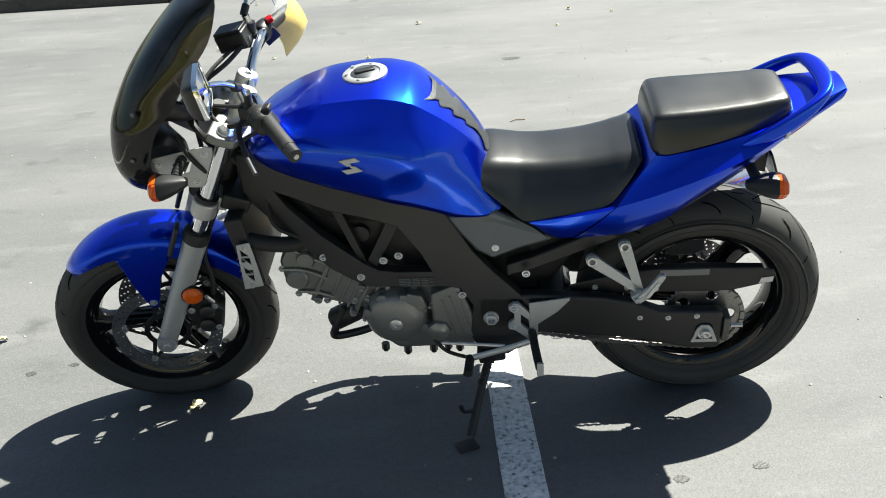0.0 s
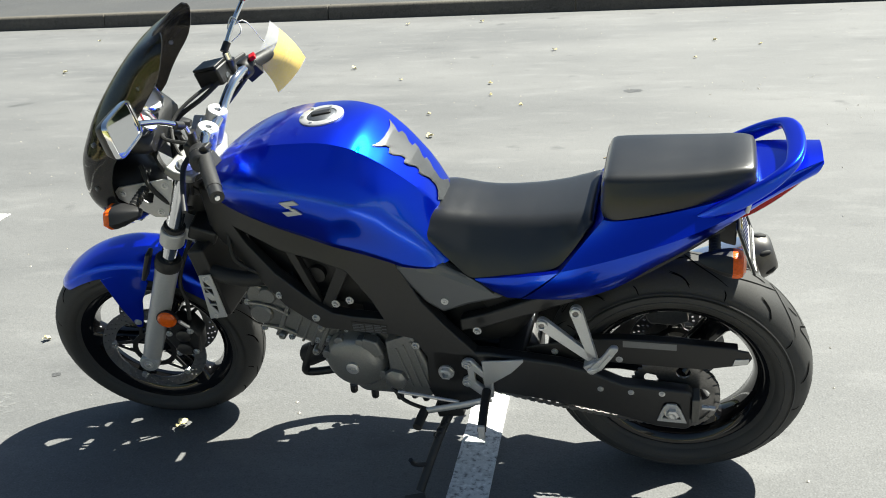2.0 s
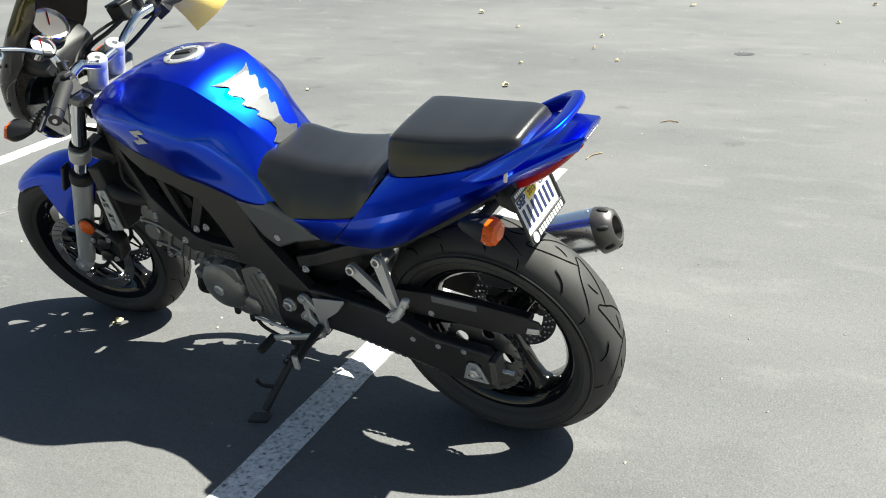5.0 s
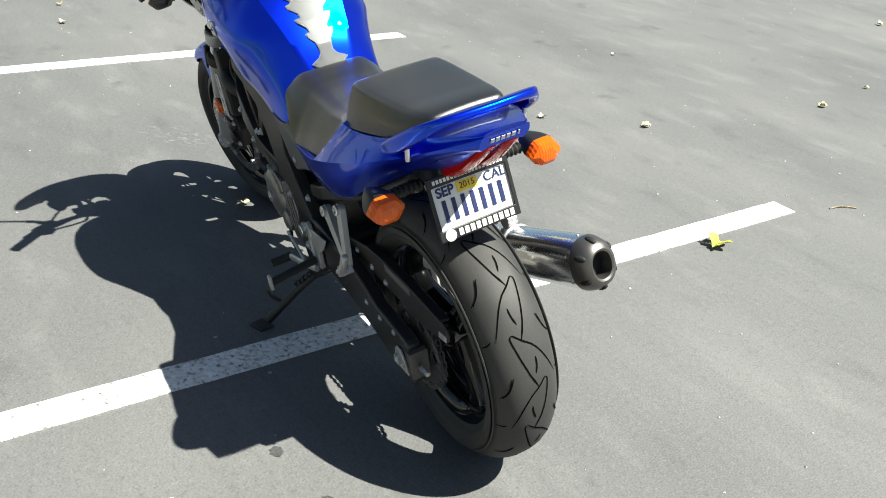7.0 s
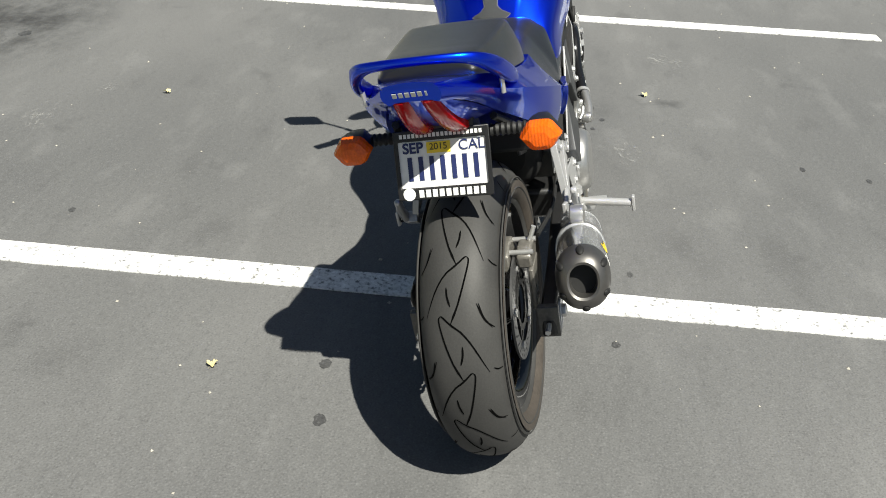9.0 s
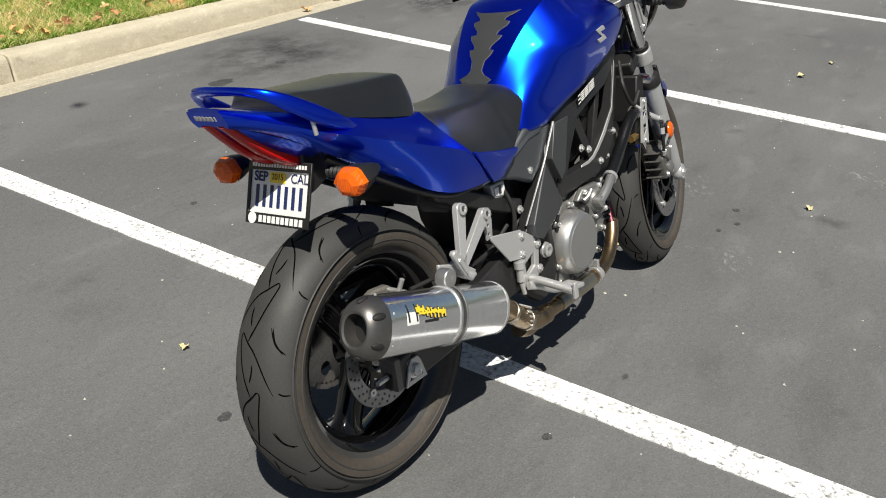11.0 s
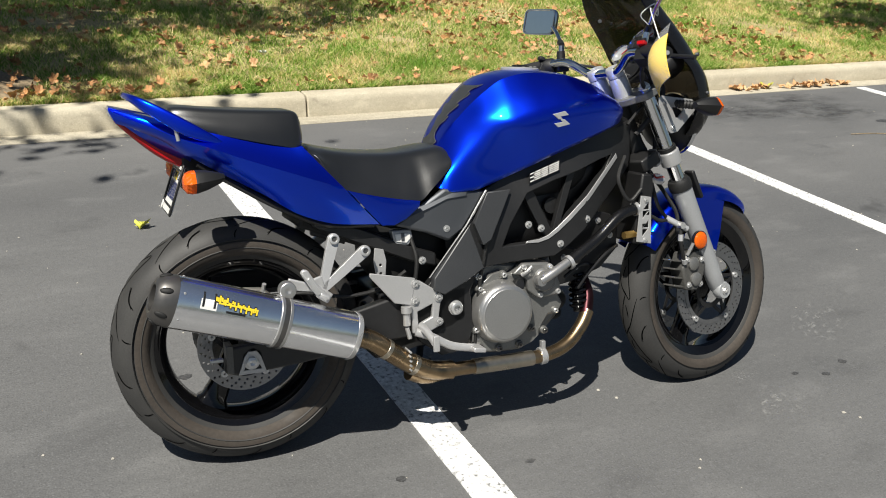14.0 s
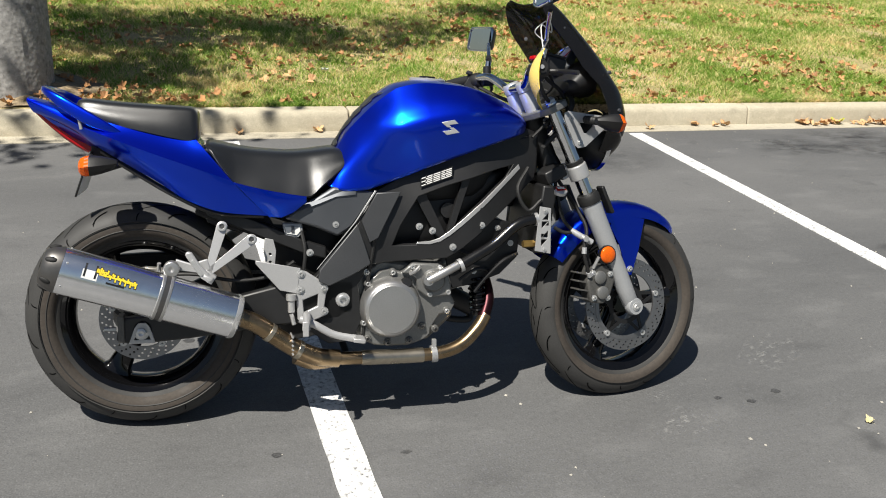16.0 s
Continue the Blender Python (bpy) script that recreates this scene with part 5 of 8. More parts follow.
# -- frame --
def narrow(bm, u0=-0.3, u1=-0.49, f=0.5):
    """Draws the flanks of the frame together towards the steering head."""
    for v in bm.verts:
        k = min(1.0, max(0.0, (v.co.x - u0) / (u1 - u0)))
        v.co.y *= 1 - (1 - f) * k
    return bm


spar = [(-0.49, 0.822), (-0.44, 0.84), (-0.37, 0.811), (-0.3, 0.782), (-0.21, 0.752), (-0.124, 0.72), (-0.06, 0.69), (-0.005, 0.66), (0.05, 0.567), (0.1, 0.5), (0.165, 0.425), (0.2, 0.37), (0.19, 0.28), (0.13, 0.235), (0.06, 0.24), (0.035, 0.3), (0.045, 0.4), (0.015, 0.455), (-0.03, 0.462), (-0.12, 0.465), (-0.21, 0.468), (-0.255, 0.495), (-0.3, 0.53), (-0.37, 0.588), (-0.44, 0.645), (-0.49, 0.69)]
gap = [(-0.125, 0.645), (-0.2, 0.672), (-0.28, 0.695), (-0.36, 0.718), (-0.41, 0.728), (-0.385, 0.69), (-0.31, 0.625), (-0.25, 0.572), (-0.215, 0.54), (-0.18, 0.517), (-0.13, 0.51), (-0.05, 0.508), (-0.075, 0.565)]
for side in (-1, 1):
    beam = slab([spar, gap], side * 0.118, side * 0.15)
    for v in beam.verts:
        if abs(v.co.y) > 0.14 and v.co.x < 0.0 and v.co.z > 0.655 - (v.co.x + 0.005) * 0.33:
            v.co.y -= side * 0.02
    fr_ob = part("frame_spar", narrow(beam), M_FRAME, bike, "satin black cast frame spar", bevel=0.009)
    part("frame_strut", narrow(join(slab([[(-0.115, 0.648), (-0.145, 0.658), (-0.215, 0.52), (-0.19, 0.51)]], side * 0.115, side * 0.135), slab([[(-0.255, 0.692), (-0.28, 0.7), (-0.23, 0.545), (-0.205, 0.52)]], side * 0.115, side * 0.135))), M_FRAME, fr_ob, bevel=0.004)
    for u, w in ((-0.165, 0.548), (-0.127, 0.561), (-0.225, 0.5), (-0.31, 0.56), (0.02, 0.435), (0.178, 0.495)):
        part("frame_bolt", bolt((u, side * 0.15 * (1 if u > -0.3 else 0.97), w), 0.0068, side, 0.008), M_STEEL, fr_ob)
    nut = part("pivot_nut", join(lathe([(0, 0), (0.02, 0), (0.02, 0.005), (0, 0.005)], 20, (0.089, side * 0.15, 0.36), (0, side, 0)), lathe([(0.009, 0.004), (0.0165, 0.004), (0.0165, 0.014), (0.014, 0.016), (0.009, 0.016)], 6 if side < 0 else 24, (0.089, side * 0.15, 0.36), (0, side, 0), closed=True)), M_STEEL, fr_ob, "steel pivot nut")
    # plates of the right rear leg, their lower edges standing proud; their lighter colour paints sky sheen
    for plate in () if side < 0 else ([(0.157, 0.418), (0.154, 0.449), (0.047, 0.572), (0.03, 0.522), (0.012, 0.462), (0.067, 0.431), (0.128, 0.405)], [(0.037, 0.58), (-0.006, 0.658), (-0.075, 0.66), (-0.008, 0.534), (0.016, 0.522)]):
        bm = slab([plate], side * 0.147, side * 0.152)
        hi = max(p[1] for p in plate)
        for v in bm.verts:
            if abs(v.co.y) > 0.15:
                v.co.y += side * 0.16 * (hi - v.co.z)
        part("leg_sheen", bm, M_LEG_SHEEN, fr_ob, "lighter plate on the frame leg, sky sheen put into its colour", bevel=0.003)
    # warning label: unreadable lines
    sx, sw = (-0.175, 0.7) if side > 0 else (-0.09, 0.48)
    lab = part("frame_label", slab([[(sx - 0.046, sw + 0.018 + (0.012 if side > 0 else 0)), (sx + 0.046, sw + 0.012 - (0.018 if side > 0 else 0)), (sx + 0.046, sw - 0.012 - (0.018 if side > 0 else 0)), (sx - 0.046, sw - 0.012 + (0.012 if side > 0 else 0))]], side * 0.1505, side * 0.1513), M_BLACK, fr_ob, "small warning label")
    for r in range(5):
        slope = -0.03 / 0.092 if side > 0 else -0.004
        dz = 0.0095 - 0.005 * r
        x0, x1 = sx - 0.043, sx + 0.043 - 0.012 * (r % 2)
        for f0, f1 in ((0.0, 0.22), (0.26, 0.4), (0.44, 0.71), (0.75, 1.0)) if r % 2 else ((0.0, 0.34), (0.38, 0.6), (0.64, 0.82), (0.86, 1.0)):
            a0, a1 = x0 + (x1 - x0) * f0, x0 + (x1 - x0) * f1
            part("label_line", slab([[(q, sw + dz + slope * (q - sx) + h) for q, h in ((a0, 0.0014), (a1, 0.0014), (a1, -0.0014), (a0, -0.0014))]], side * 0.1514, side * 0.1518), M_WHITE if side > 0 else M_GREY, lab)
part("leg_edge", slab([[(-0.006, 0.662), (0.05, 0.578), (0.157, 0.449), (0.161, 0.447), (0.054, 0.578), (-0.001, 0.664)]], 0.149, 0.1535), M_SILVER, bike, "thin bright strip along the frame leg's rear edge", bevel=0.0008)
part("steering_head", lathe([(0, -0.1), (0.036, -0.1), (0.038, -0.09), (0.034, -0.06), (0.034, 0.06), (0.038, 0.075), (0.036, 0.085), (0, 0.085)], 28, HEAD - RAKE * 0.07, RAKE), M_FRAME, bike, "black steering head")
part("head_gusset", loft([[(-0.5, v, w) for v, w in ((-0.07, 0.7), (0.07, 0.7), (0.07, 0.82), (-0.07, 0.82))], [(-0.4, v, w) for v, w in ((-0.1, 0.68), (0.1, 0.68), (0.1, 0.8), (-0.1, 0.8))]]), M_FRAME, bike, bevel=0.008)
part("lower_yoke", block((-0.53, 0, 0.692), (0.07, 0.2, 0.04), (0, 25, 0)), M_FRAME, bike, "black lower fork yoke", bevel=0.006, move=STEER)
# highlight along the right spar's inner lower edge, painted as a silver strip
part("edge_highlight", narrow(slab([[(-0.43, 0.73), (-0.385, 0.69), (-0.31, 0.627), (-0.25, 0.576), (-0.212, 0.545), (-0.185, 0.527), (-0.158, 0.519), (-0.122, 0.517), (-0.118, 0.511), (-0.158, 0.51), (-0.188, 0.517), (-0.217, 0.534), (-0.256, 0.564), (-0.317, 0.614), (-0.392, 0.678), (-0.437, 0.718)]], 0.1495, 0.1525)), M_SILVER, bike, "silver strip painting the highlight on the frame's lower edge", bevel=0.001)
part("intake_duct", pod([(-0.42, 0.72, 0.69, 0.05, 0.66, 0.04), (-0.36, 0.72, 0.66, 0.085, 0.58, 0.08), (-0.25, 0.71, 0.6, 0.095, 0.5, 0.09), (-0.1, 0.68, 0.56, 0.095, 0.47, 0.09), (0.04, 0.62, 0.52, 0.09, 0.44, 0.08), (0.08, 0.58, 0.5, 0.07, 0.45, 0.06)], 18, 24, 4, 4), M_BLACK, bike, "black intake duct inside the frame")
# bodies that fill the inside, coloured as dark as the shade there
part("shock_box", pod([(0.08, 0.6, 0.5, 0.07, 0.4, 0.07), (0.12, 0.62, 0.5, 0.09, 0.38, 0.085), (0.24, 0.62, 0.51, 0.09, 0.4, 0.08), (0.29, 0.6, 0.52, 0.07, 0.46, 0.06)], 10, 20, 4, 4), M_HOLLOW, bike)
part("airbox", pod([(-0.36, 0.78, 0.72, 0.08, 0.66, 0.07), (-0.3, 0.775, 0.7, 0.105, 0.62, 0.1), (-0.1, 0.73, 0.68, 0.11, 0.6, 0.105), (0.08, 0.66, 0.6, 0.1, 0.53, 0.09), (0.12, 0.64, 0.58, 0.09, 0.53, 0.08)], 16, 24, 4, 4), M_HOLLOW, bike, "black airbox under the tank")
for side in (-1, 1):
    cv = part("side_cover", slab([[(0.245, 0.588), (0.2, 0.622), (0.15, 0.65), (0.11, 0.674), (0.05, 0.668), (-0.005, 0.66), (0.02, 0.615), (0.058, 0.562), (0.1, 0.535), (0.16, 0.562)]], side * 0.118, side * 0.143), M_GREY, bike, "dark grey plastic side cover", bevel=0.008)
    ridge = slab([[(0.225, 0.602), (0.2, 0.622), (0.15, 0.65), (0.11, 0.674), (0.05, 0.668), (0.05, 0.652), (0.105, 0.647), (0.15, 0.629)]], side * 0.136, side * 0.148)
    for v in ridge.verts:
        if abs(v.co.y) > 0.14:
            v.co.y -= side * 0.5 * max(0.0, v.co.z - 0.602 - (0.225 - v.co.x) * 0.36)
    part("cover_ridge", ridge, M_GREY, cv, bevel=0.002)
    part("cover_screw", bolt((0.106, side * 0.143, 0.57), 0.006, side, 0.004), M_STEEL, cv)
    # subframe rail and its stay
    part("subframe_rail", slab([[(0.13, 0.47), (0.2, 0.49), (0.34, 0.55), (0.45, 0.6), (0.45, 0.625), (0.33, 0.588), (0.19, 0.525), (0.13, 0.505)]], side * 0.1, side * 0.128), M_FRAME, bike, "black subframe rail", bevel=0.005)
part("battery_tray", block((0.33, 0, 0.575), (0.3, 0.2, 0.07), (0, -22, 0)), M_HOLLOW, bike, bevel=0.008)
fuse = part("fuse_box", slab([[(0.25, 0.574), (0.197, 0.574), (0.193, 0.55), (0.208, 0.532), (0.244, 0.538)]], 0.1, 0.128), M_FORK, bike, "pale electrical connector box", bevel=0.004)
part("connector_face", slab([[(0.243, 0.565), (0.203, 0.565), (0.2, 0.553), (0.212, 0.54), (0.239, 0.545)]], 0.128, 0.131), M_WHITE, fuse, bevel=0.002)
part("connector_slot", block((0.222, 0.1315, 0.557), (0.008, 0.003, 0.02)), M_GREY, fuse)
part("reservoir_strap", slab([[(0.298, 0.535), (0.275, 0.53), (0.268, 0.5), (0.272, 0.455), (0.295, 0.455), (0.302, 0.5)], ring((0.284, 0.49), 0.004, 8), ring((0.284, 0.468), 0.004, 8)], 0.128, 0.132), M_SILVER, bike, "drilled silver bracket strap", bevel=0.001)

# -- engine --
case = part("crankcase", slab([[(-0.22, 0.44), (-0.02, 0.47), (0.05, 0.42), (0.07, 0.27), (0.02, 0.225), (-0.16, 0.222), (-0.235, 0.29)]], -0.105, 0.12), M_ENGINE, bike, "grey engine crankcase", bevel=0.012)
fcyl = part("front_cylinder", slab([[(-0.435, 0.52), (-0.41, 0.56), (-0.36, 0.572), (-0.25, 0.5), (-0.18, 0.43), (-0.21, 0.355), (-0.3, 0.382), (-0.38, 0.41), (-0.43, 0.46)]], -0.105, 0.1), M_ENGINE, bike, "grey front cylinder and head", bevel=0.012)
part("cylinder_shroud", slab([[(-0.437, 0.522), (-0.41, 0.562), (-0.36, 0.574), (-0.25, 0.502), (-0.215, 0.46), (-0.235, 0.37), (-0.3, 0.38), (-0.38, 0.408), (-0.432, 0.458)]], 0.099, 0.106), M_BLACK, fcyl, "black shroud over the cylinder", bevel=0.004)
for u, w in ((-0.41, 0.5), (-0.37, 0.545), (-0.3, 0.42), (-0.26, 0.45), (-0.34, 0.48)):
    part("shroud_bolt", bolt((u, 0.106, w), 0.006, 1, 0.007), M_STEEL, fcyl)
for pts, r in (([(-0.43, 0.112, 0.47), (-0.38, 0.125, 0.45), (-0.33, 0.12, 0.4), (-0.3, 0.115, 0.36)], 0.006), ([(-0.4, 0.11, 0.53), (-0.36, 0.13, 0.49), (-0.3, 0.125, 0.47), (-0.24, 0.12, 0.49)], 0.0045), ([(-0.35, 0.11, 0.42), (-0.3, 0.13, 0.43), (-0.25, 0.13, 0.4)], 0.005)):
    part("thin_hose", tube(pts, r, 20, 8), M_BLACK, fcyl)
for k in range(5):
    d = Vector((-0.30 + 0.022 * k, 0, 0.44 - 0.011 * k))
    part("cylinder_rib", block(d + Vector((0, -0.104, 0)), (0.007, 0.012, 0.1), (0, 27, 0)), M_ENGINE, fcyl, bevel=0.002)
for u, w, r in ((-0.395, 0.47, 0.03), (-0.365, 0.53, 0.024)):
    part("cam_cover", lathe([(0, 0), (r, 0), (r, 0.008), (r * 0.85, 0.013), (0, 0.013)], 28, (u, -0.105, w), (0, -1, 0)), M_ENGINE, fcyl)
for u, w in ((-0.43, 0.5), (-0.4, 0.42), (-0.33, 0.395), (-0.3, 0.52), (-0.26, 0.39)):
    part("head_bolt", bolt((u, -0.105, w), 0.006, -1, 0.008), M_STEEL, fcyl)
for pts in ([(-0.425, -0.108, 0.5), (-0.37, -0.11, 0.495), (-0.32, -0.11, 0.47)], [(-0.39, -0.108, 0.555), (-0.345, -0.11, 0.53), (-0.29, -0.11, 0.5)], [(-0.4, -0.108, 0.43), (-0.35, -0.11, 0.425), (-0.31, -0.11, 0.41)]):
    part("head_ridge", tube(pts, 0.005, 12, 8), M_ENGINE, fcyl)
for k in range(2):
    part("joint_flange", block((-0.333 + 0.1 * k, -0.104, 0.465 - 0.052 * k), (0.012, 0.02, 0.145 - 0.02 * k), (0, 27, 0)), M_ENGINE, fcyl, bevel=0.003)
for u, w in ((-0.35, 0.405), (-0.305, 0.53), (-0.265, 0.36), (-0.215, 0.475), (-0.235, 0.44)):
    part("lug", lathe([(0, 0), (0.011, 0), (0.01, 0.02), (0.006, 0.024), (0, 0.022)], 14, (u, -0.1, w), (0, -1, 0)), M_ENGINE, fcyl)
part("plug_cap", tube([(-0.3, -0.07, 0.6), (-0.29, -0.1, 0.565), (-0.275, -0.108, 0.535)], 0.011, 10, 10), M_BLACK, fcyl, "black spark plug cap")
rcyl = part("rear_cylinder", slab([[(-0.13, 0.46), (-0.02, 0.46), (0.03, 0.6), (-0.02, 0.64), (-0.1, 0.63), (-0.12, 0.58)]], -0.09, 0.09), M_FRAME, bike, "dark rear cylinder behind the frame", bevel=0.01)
part("throttle_bodies", join(lathe([(0, -0.08), (0.03, -0.08), (0.032, -0.02), (0.028, 0.02), (0.032, 0.08), (0, 0.08)], 24, (-0.24, 0.03, 0.6), (0.2, 0, 1)), lathe([(0, -0.11), (0.022, -0.11), (0.022, 0.11), (0, 0.11)], 20, (-0.22, 0, 0.6))), M_FRAME, bike)
sc = (-0.152, -0.105, 0.353)
stator = part("stator_cover", join(lathe([(0, 0), (0.084, 0), (0.085, 0.012), (0.08, 0.02), (0.076, 0.034), (0.066, 0.044), (0.045, 0.05), (0.022, 0.0525), (0, 0.053)], 56, sc, (0, -1, 0)), slab([[(-0.118, 0.44), (-0.082, 0.43), (-0.07, 0.395), (-0.1, 0.375), (-0.125, 0.4)]], -0.12, -0.148)), M_ENGINE, bike, "domed grey stator cover", bevel=0.004)
for k in range(5):
    a = radians(-20 + 45 * k)
    d = Vector((math.cos(a), 0, math.sin(a)))
    part("cover_lug", slab([[(-0.152 + d.x * q - d.z * t, 0.353 + d.z * q + d.x * t) for q, t in ((0.052, -0.009), (0.083, -0.013), (0.088, 0.0), (0.083, 0.013), (0.052, 0.009))]], -0.125, -0.147 + 0.004 * (k % 2)), M_ENGINE, stator, bevel=0.003)
part("cover_plug", lathe([(0, 0), (0.017, 0), (0.017, 0.005), (0.012, 0.007), (0.006, 0.007), (0.005, 0.004), (0, 0.004)], 24, (-0.152, -0.158, 0.353), (0, -1, 0)), M_STEEL, stator, "steel centre plug")
for k in range(8):
    a = 2 * math.pi * k / 8 + 0.2
    part("cover_bolt", bolt((-0.152 + 0.088 * math.cos(a), -0.108, 0.353 + 0.088 * math.sin(a)), 0.006, -1, 0.012), M_STEEL, stator)
spc = part("sprocket_cover", slab([[(-0.06, 0.435), (0.0, 0.462), (0.015, 0.455), (0.068, 0.29), (0.04, 0.27), (-0.03, 0.275), (-0.06, 0.3)]], -0.105, -0.148), M_ENGINE, bike, "grey finned sprocket cover", bevel=0.006)
for k in range(3):
    part("cover_rib", slab([[(-0.035 + 0.02 * k, 0.42 + 0.012 * k), (-0.031 + 0.02 * k, 0.42 + 0.012 * k), (-0.001 + 0.021 * k, 0.3), (-0.005 + 0.021 * k, 0.3)]], -0.148, -0.152), M_ENGINE, spc, bevel=0.001)
part("shaft_cap", lathe([(0, 0), (0.032, 0), (0.03, 0.012), (0.022, 0.018), (0, 0.018)], 7, (-0.045, -0.145, 0.322), (0, -1, 0)), M_ENGINE, spc, "hexagonal shaft cap")
cc = (-0.046, 0.12, 0.333)
CASE = [(0.037, 0.258), (0.04, 0.3), (0.038, 0.34), (0.029, 0.376), (0.014, 0.41), (-0.018, 0.434), (-0.053, 0.441), (-0.077, 0.43), (-0.112, 0.456), (-0.187, 0.449), (-0.204, 0.44), (-0.225, 0.387), (-0.224, 0.355), (-0.236, 0.333), (-0.22, 0.303), (-0.191, 0.302), (-0.166, 0.265), (-0.166, 0.251), (-0.141, 0.23), (-0.098, 0.216), (-0.048, 0.217), (0.001, 0.222), (0.026, 0.237)]
clutch_case = part("clutch_case", slab([CASE], 0.116, 0.143), M_ENGINE, bike, "grey clutch casing", bevel=0.005)
part("case_gasket", slab([[(u * 1.02 - 0.001, 0.335 + (w - 0.335) * 1.025) for u, w in CASE]], 0.112, 0.117), M_CAPEND, clutch_case)
clutch = part("clutch_cover", lathe([(0, 0.02), (0.087, 0.02), (0.088, 0.028), (0.0855, 0.036), (0.082, 0.05), (0.076, 0.061), (0.072, 0.0635), (0.069, 0.064), (0.067, 0.066), (0, 0.067)], 72, cc, (0, 1, 0)), M_ALU, bike, "round brushed silver clutch cover")
for u, w in ((0.019, 0.243), (-0.039, 0.23), (-0.101, 0.232), (-0.138, 0.272), (-0.177, 0.262), (0.018, 0.402), (-0.053, 0.432), (0.03, 0.29), (-0.21, 0.315)):
    lug = part("case_lug", lathe([(0, 0), (0.0115, 0), (0.0105, 0.009), (0.009, 0.011), (0, 0.011)], 16, (u, 0.14, w), (0, 1, 0)), M_ENGINE, clutch_case)
    part("cover_bolt", lathe([(0.0022, 0.0105), (0.0068, 0.0105), (0.0068, 0.0165), (0.0058, 0.0175), (0.0035, 0.0175), (0.0022, 0.014)], 14, (u, 0.14, w), (0, 1, 0), closed=True), M_STEEL if w > 0.28 else M_CAPEND, lug)
part("oil_cap", lathe([(0, 0), (0.017, 0), (0.017, 0.012), (0.013, 0.018), (0, 0.018)], 10, (-0.088, 0.158, 0.402), (-0.1, 1, 0.3)), M_BLACK, clutch_case, "black oil filler cap")
pump = part("water_pump", slab([[(-0.075, 0.432), (-0.107, 0.459), (-0.182, 0.454), (-0.202, 0.443), (-0.22, 0.392), (-0.219, 0.361), (-0.151, 0.357), (-0.121, 0.382), (-0.117, 0.413), (-0.095, 0.427)]], 0.142, 0.16), M_ENGINE, bike, "grey shield-shaped water pump housing", bevel=0.005)
part("pump_dome", lathe([(0, 0), (0.034, 0), (0.033, 0.006), (0.028, 0.011), (0, 0.012)], 32, (-0.168, 0.158, 0.408), (0, 1, 0)), M_ENGINE, pump)
for u, w in ((-0.107, 0.449), (-0.186, 0.444), (-0.157, 0.367), (-0.211, 0.372)):
    part("pump_bolt", lathe([(0, 0), (0.0075, 0), (0.0075, 0.006), (0.006, 0.008), (0.0035, 0.008), (0.003, 0.005), (0, 0.005)], 14, (u, 0.159, w), (0, 1, 0)), M_STEEL, pump)
part("hose_elbow", tube([(-0.1, 0.162, 0.428), (-0.113, 0.17, 0.438), (-0.126, 0.172, 0.452)], 0.006, 10, 10), M_ALU, pump)
part("pump_pipe", join(tube([(-0.146, 0.182, 0.411), (-0.19, 0.18, 0.431), (-0.236, 0.17, 0.451)], 0.0125, 10, 16), lathe([(0, -0.012), (0.014, -0.012), (0.0155, 0.0), (0.014, 0.012), (0, 0.012)], 20, (-0.148, 0.178, 0.412), (0, 1, 0))), M_ALU, pump, "short aluminium water pipe")
part("coolant_hose", tube([(-0.236, 0.165, 0.445), (-0.29, 0.155, 0.472), (-0.35, 0.145, 0.505), (-0.42, 0.14, 0.56), (-0.49, 0.13, 0.575)], 0.016, 30, 14), M_HOSE, bike, "thick black coolant hose")
part("coolant_hose", tube([(-0.49, -0.12, 0.6), (-0.44, -0.13, 0.595), (-0.39, -0.12, 0.585), (-0.34, -0.09, 0.58)], 0.02, 20, 14), M_RUBBER, bike, "thick black coolant hose")
for a, c in (((-0.24, 0.165, 0.447), (-0.25, 0.164, 0.451)), ((-0.472, 0.132, 0.572), (-0.482, 0.131, 0.574))):
    part("hose_clip", rod(a, c, 0.02, 16), M_STEEL, bike)
reg = part("regulator", lathe([(0, 0), (0.016, 0), (0.016, 0.13), (0, 0.13)], 20, (-0.322, 0.088, 0.285), (0.1, 0.02, 1)), M_BLACK, bike, "ribbed black damper beside the header")
for k in range(7):
    part("rib", lathe([(0.01, -0.005), (0.023, -0.004), (0.026, 0.0), (0.023, 0.004), (0.01, 0.005)], 20, Vector((-0.322, 0.088, 0.285)) + Vector((0.1, 0.02, 1)) * (0.018 + 0.0155 * k), (0.1, 0.02, 1), closed=True), M_GLOSS, reg)
filt = part("oil_filter", lathe([(0, 0), (0.029, 0), (0.031, 0.02), (0.031, 0.08), (0.024, 0.09), (0, 0.09), (0, 0.092)], 32, (-0.26, -0.045, 0.32), (-0.75, 0, -0.4)), M_BLACK, bike, "black oil filter")
part("horn_bracket", tube([(-0.3, -0.06, 0.33), (-0.33, -0.07, 0.27), (-0.335, -0.06, 0.235), (-0.27, -0.05, 0.24), (-0.22, -0.05, 0.26)], 0.011, 22, 10), M_BLACK, bike)
for u, v, w in ((-0.2, -0.08, 0.222), (-0.14, -0.085, 0.214), (-0.07, -0.085, 0.218), (-0.03, -0.08, 0.222), (0.0, -0.08, 0.216)):
    part("sump_bolt", lathe([(0, 0), (0.011, 0), (0.011, 0.018), (0.007, 0.024), (0, 0.024)], 6, (u, v, w), (0, -0.2, -1)), M_FRAME, case)
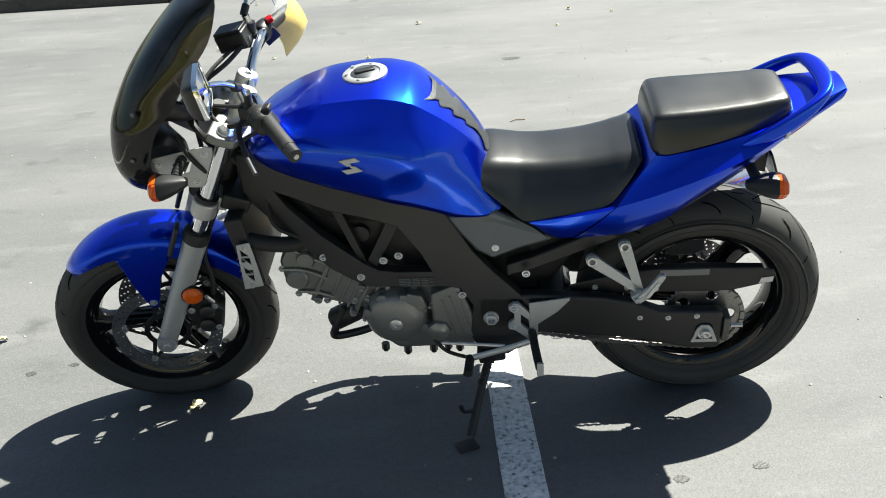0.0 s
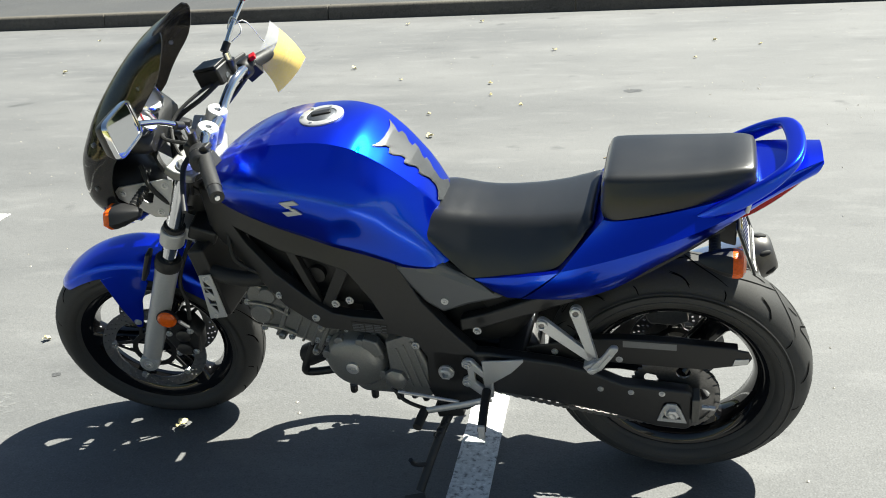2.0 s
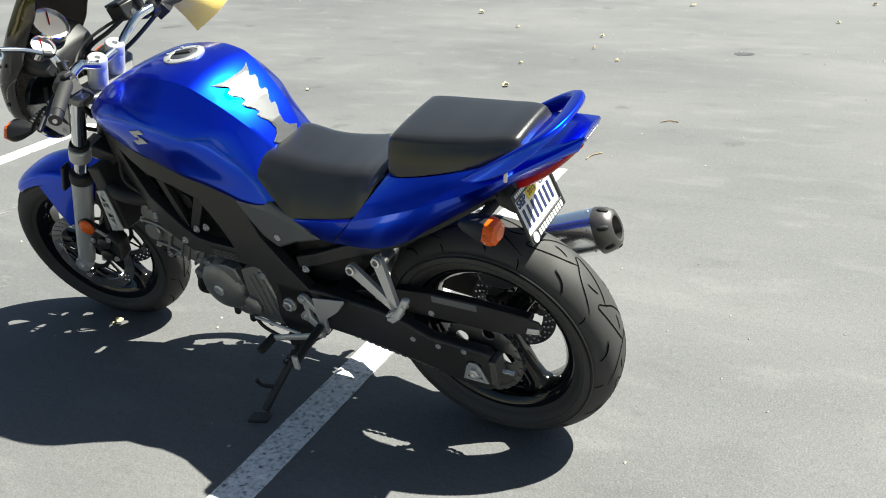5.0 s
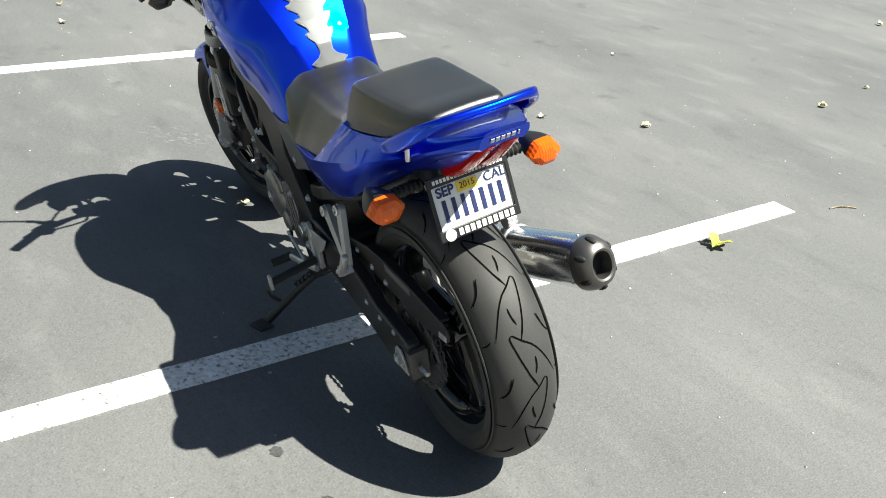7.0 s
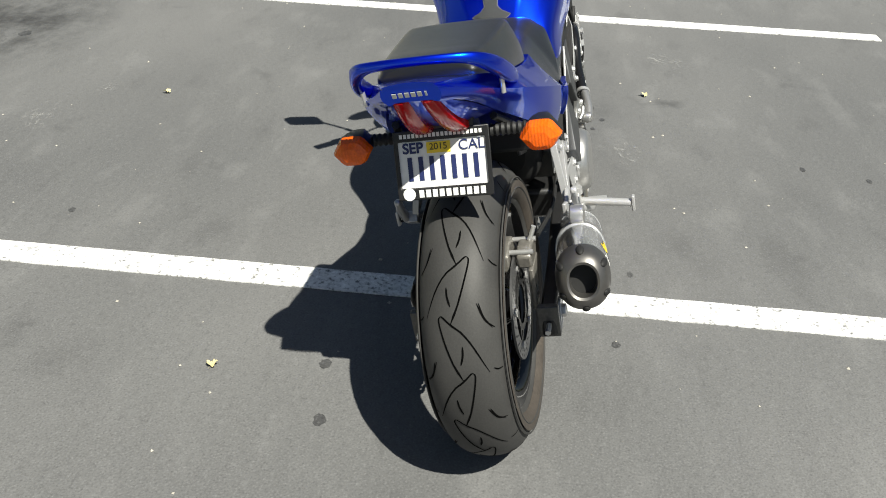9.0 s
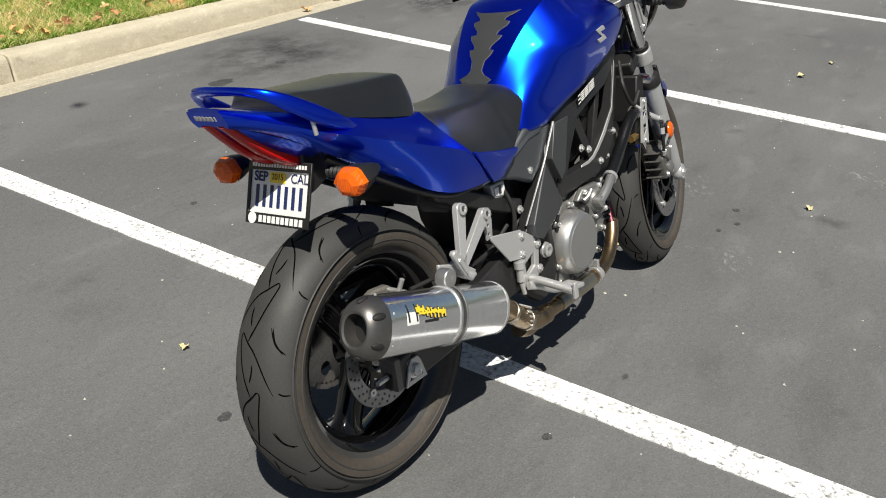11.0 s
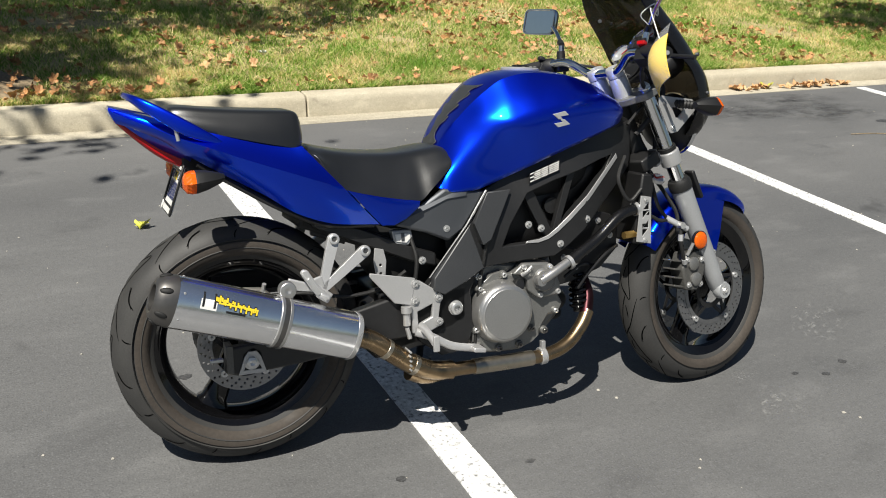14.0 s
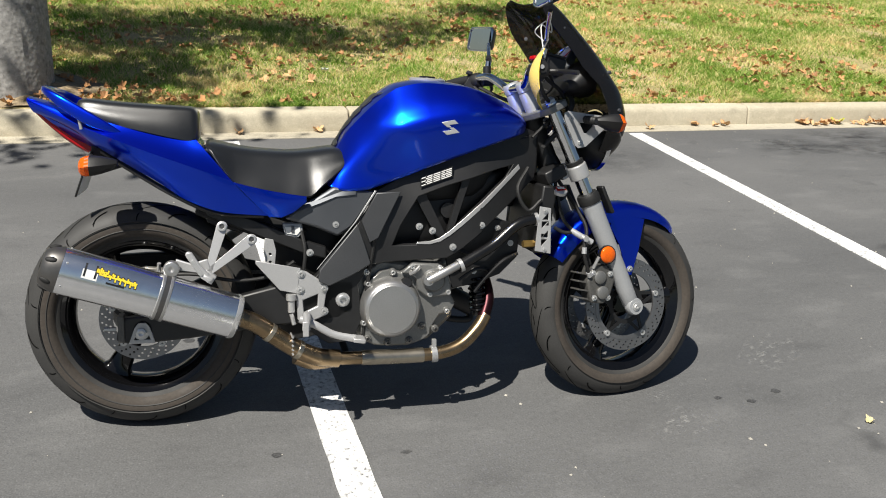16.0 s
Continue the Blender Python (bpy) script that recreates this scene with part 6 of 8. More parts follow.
# radiator
rad = part("radiator", block((-0.505, 0, 0.57), (0.045, 0.27, 0.2), (0, -8, 0)), M_BLACK, bike, "black radiator behind the front wheel", bevel=0.006)
for k in range(9):
    part("radiator_fin", block((-0.53, 0, 0.49 + 0.0195 * k), (0.004, 0.25, 0.003), (0, -8, 0)), M_GREY, rad)
for side in (-1, 1):
    z0, z1, x0, x1 = 0.472, 0.612, -0.517, -0.483
    tri_holes = []
    for k in range(4):
        b0 = z0 + 0.022 + k * 0.026
        if k % 2:
            tri_holes.append([(x0 + 0.007, b0), (x1 - 0.008, b0 + 0.001), (x0 + 0.007, b0 + 0.021)])
        else:
            tri_holes.append([(x1 - 0.007, b0 + 0.001), (x1 - 0.007, b0 + 0.022), (x0 + 0.008, b0 + 0.021)])
    guard = slab([[(x0 - 0.003, z0), (x1 + 0.012, z0 + 0.01), (x1, z1), (x0, z1 - 0.006)], *tri_holes], side * 0.146, side * 0.15)
    g_ob = part("radiator_guard", guard, M_SILVER, bike, "silver plate with triangular cut-outs", bevel=0.001)
    for w in (z0 + 0.012, z1 - 0.014):
        part("guard_bolt", bolt(((x0 + x1) / 2, side * 0.15, w), 0.005, side, 0.004), M_STEEL, g_ob)
part("radiator_cap", lathe([(0, 0), (0.02, 0), (0.021, 0.01), (0.016, 0.014), (0, 0.014)], 16, (-0.55, 0.128, 0.648), (0, 0.5, 1)), M_STEEL, bike, "radiator cap with a red label")
part("cap_label", block((-0.55, 0.134, 0.661), (0.03, 0.02, 0.002), (-26, 0, 10)), M_RED, bike, "red warning label")
part("cap_label", block((-0.55, 0.1355, 0.6635), (0.022, 0.009, 0.0015), (-26, 0, 10)), M_WHITE, bike)
part("hose_union", lathe([(0, -0.02), (0.011, -0.02), (0.011, 0.02), (0, 0.02)], 6, (-0.46, 0.13, 0.5), (1, 0.1, 0)), M_BRASS, bike, "brass hose union")
for pts in ([(-0.46, 0.1, 0.72), (-0.42, 0.13, 0.66), (-0.45, 0.14, 0.6), (-0.49, 0.14, 0.63)], [(-0.4, 0.1, 0.66), (-0.36, 0.12, 0.6), (-0.3, 0.12, 0.56)], [(-0.02, 0.152, 0.62), (-0.005, 0.158, 0.56), (0.005, 0.156, 0.5), (0.02, 0.15, 0.4), (0.03, 0.14, 0.25)], [(-0.44, -0.09, 0.7), (-0.42, -0.12, 0.64), (-0.36, -0.12, 0.6)], [(0.2, 0.12, 0.56), (0.19, 0.14, 0.5), (0.195, 0.14, 0.44)]):
    part("cable", tube(pts, 0.0055, 22, 8), M_RUBBER, bike, "thin black cable")

# -- exhaust --
header = part("exhaust_header", tube([(-0.338, 0.108, 0.288), (-0.31, 0.12, 0.25), (-0.255, 0.132, 0.205), (-0.18, 0.136, 0.185), (-0.06, 0.138, 0.184), (0.04, 0.14, 0.186), (0.13, 0.145, 0.19)], 0.019, 60, 20), M_BRONZE, bike, "heat-stained bronze exhaust header")
part("header_bend", tube([(-0.33, 0.01, 0.43), (-0.35, 0.04, 0.385), (-0.352, 0.082, 0.33), (-0.331, 0.111, 0.28)], 0.0185, 30, 18), M_BLUED, header, "purple heat-blued upper bend")
part("header_sleeve", tube([(-0.145, 0.1368, 0.1835), (-0.06, 0.138, 0.1835), (0.035, 0.14, 0.186)], 0.0215, 12, 20), M_PIPE, header, "pale heat-tinted steel sleeve")
part("header_clamp", join(tube([(-0.185, 0.1362, 0.186), (-0.168, 0.1362, 0.1845)], 0.0245, 2, 20, smooth=False), block((-0.176, 0.14, 0.215), (0.012, 0.014, 0.03))), M_STEEL, header, "steel pipe clamp", bevel=0.001)
link = part("link_pipe", tube([(0.1, 0.142, 0.188), (0.16, 0.148, 0.198), (0.22, 0.158, 0.228), (0.28, 0.168, 0.272), (0.33, 0.174, 0.31), (0.385, 0.18, 0.335)], 0.0255, 40, 20), M_BRONZE, bike, "bronze link pipe to the muffler")
for d, r in ((0.36, 0.0275), (0.62, 0.0272)):
    q = curve_points([(0.1, 0.142, 0.188), (0.16, 0.148, 0.198), (0.22, 0.158, 0.228), (0.28, 0.168, 0.272), (0.33, 0.174, 0.31), (0.385, 0.18, 0.335)], 101)
    i = int(d * 100)
    part("pipe_collar", rod(q[i], q[i + 4], r, 24), M_PIPE, link, "welded collar of the pipe", bevel=0.001)
part("collector", tube([(0.1, 0.12, 0.18), (0.17, 0.13, 0.178), (0.22, 0.14, 0.2)], 0.022, 14, 14), M_BRONZE, link)
part("pipe_spring", tube([(0.23 + 0.004 * math.sin(k * 2.1), 0.17 + 0.02 * math.cos(k * 2.1), 0.27 + 0.004 * k - 0.05) for k in range(14)], 0.003, 60, 6), M_STEEL, link)
CAN0, CAN1 = Vector((0.378, 0.182, 0.331)), Vector((0.805, 0.228, 0.482))
CAX = (CAN1 - CAN0).normalized()
CSIDE = Vector((-CAX.y, CAX.x, 0)).normalized()
CUP = CSIDE.cross(CAX) * (1 if CSIDE.cross(CAX).z > 0 else -1)


def oval(d, f, e=2.2, n=40, hw=0.05, hh=0.06):
    o = CAN0 + CAX * d
    return [o + CSIDE * hw * f * sup(2 * math.pi * k / n, e)[0] + CUP * hh * f * sup(2 * math.pi * k / n, e)[1] for k in range(n)]


clen = (CAN1 - CAN0).length
can = part("muffler", loft([oval(0, 0.94), oval(0.002, 0.985), oval(0.008, 1.0), oval(clen - 0.006, 1.0), oval(clen, 0.985)]), M_CAN, bike, "polished metal oval muffler", smooth=35)
part("muffler_end", loft([oval(clen, 1.005), oval(clen + 0.01, 0.985), oval(clen + 0.028, 0.9), oval(clen + 0.042, 0.74), oval(clen + 0.046, 0.58), oval(clen + 0.044, 0.5), oval(clen + 0.025, 0.48), oval(clen + 0.005, 0.46)]), M_CAPEND, can, "dark grey end cap")
part("muffler_bore", loft([oval(clen + 0.004, 0.44), oval(clen + 0.012, 0.475)]), M_HOLLOW, can)
for k in range(6):
    a = 2 * math.pi * (k + 0.5) / 6
    rad = (CSIDE * math.cos(a) + CUP * math.sin(a)).normalized()
    slot = bmesh.new()
    bmesh.ops.create_uvsphere(slot, u_segments=14, v_segments=8, radius=1)
    lean = (CAX - rad * 0.35).normalized()
    tang = lean.cross(rad).normalized()
    axes = Matrix((lean * 0.015, tang * 0.0075, tang.cross(lean) * 0.005)).transposed().to_4x4()
    part("cap_slot", slot, M_HOLLOW, can, move=Matrix.Translation(CAN0 + CAX * (clen + 0.026) + CSIDE * 0.05 * 0.9 * math.cos(a) + CUP * 0.06 * 0.9 * math.sin(a)) @ axes)
    o = CAN0 + CAX * (clen - 0.012) + CSIDE * 0.0505 * math.cos(a) + CUP * 0.0605 * math.sin(a)
    part("can_rivet", lathe([(0, 0), (0.0035, 0), (0.002, 0.002), (0, 0.002)], 10, o, o - CAN0 - CAX * (clen - 0.012)), M_STEEL, can)
part("front_cap", loft([oval(-0.012, 0.45), oval(-0.002, 0.96), oval(0.006, 1.012), oval(0.012, 1.012)]), M_STEEL, can)
strap = part("muffler_strap", loft([oval(0.185, 1.0), oval(0.185, 1.035), oval(0.215, 1.035), oval(0.215, 1.0)]), M_STEEL, bike, "steel strap round the muffler", bevel=0.002)
for f in (1.036,):
    for d in (0.19, 0.21):
        part("strap_edge", loft([oval(d - 0.003, f), oval(d - 0.003, f + 0.02), oval(d + 0.003, f + 0.02), oval(d + 0.003, f)]), M_ALU, strap)
part("strap_pad", loft([oval(0.194, 1.036), oval(0.194, 1.042), oval(0.206, 1.042), oval(0.206, 1.036)]), M_CAPEND, strap, "dark grey band in the strap")
eye = CAN0 + CAX * 0.2 + CUP * 0.078
part("strap_eye", join(lathe([(0, -0.014), (0.02, -0.014), (0.021, 0.0), (0.02, 0.014), (0.008, 0.016), (0, 0.012)], 24, eye), slab([[(eye.x - 0.014, eye.z), (eye.x + 0.014, eye.z), (eye.x + 0.012, eye.z - 0.03), (eye.x - 0.012, eye.z - 0.03)]], eye.y - 0.006, eye.y + 0.006)), M_ALU, strap, bevel=0.002)
part("hanger_tab", slab([[(0.53, 0.492), (0.53, 0.462), (0.47, 0.452), (0.44, 0.46), (0.45, 0.49), (0.49, 0.478)]], 0.168, 0.178), M_SILVER, bike, "silver muffler hanger", bevel=0.003)


def can_sticker(d0, d1, a0, a1, mat, parent, lift):
    rows = []
    for d in (d0, d1):
        rows.append([CAN0 + CAX * d + CSIDE * -0.0 + (CSIDE * 0.05 * math.cos(a) + CUP * 0.06 * math.sin(a)) * (1 + lift) for a in (a0 + (a1 - a0) * k / 8 for k in range(9))])
    bm = loft(rows, cap=False, wrap=False)
    bmesh.ops.solidify(bm, geom=bm.faces[:], thickness=0.0004)
    return part("sticker", bm, mat, parent, "small printed sticker")


out = 0.0 if CSIDE.y > 0 else math.pi
sg = 1 if CSIDE.y > 0 else -1
can_sticker(0.368, 0.405, out + sg * 0.08, out + sg * 0.8, M_WHITE, can, 0.022)
can_sticker(0.3, 0.345, out + sg * 0.08, out + sg * 0.16, M_BLACK, can, 0.03)
can_sticker(0.371, 0.376, out + sg * 0.16, out + sg * 0.74, M_BLACK, can, 0.03)
can_sticker(0.397, 0.402, out + sg * 0.16, out + sg * 0.74, M_BLACK, can, 0.03)
for k in range(24):
    mid = 0.3 + 0.009 * k + 0.05 * math.sin(k * 1.9) + 0.03 * math.sin(k * 4.1)
    d0, hi = 0.273 + 0.0042 * k, 0.07 + 0.07 * (k % 4 == 1) + 0.05 * (k > 17)
    lo = 0.05 + 0.06 * (k % 3 == 0)
    can_sticker(d0 - 0.0014, d0 + 0.005, out + sg * (mid - lo - 0.035), out + sg * (mid + hi + 0.035), M_BLACK, can, 0.03)
    can_sticker(d0, d0 + 0.0036, out + sg * (mid - lo), out + sg * (mid + hi), M_YELLOW, can, 0.042)
can_sticker(0.272, 0.366, out + sg * 0.36, out + sg * 0.42, M_YELLOW, can, 0.041)

# -- swing arm, chain --
arm = [(0.06, 0.425), (0.2, 0.425), (0.37, 0.41), (0.446, 0.39), (0.51, 0.362), (0.56, 0.36), (0.655, 0.356), (0.668, 0.345), (0.668, 0.245), (0.655, 0.236), (0.59, 0.238), (0.5, 0.262), (0.4, 0.283), (0.3, 0.295), (0.1, 0.312), (0.06, 0.335)]
arm_right = [(0.06, 0.415), (0.2, 0.42), (0.35, 0.385), (0.5, 0.345), (0.62, 0.335), (0.68, 0.33), (0.69, 0.27), (0.65, 0.258), (0.5, 0.268), (0.3, 0.29), (0.1, 0.305), (0.06, 0.33)]
for side in (-1, 1):
    sa = part("swing_arm", slab([arm if side < 0 else arm_right, ring((0.622, 0.3), 0.018, 16)], side * 0.118, side * 0.15), M_FRAME, bike, "black box-section swing arm", bevel=0.006)
    part("arm_plate", slab([[(0.59, 0.262), (0.603, 0.305), (0.612, 0.318), (0.632, 0.318), (0.642, 0.305), (0.658, 0.262)], [(0.602, 0.272), (0.612, 0.3), (0.633, 0.3), (0.645, 0.272)]], side * 0.15, side * 0.155), M_SILVER, sa, "silver axle adjuster plate", bevel=0.001)
    part("axle_nut", join(lathe([(0, 0), (0.02, 0), (0.02, 0.004), (0, 0.004)], 20, (0.625, side * 0.15, 0.292), (0, side, 0)), lathe([(0, 0.003), (0.014, 0.003), (0.014, 0.014), (0.008, 0.016), (0, 0.012)], 6, (0.625, side * 0.15, 0.292), (0, side, 0))), M_STEEL, sa, "axle nut")
    part("arm_end", slab([[(0.668, 0.266), (0.684, 0.266), (0.684, 0.338), (0.668, 0.338)]], side * 0.112, side * 0.156), M_CALIPER, sa, "black end plate", bevel=0.002)
    part("adjuster_bolt", rod((0.69, side * 0.135, 0.3), (0.72, side * 0.135, 0.3), 0.006, 6), M_STEEL, sa)
    for u, w in ((0.46, 0.345), (0.53, 0.342), (0.6, 0.345)):
        part("arm_bolt", bolt((u, side * 0.15, w), 0.0048, side, 0.004), M_STEEL, sa)
part("arm_bridge", block((0.24, 0, 0.37), (0.07, 0.26, 0.08), (0, 8, 0)), M_FRAME, bike, bevel=0.01)
hug = part("hugger", join(slab([[(0.28, 0.42), (0.4, 0.452), (0.508, 0.463), (0.62, 0.463), (0.739, 0.459), (0.783, 0.452), (0.792, 0.434), (0.783, 0.415), (0.683, 0.39), (0.496, 0.392), (0.3, 0.395)]], -0.104, -0.11), slab([[(0.4, 0.454), (0.5, 0.465), (0.62, 0.465), (0.76, 0.458), (0.76, 0.45), (0.62, 0.457), (0.5, 0.457), (0.4, 0.446)]], -0.086, -0.11)), M_BLACK, bike, "black rear chain guard", bevel=0.003)
part("guard_sticker", slab([[(0.508, 0.461), (0.628, 0.461), (0.628, 0.443), (0.508, 0.443)]], -0.11, -0.1108), M_PAD, hug, "silver sticker of fine print")
part("guard_tip", slab([[(0.755, 0.43), (0.785, 0.434), (0.784, 0.418), (0.75, 0.412)]], -0.11, -0.1125), M_STEEL, hug, "bright tip of the guard", bevel=0.001)
for u, w in ((0.5, 0.405), (0.43, 0.41), (0.35, 0.415)):
    part("guard_bolt", bolt((u, -0.11, w), 0.0055, -1, 0.005), M_STEEL, hug)


def chain():
    """Alternate links along both runs and round the sprockets."""
    c0, r0, c1, r1 = Vector((0.02, 0, 0.35)), 0.04, Vector((0.625, 0, 0.305)), 0.1
    pts = []
    n = 60
    for k in range(n):
        t = k / n
        pts.append(c0 + Vector((0, 0, r0)) + (c1 + Vector((0, 0, r1)) - c0 - Vector((0, 0, r0))) * t)
    for k in range(24):
        a = math.pi / 2 - math.pi * k / 24
        pts.append(c1 + Vector((math.cos(a), 0, math.sin(a))) * r1)
    for k in range(n):
        t = k / n
        sag = -0.012 * math.sin(math.pi * t)
        pts.append(c1 - Vector((0, 0, r1)) + (c0 - Vector((0, 0, r0)) - c1 + Vector((0, 0, r1))) * t + Vector((0, 0, sag)))
    bms = []
    for k in range(len(pts) - 1):
        a, c = pts[k], pts[k + 1]
        d = (c - a)
        ang = -math.degrees(math.atan2(d.z, d.x))
        for s in (-1, 1):
            off = 0.008 if k % 2 else 0.0055
            bms.append(block(((a.x + c.x) / 2, -0.101 + s * off, (a.z + c.z) / 2), (d.length * 1.25, 0.0018, 0.011), (0, ang, 0)))
    return join(*bms)


part("chain", chain(), M_CHAIN, bike, "oily drive chain", smooth=0)
M_CASTING = material("weathered_casting", (0.2, 0.19, 0.172), 0.42, 0.45, vary=0.25, bump=0.25, scale=160)
rcal = part("rear_caliper", slab([[(0.545, 0.425), (0.57, 0.447), (0.615, 0.452), (0.648, 0.44), (0.652, 0.405), (0.62, 0.39), (0.56, 0.392)]], 0.044, 0.064), M_CASTING, bike, "grey rear brake caliper over the disc", bevel=0.004)
part("caliper_outer", slab([[(0.55, 0.42), (0.575, 0.44), (0.61, 0.444), (0.635, 0.43), (0.63, 0.4), (0.565, 0.398)]], 0.077, 0.108), M_CASTING, rcal, bevel=0.005)
for u in (0.57, 0.625):
    part("caliper_pin", rod((u, 0.06, 0.437), (u, 0.112, 0.437), 0.0055, 12), M_STEEL, rcal, "steel slide pin")
part("bleed_nipple", rod((0.58, 0.1, 0.44), (0.576, 0.112, 0.47), 0.0055, 8), M_STEEL, rcal)
part("caliper_bracket", slab([[(0.605, 0.31), (0.648, 0.31), (0.64, 0.37), (0.645, 0.405), (0.56, 0.4), (0.595, 0.37)], [(0.61, 0.335), (0.636, 0.335), (0.628, 0.37), (0.612, 0.37)]], 0.1, 0.11), M_CASTING, rcal, "cast caliper bracket", bevel=0.003)
part("brake_line", tube([(0.56, 0.115, 0.44), (0.48, 0.13, 0.44), (0.38, 0.13, 0.42), (0.28, 0.13, 0.43), (0.22, 0.14, 0.47)], 0.005, 26, 8), M_RUBBER, bike)
shock = part("rear_shock", tube([(0.17, 0, 0.38), (0.2, 0, 0.6)], 0.018, 2, 16, smooth=False), M_STEEL, bike, "rear shock absorber")
part("shock_spring", tube([(0.175 + 0.018 * k / 40 + 0.036 * math.cos(k * 0.9), 0.036 * math.sin(k * 0.9), 0.42 + 0.15 * k / 40) for k in range(41)], 0.006, 160, 7), M_GREY, shock, "coil spring")

# -- footrests and stand --
for side in (-1, 1):
    def arm_plate(p, q, r0, r1):
        """A flat tapered arm with round ends between two points of the flank."""
        d = (Vector(q) - Vector(p)).normalized()
        n = Vector((-d.y, d.x))
        pts = [(p[0] + (n.x * math.cos(a) - d.x * math.sin(a)) * r0, p[1] + (n.y * math.cos(a) - d.y * math.sin(a)) * r0) for a in (math.pi * k / 8 for k in range(9))]
        pts += [(q[0] - (n.x * math.cos(a) - d.x * math.sin(a)) * r1, q[1] - (n.y * math.cos(a) - d.y * math.sin(a)) * r1) for a in (math.pi * k / 8 for k in range(9))]
        return slab([pts], side * 0.146, side * 0.16)
    lean = Matrix.Translation((0, side * 0.146, 0.57)) @ Matrix.Rotation(radians(side * 9), 4, "X") @ Matrix.Translation((0, -side * 0.146, -0.57))
    pb = part("pillion_bracket", join(arm_plate((0.41, 0.571), (0.448, 0.452), 0.0145, 0.0095), arm_plate((0.334, 0.535), (0.442, 0.455), 0.0145, 0.0095)), M_SILVER, bike, "silver pillion footrest bracket", bevel=0.003, move=lean)
    for u, w in ((0.41, 0.571), (0.334, 0.535)):
        boss = part("bracket_boss", lathe([(0.006, 0), (0.0125, 0), (0.0125, 0.007), (0.011, 0.008), (0.0075, 0.008), (0.006, 0.005)], 20, (u, side * 0.16, w), (0, side, 0), closed=True), M_STEEL, pb, move=lean)
        part("boss_bolt", lathe([(0, 0), (0.006, 0), (0.006, 0.0035), (0, 0.0035)], 6, (u, side * 0.161, w), (0, side, 0)), M_CAPEND, boss, move=lean)
    part("peg_hinge", join(block((0.447, side * 0.18, 0.443), (0.032, 0.026, 0.026), (0, -35, 0)), rod((0.437, side * 0.196, 0.438), (0.46, side * 0.196, 0.45), 0.006, 10)), M_SILVER, pb, "silver hinge of the peg", bevel=0.003)
    peg = part("pillion_peg", slab([[(0.436, 0.436), (0.448, 0.428), (0.468, 0.445), (0.49, 0.478), (0.506, 0.506), (0.5, 0.514), (0.488, 0.512), (0.468, 0.478), (0.448, 0.456)]], side * 0.186, side * 0.2), M_SILVER, pb, "folded pillion peg", bevel=0.004)
    part("peg_pad", slab([[(0.46, 0.452), (0.468, 0.448), (0.492, 0.488), (0.486, 0.494)]], side * 0.2, side * 0.203), M_STEEL, peg, bevel=0.001)
    if side > 0:
        cast = [[(0.222, 0.452), (0.19, 0.445), (0.138, 0.41), (0.13, 0.395), (0.136, 0.382), (0.142, 0.345), (0.13, 0.337), (0.135, 0.322), (0.185, 0.3), (0.215, 0.31), (0.218, 0.38)], [(0.2, 0.365), (0.158, 0.382), (0.16, 0.347), (0.198, 0.33)]]
        heel = [(0.325, 0.48), (0.325, 0.47), (0.262, 0.395), (0.215, 0.385), (0.205, 0.455)]
        heads = ((0.142, 0.397), (0.142, 0.333), (0.205, 0.44), (0.207, 0.395))
    else:
        cast = [[(0.158, 0.413), (0.145, 0.414), (0.133, 0.404), (0.133, 0.392), (0.146, 0.382), (0.146, 0.36), (0.131, 0.35), (0.131, 0.335), (0.15, 0.325), (0.182, 0.296), (0.205, 0.3), (0.206, 0.35), (0.19, 0.375)], [(0.182, 0.36), (0.163, 0.378), (0.163, 0.345), (0.185, 0.325)]]
        heel = [(0.183, 0.414), (0.284, 0.429), (0.284, 0.421), (0.255, 0.386), (0.196, 0.339), (0.187, 0.345)]
        heads = ((0.147, 0.4), (0.142, 0.344))
    fp = part("foot_plate", slab(cast, side * 0.152, side * 0.166), M_SILVER, bike, "cast silver footrest plate", bevel=0.003)
    part("heel_guard", slab([heel], side * 0.162, side * 0.167), M_SILVER, fp, "flat silver heel guard", bevel=0.002)
    for u, w in heads:
        part("plate_bolt", bolt((u, side * 0.167, w), 0.0075, side, 0.006), M_STEEL, fp)
    part("foot_peg", tube([(0.19, side * 0.17, 0.326), (0.196, side * 0.235, 0.322), (0.203, side * 0.295, 0.318)], 0.0105, 10, 12), M_RUBBER if side < 0 else M_SILVER, fp, "rider's footrest peg")
    part("peg_end", block((0.204, side * 0.3, 0.319), (0.016, 0.008, 0.04), (0, 0, 0)), M_SILVER, fp, bevel=0.002)
part("brake_pedal", tube([(0.21, 0.175, 0.315), (0.17, 0.185, 0.3), (0.12, 0.19, 0.272), (0.06, 0.195, 0.258)], 0.0105, 24, 12, flat=0.7), M_SILVER, bike, "silver rear brake pedal")
part("pedal_pad", block((0.052, 0.2, 0.258), (0.035, 0.05, 0.012), (0, -10, 0)), M_SILVER, bike, bevel=0.003)
mc_ = part("rear_master_cylinder", join(lathe([(0, 0), (0.0095, 0), (0.0095, 0.03), (0.014, 0.034), (0.014, 0.05), (0, 0.05)], 16, (0.232, 0.17, 0.335), (0, 0, 1)), rod((0.232, 0.17, 0.33), (0.225, 0.172, 0.3), 0.006, 8)), M_STEEL, bike, "rear brake master cylinder")
gl_ = part("gear_lever", tube([(0.2, -0.175, 0.305), (0.14, -0.185, 0.29), (0.06, -0.19, 0.268), (0.03, -0.195, 0.262)], 0.009, 20, 10, flat=0.7), M_SILVER, bike, "silver gear lever")
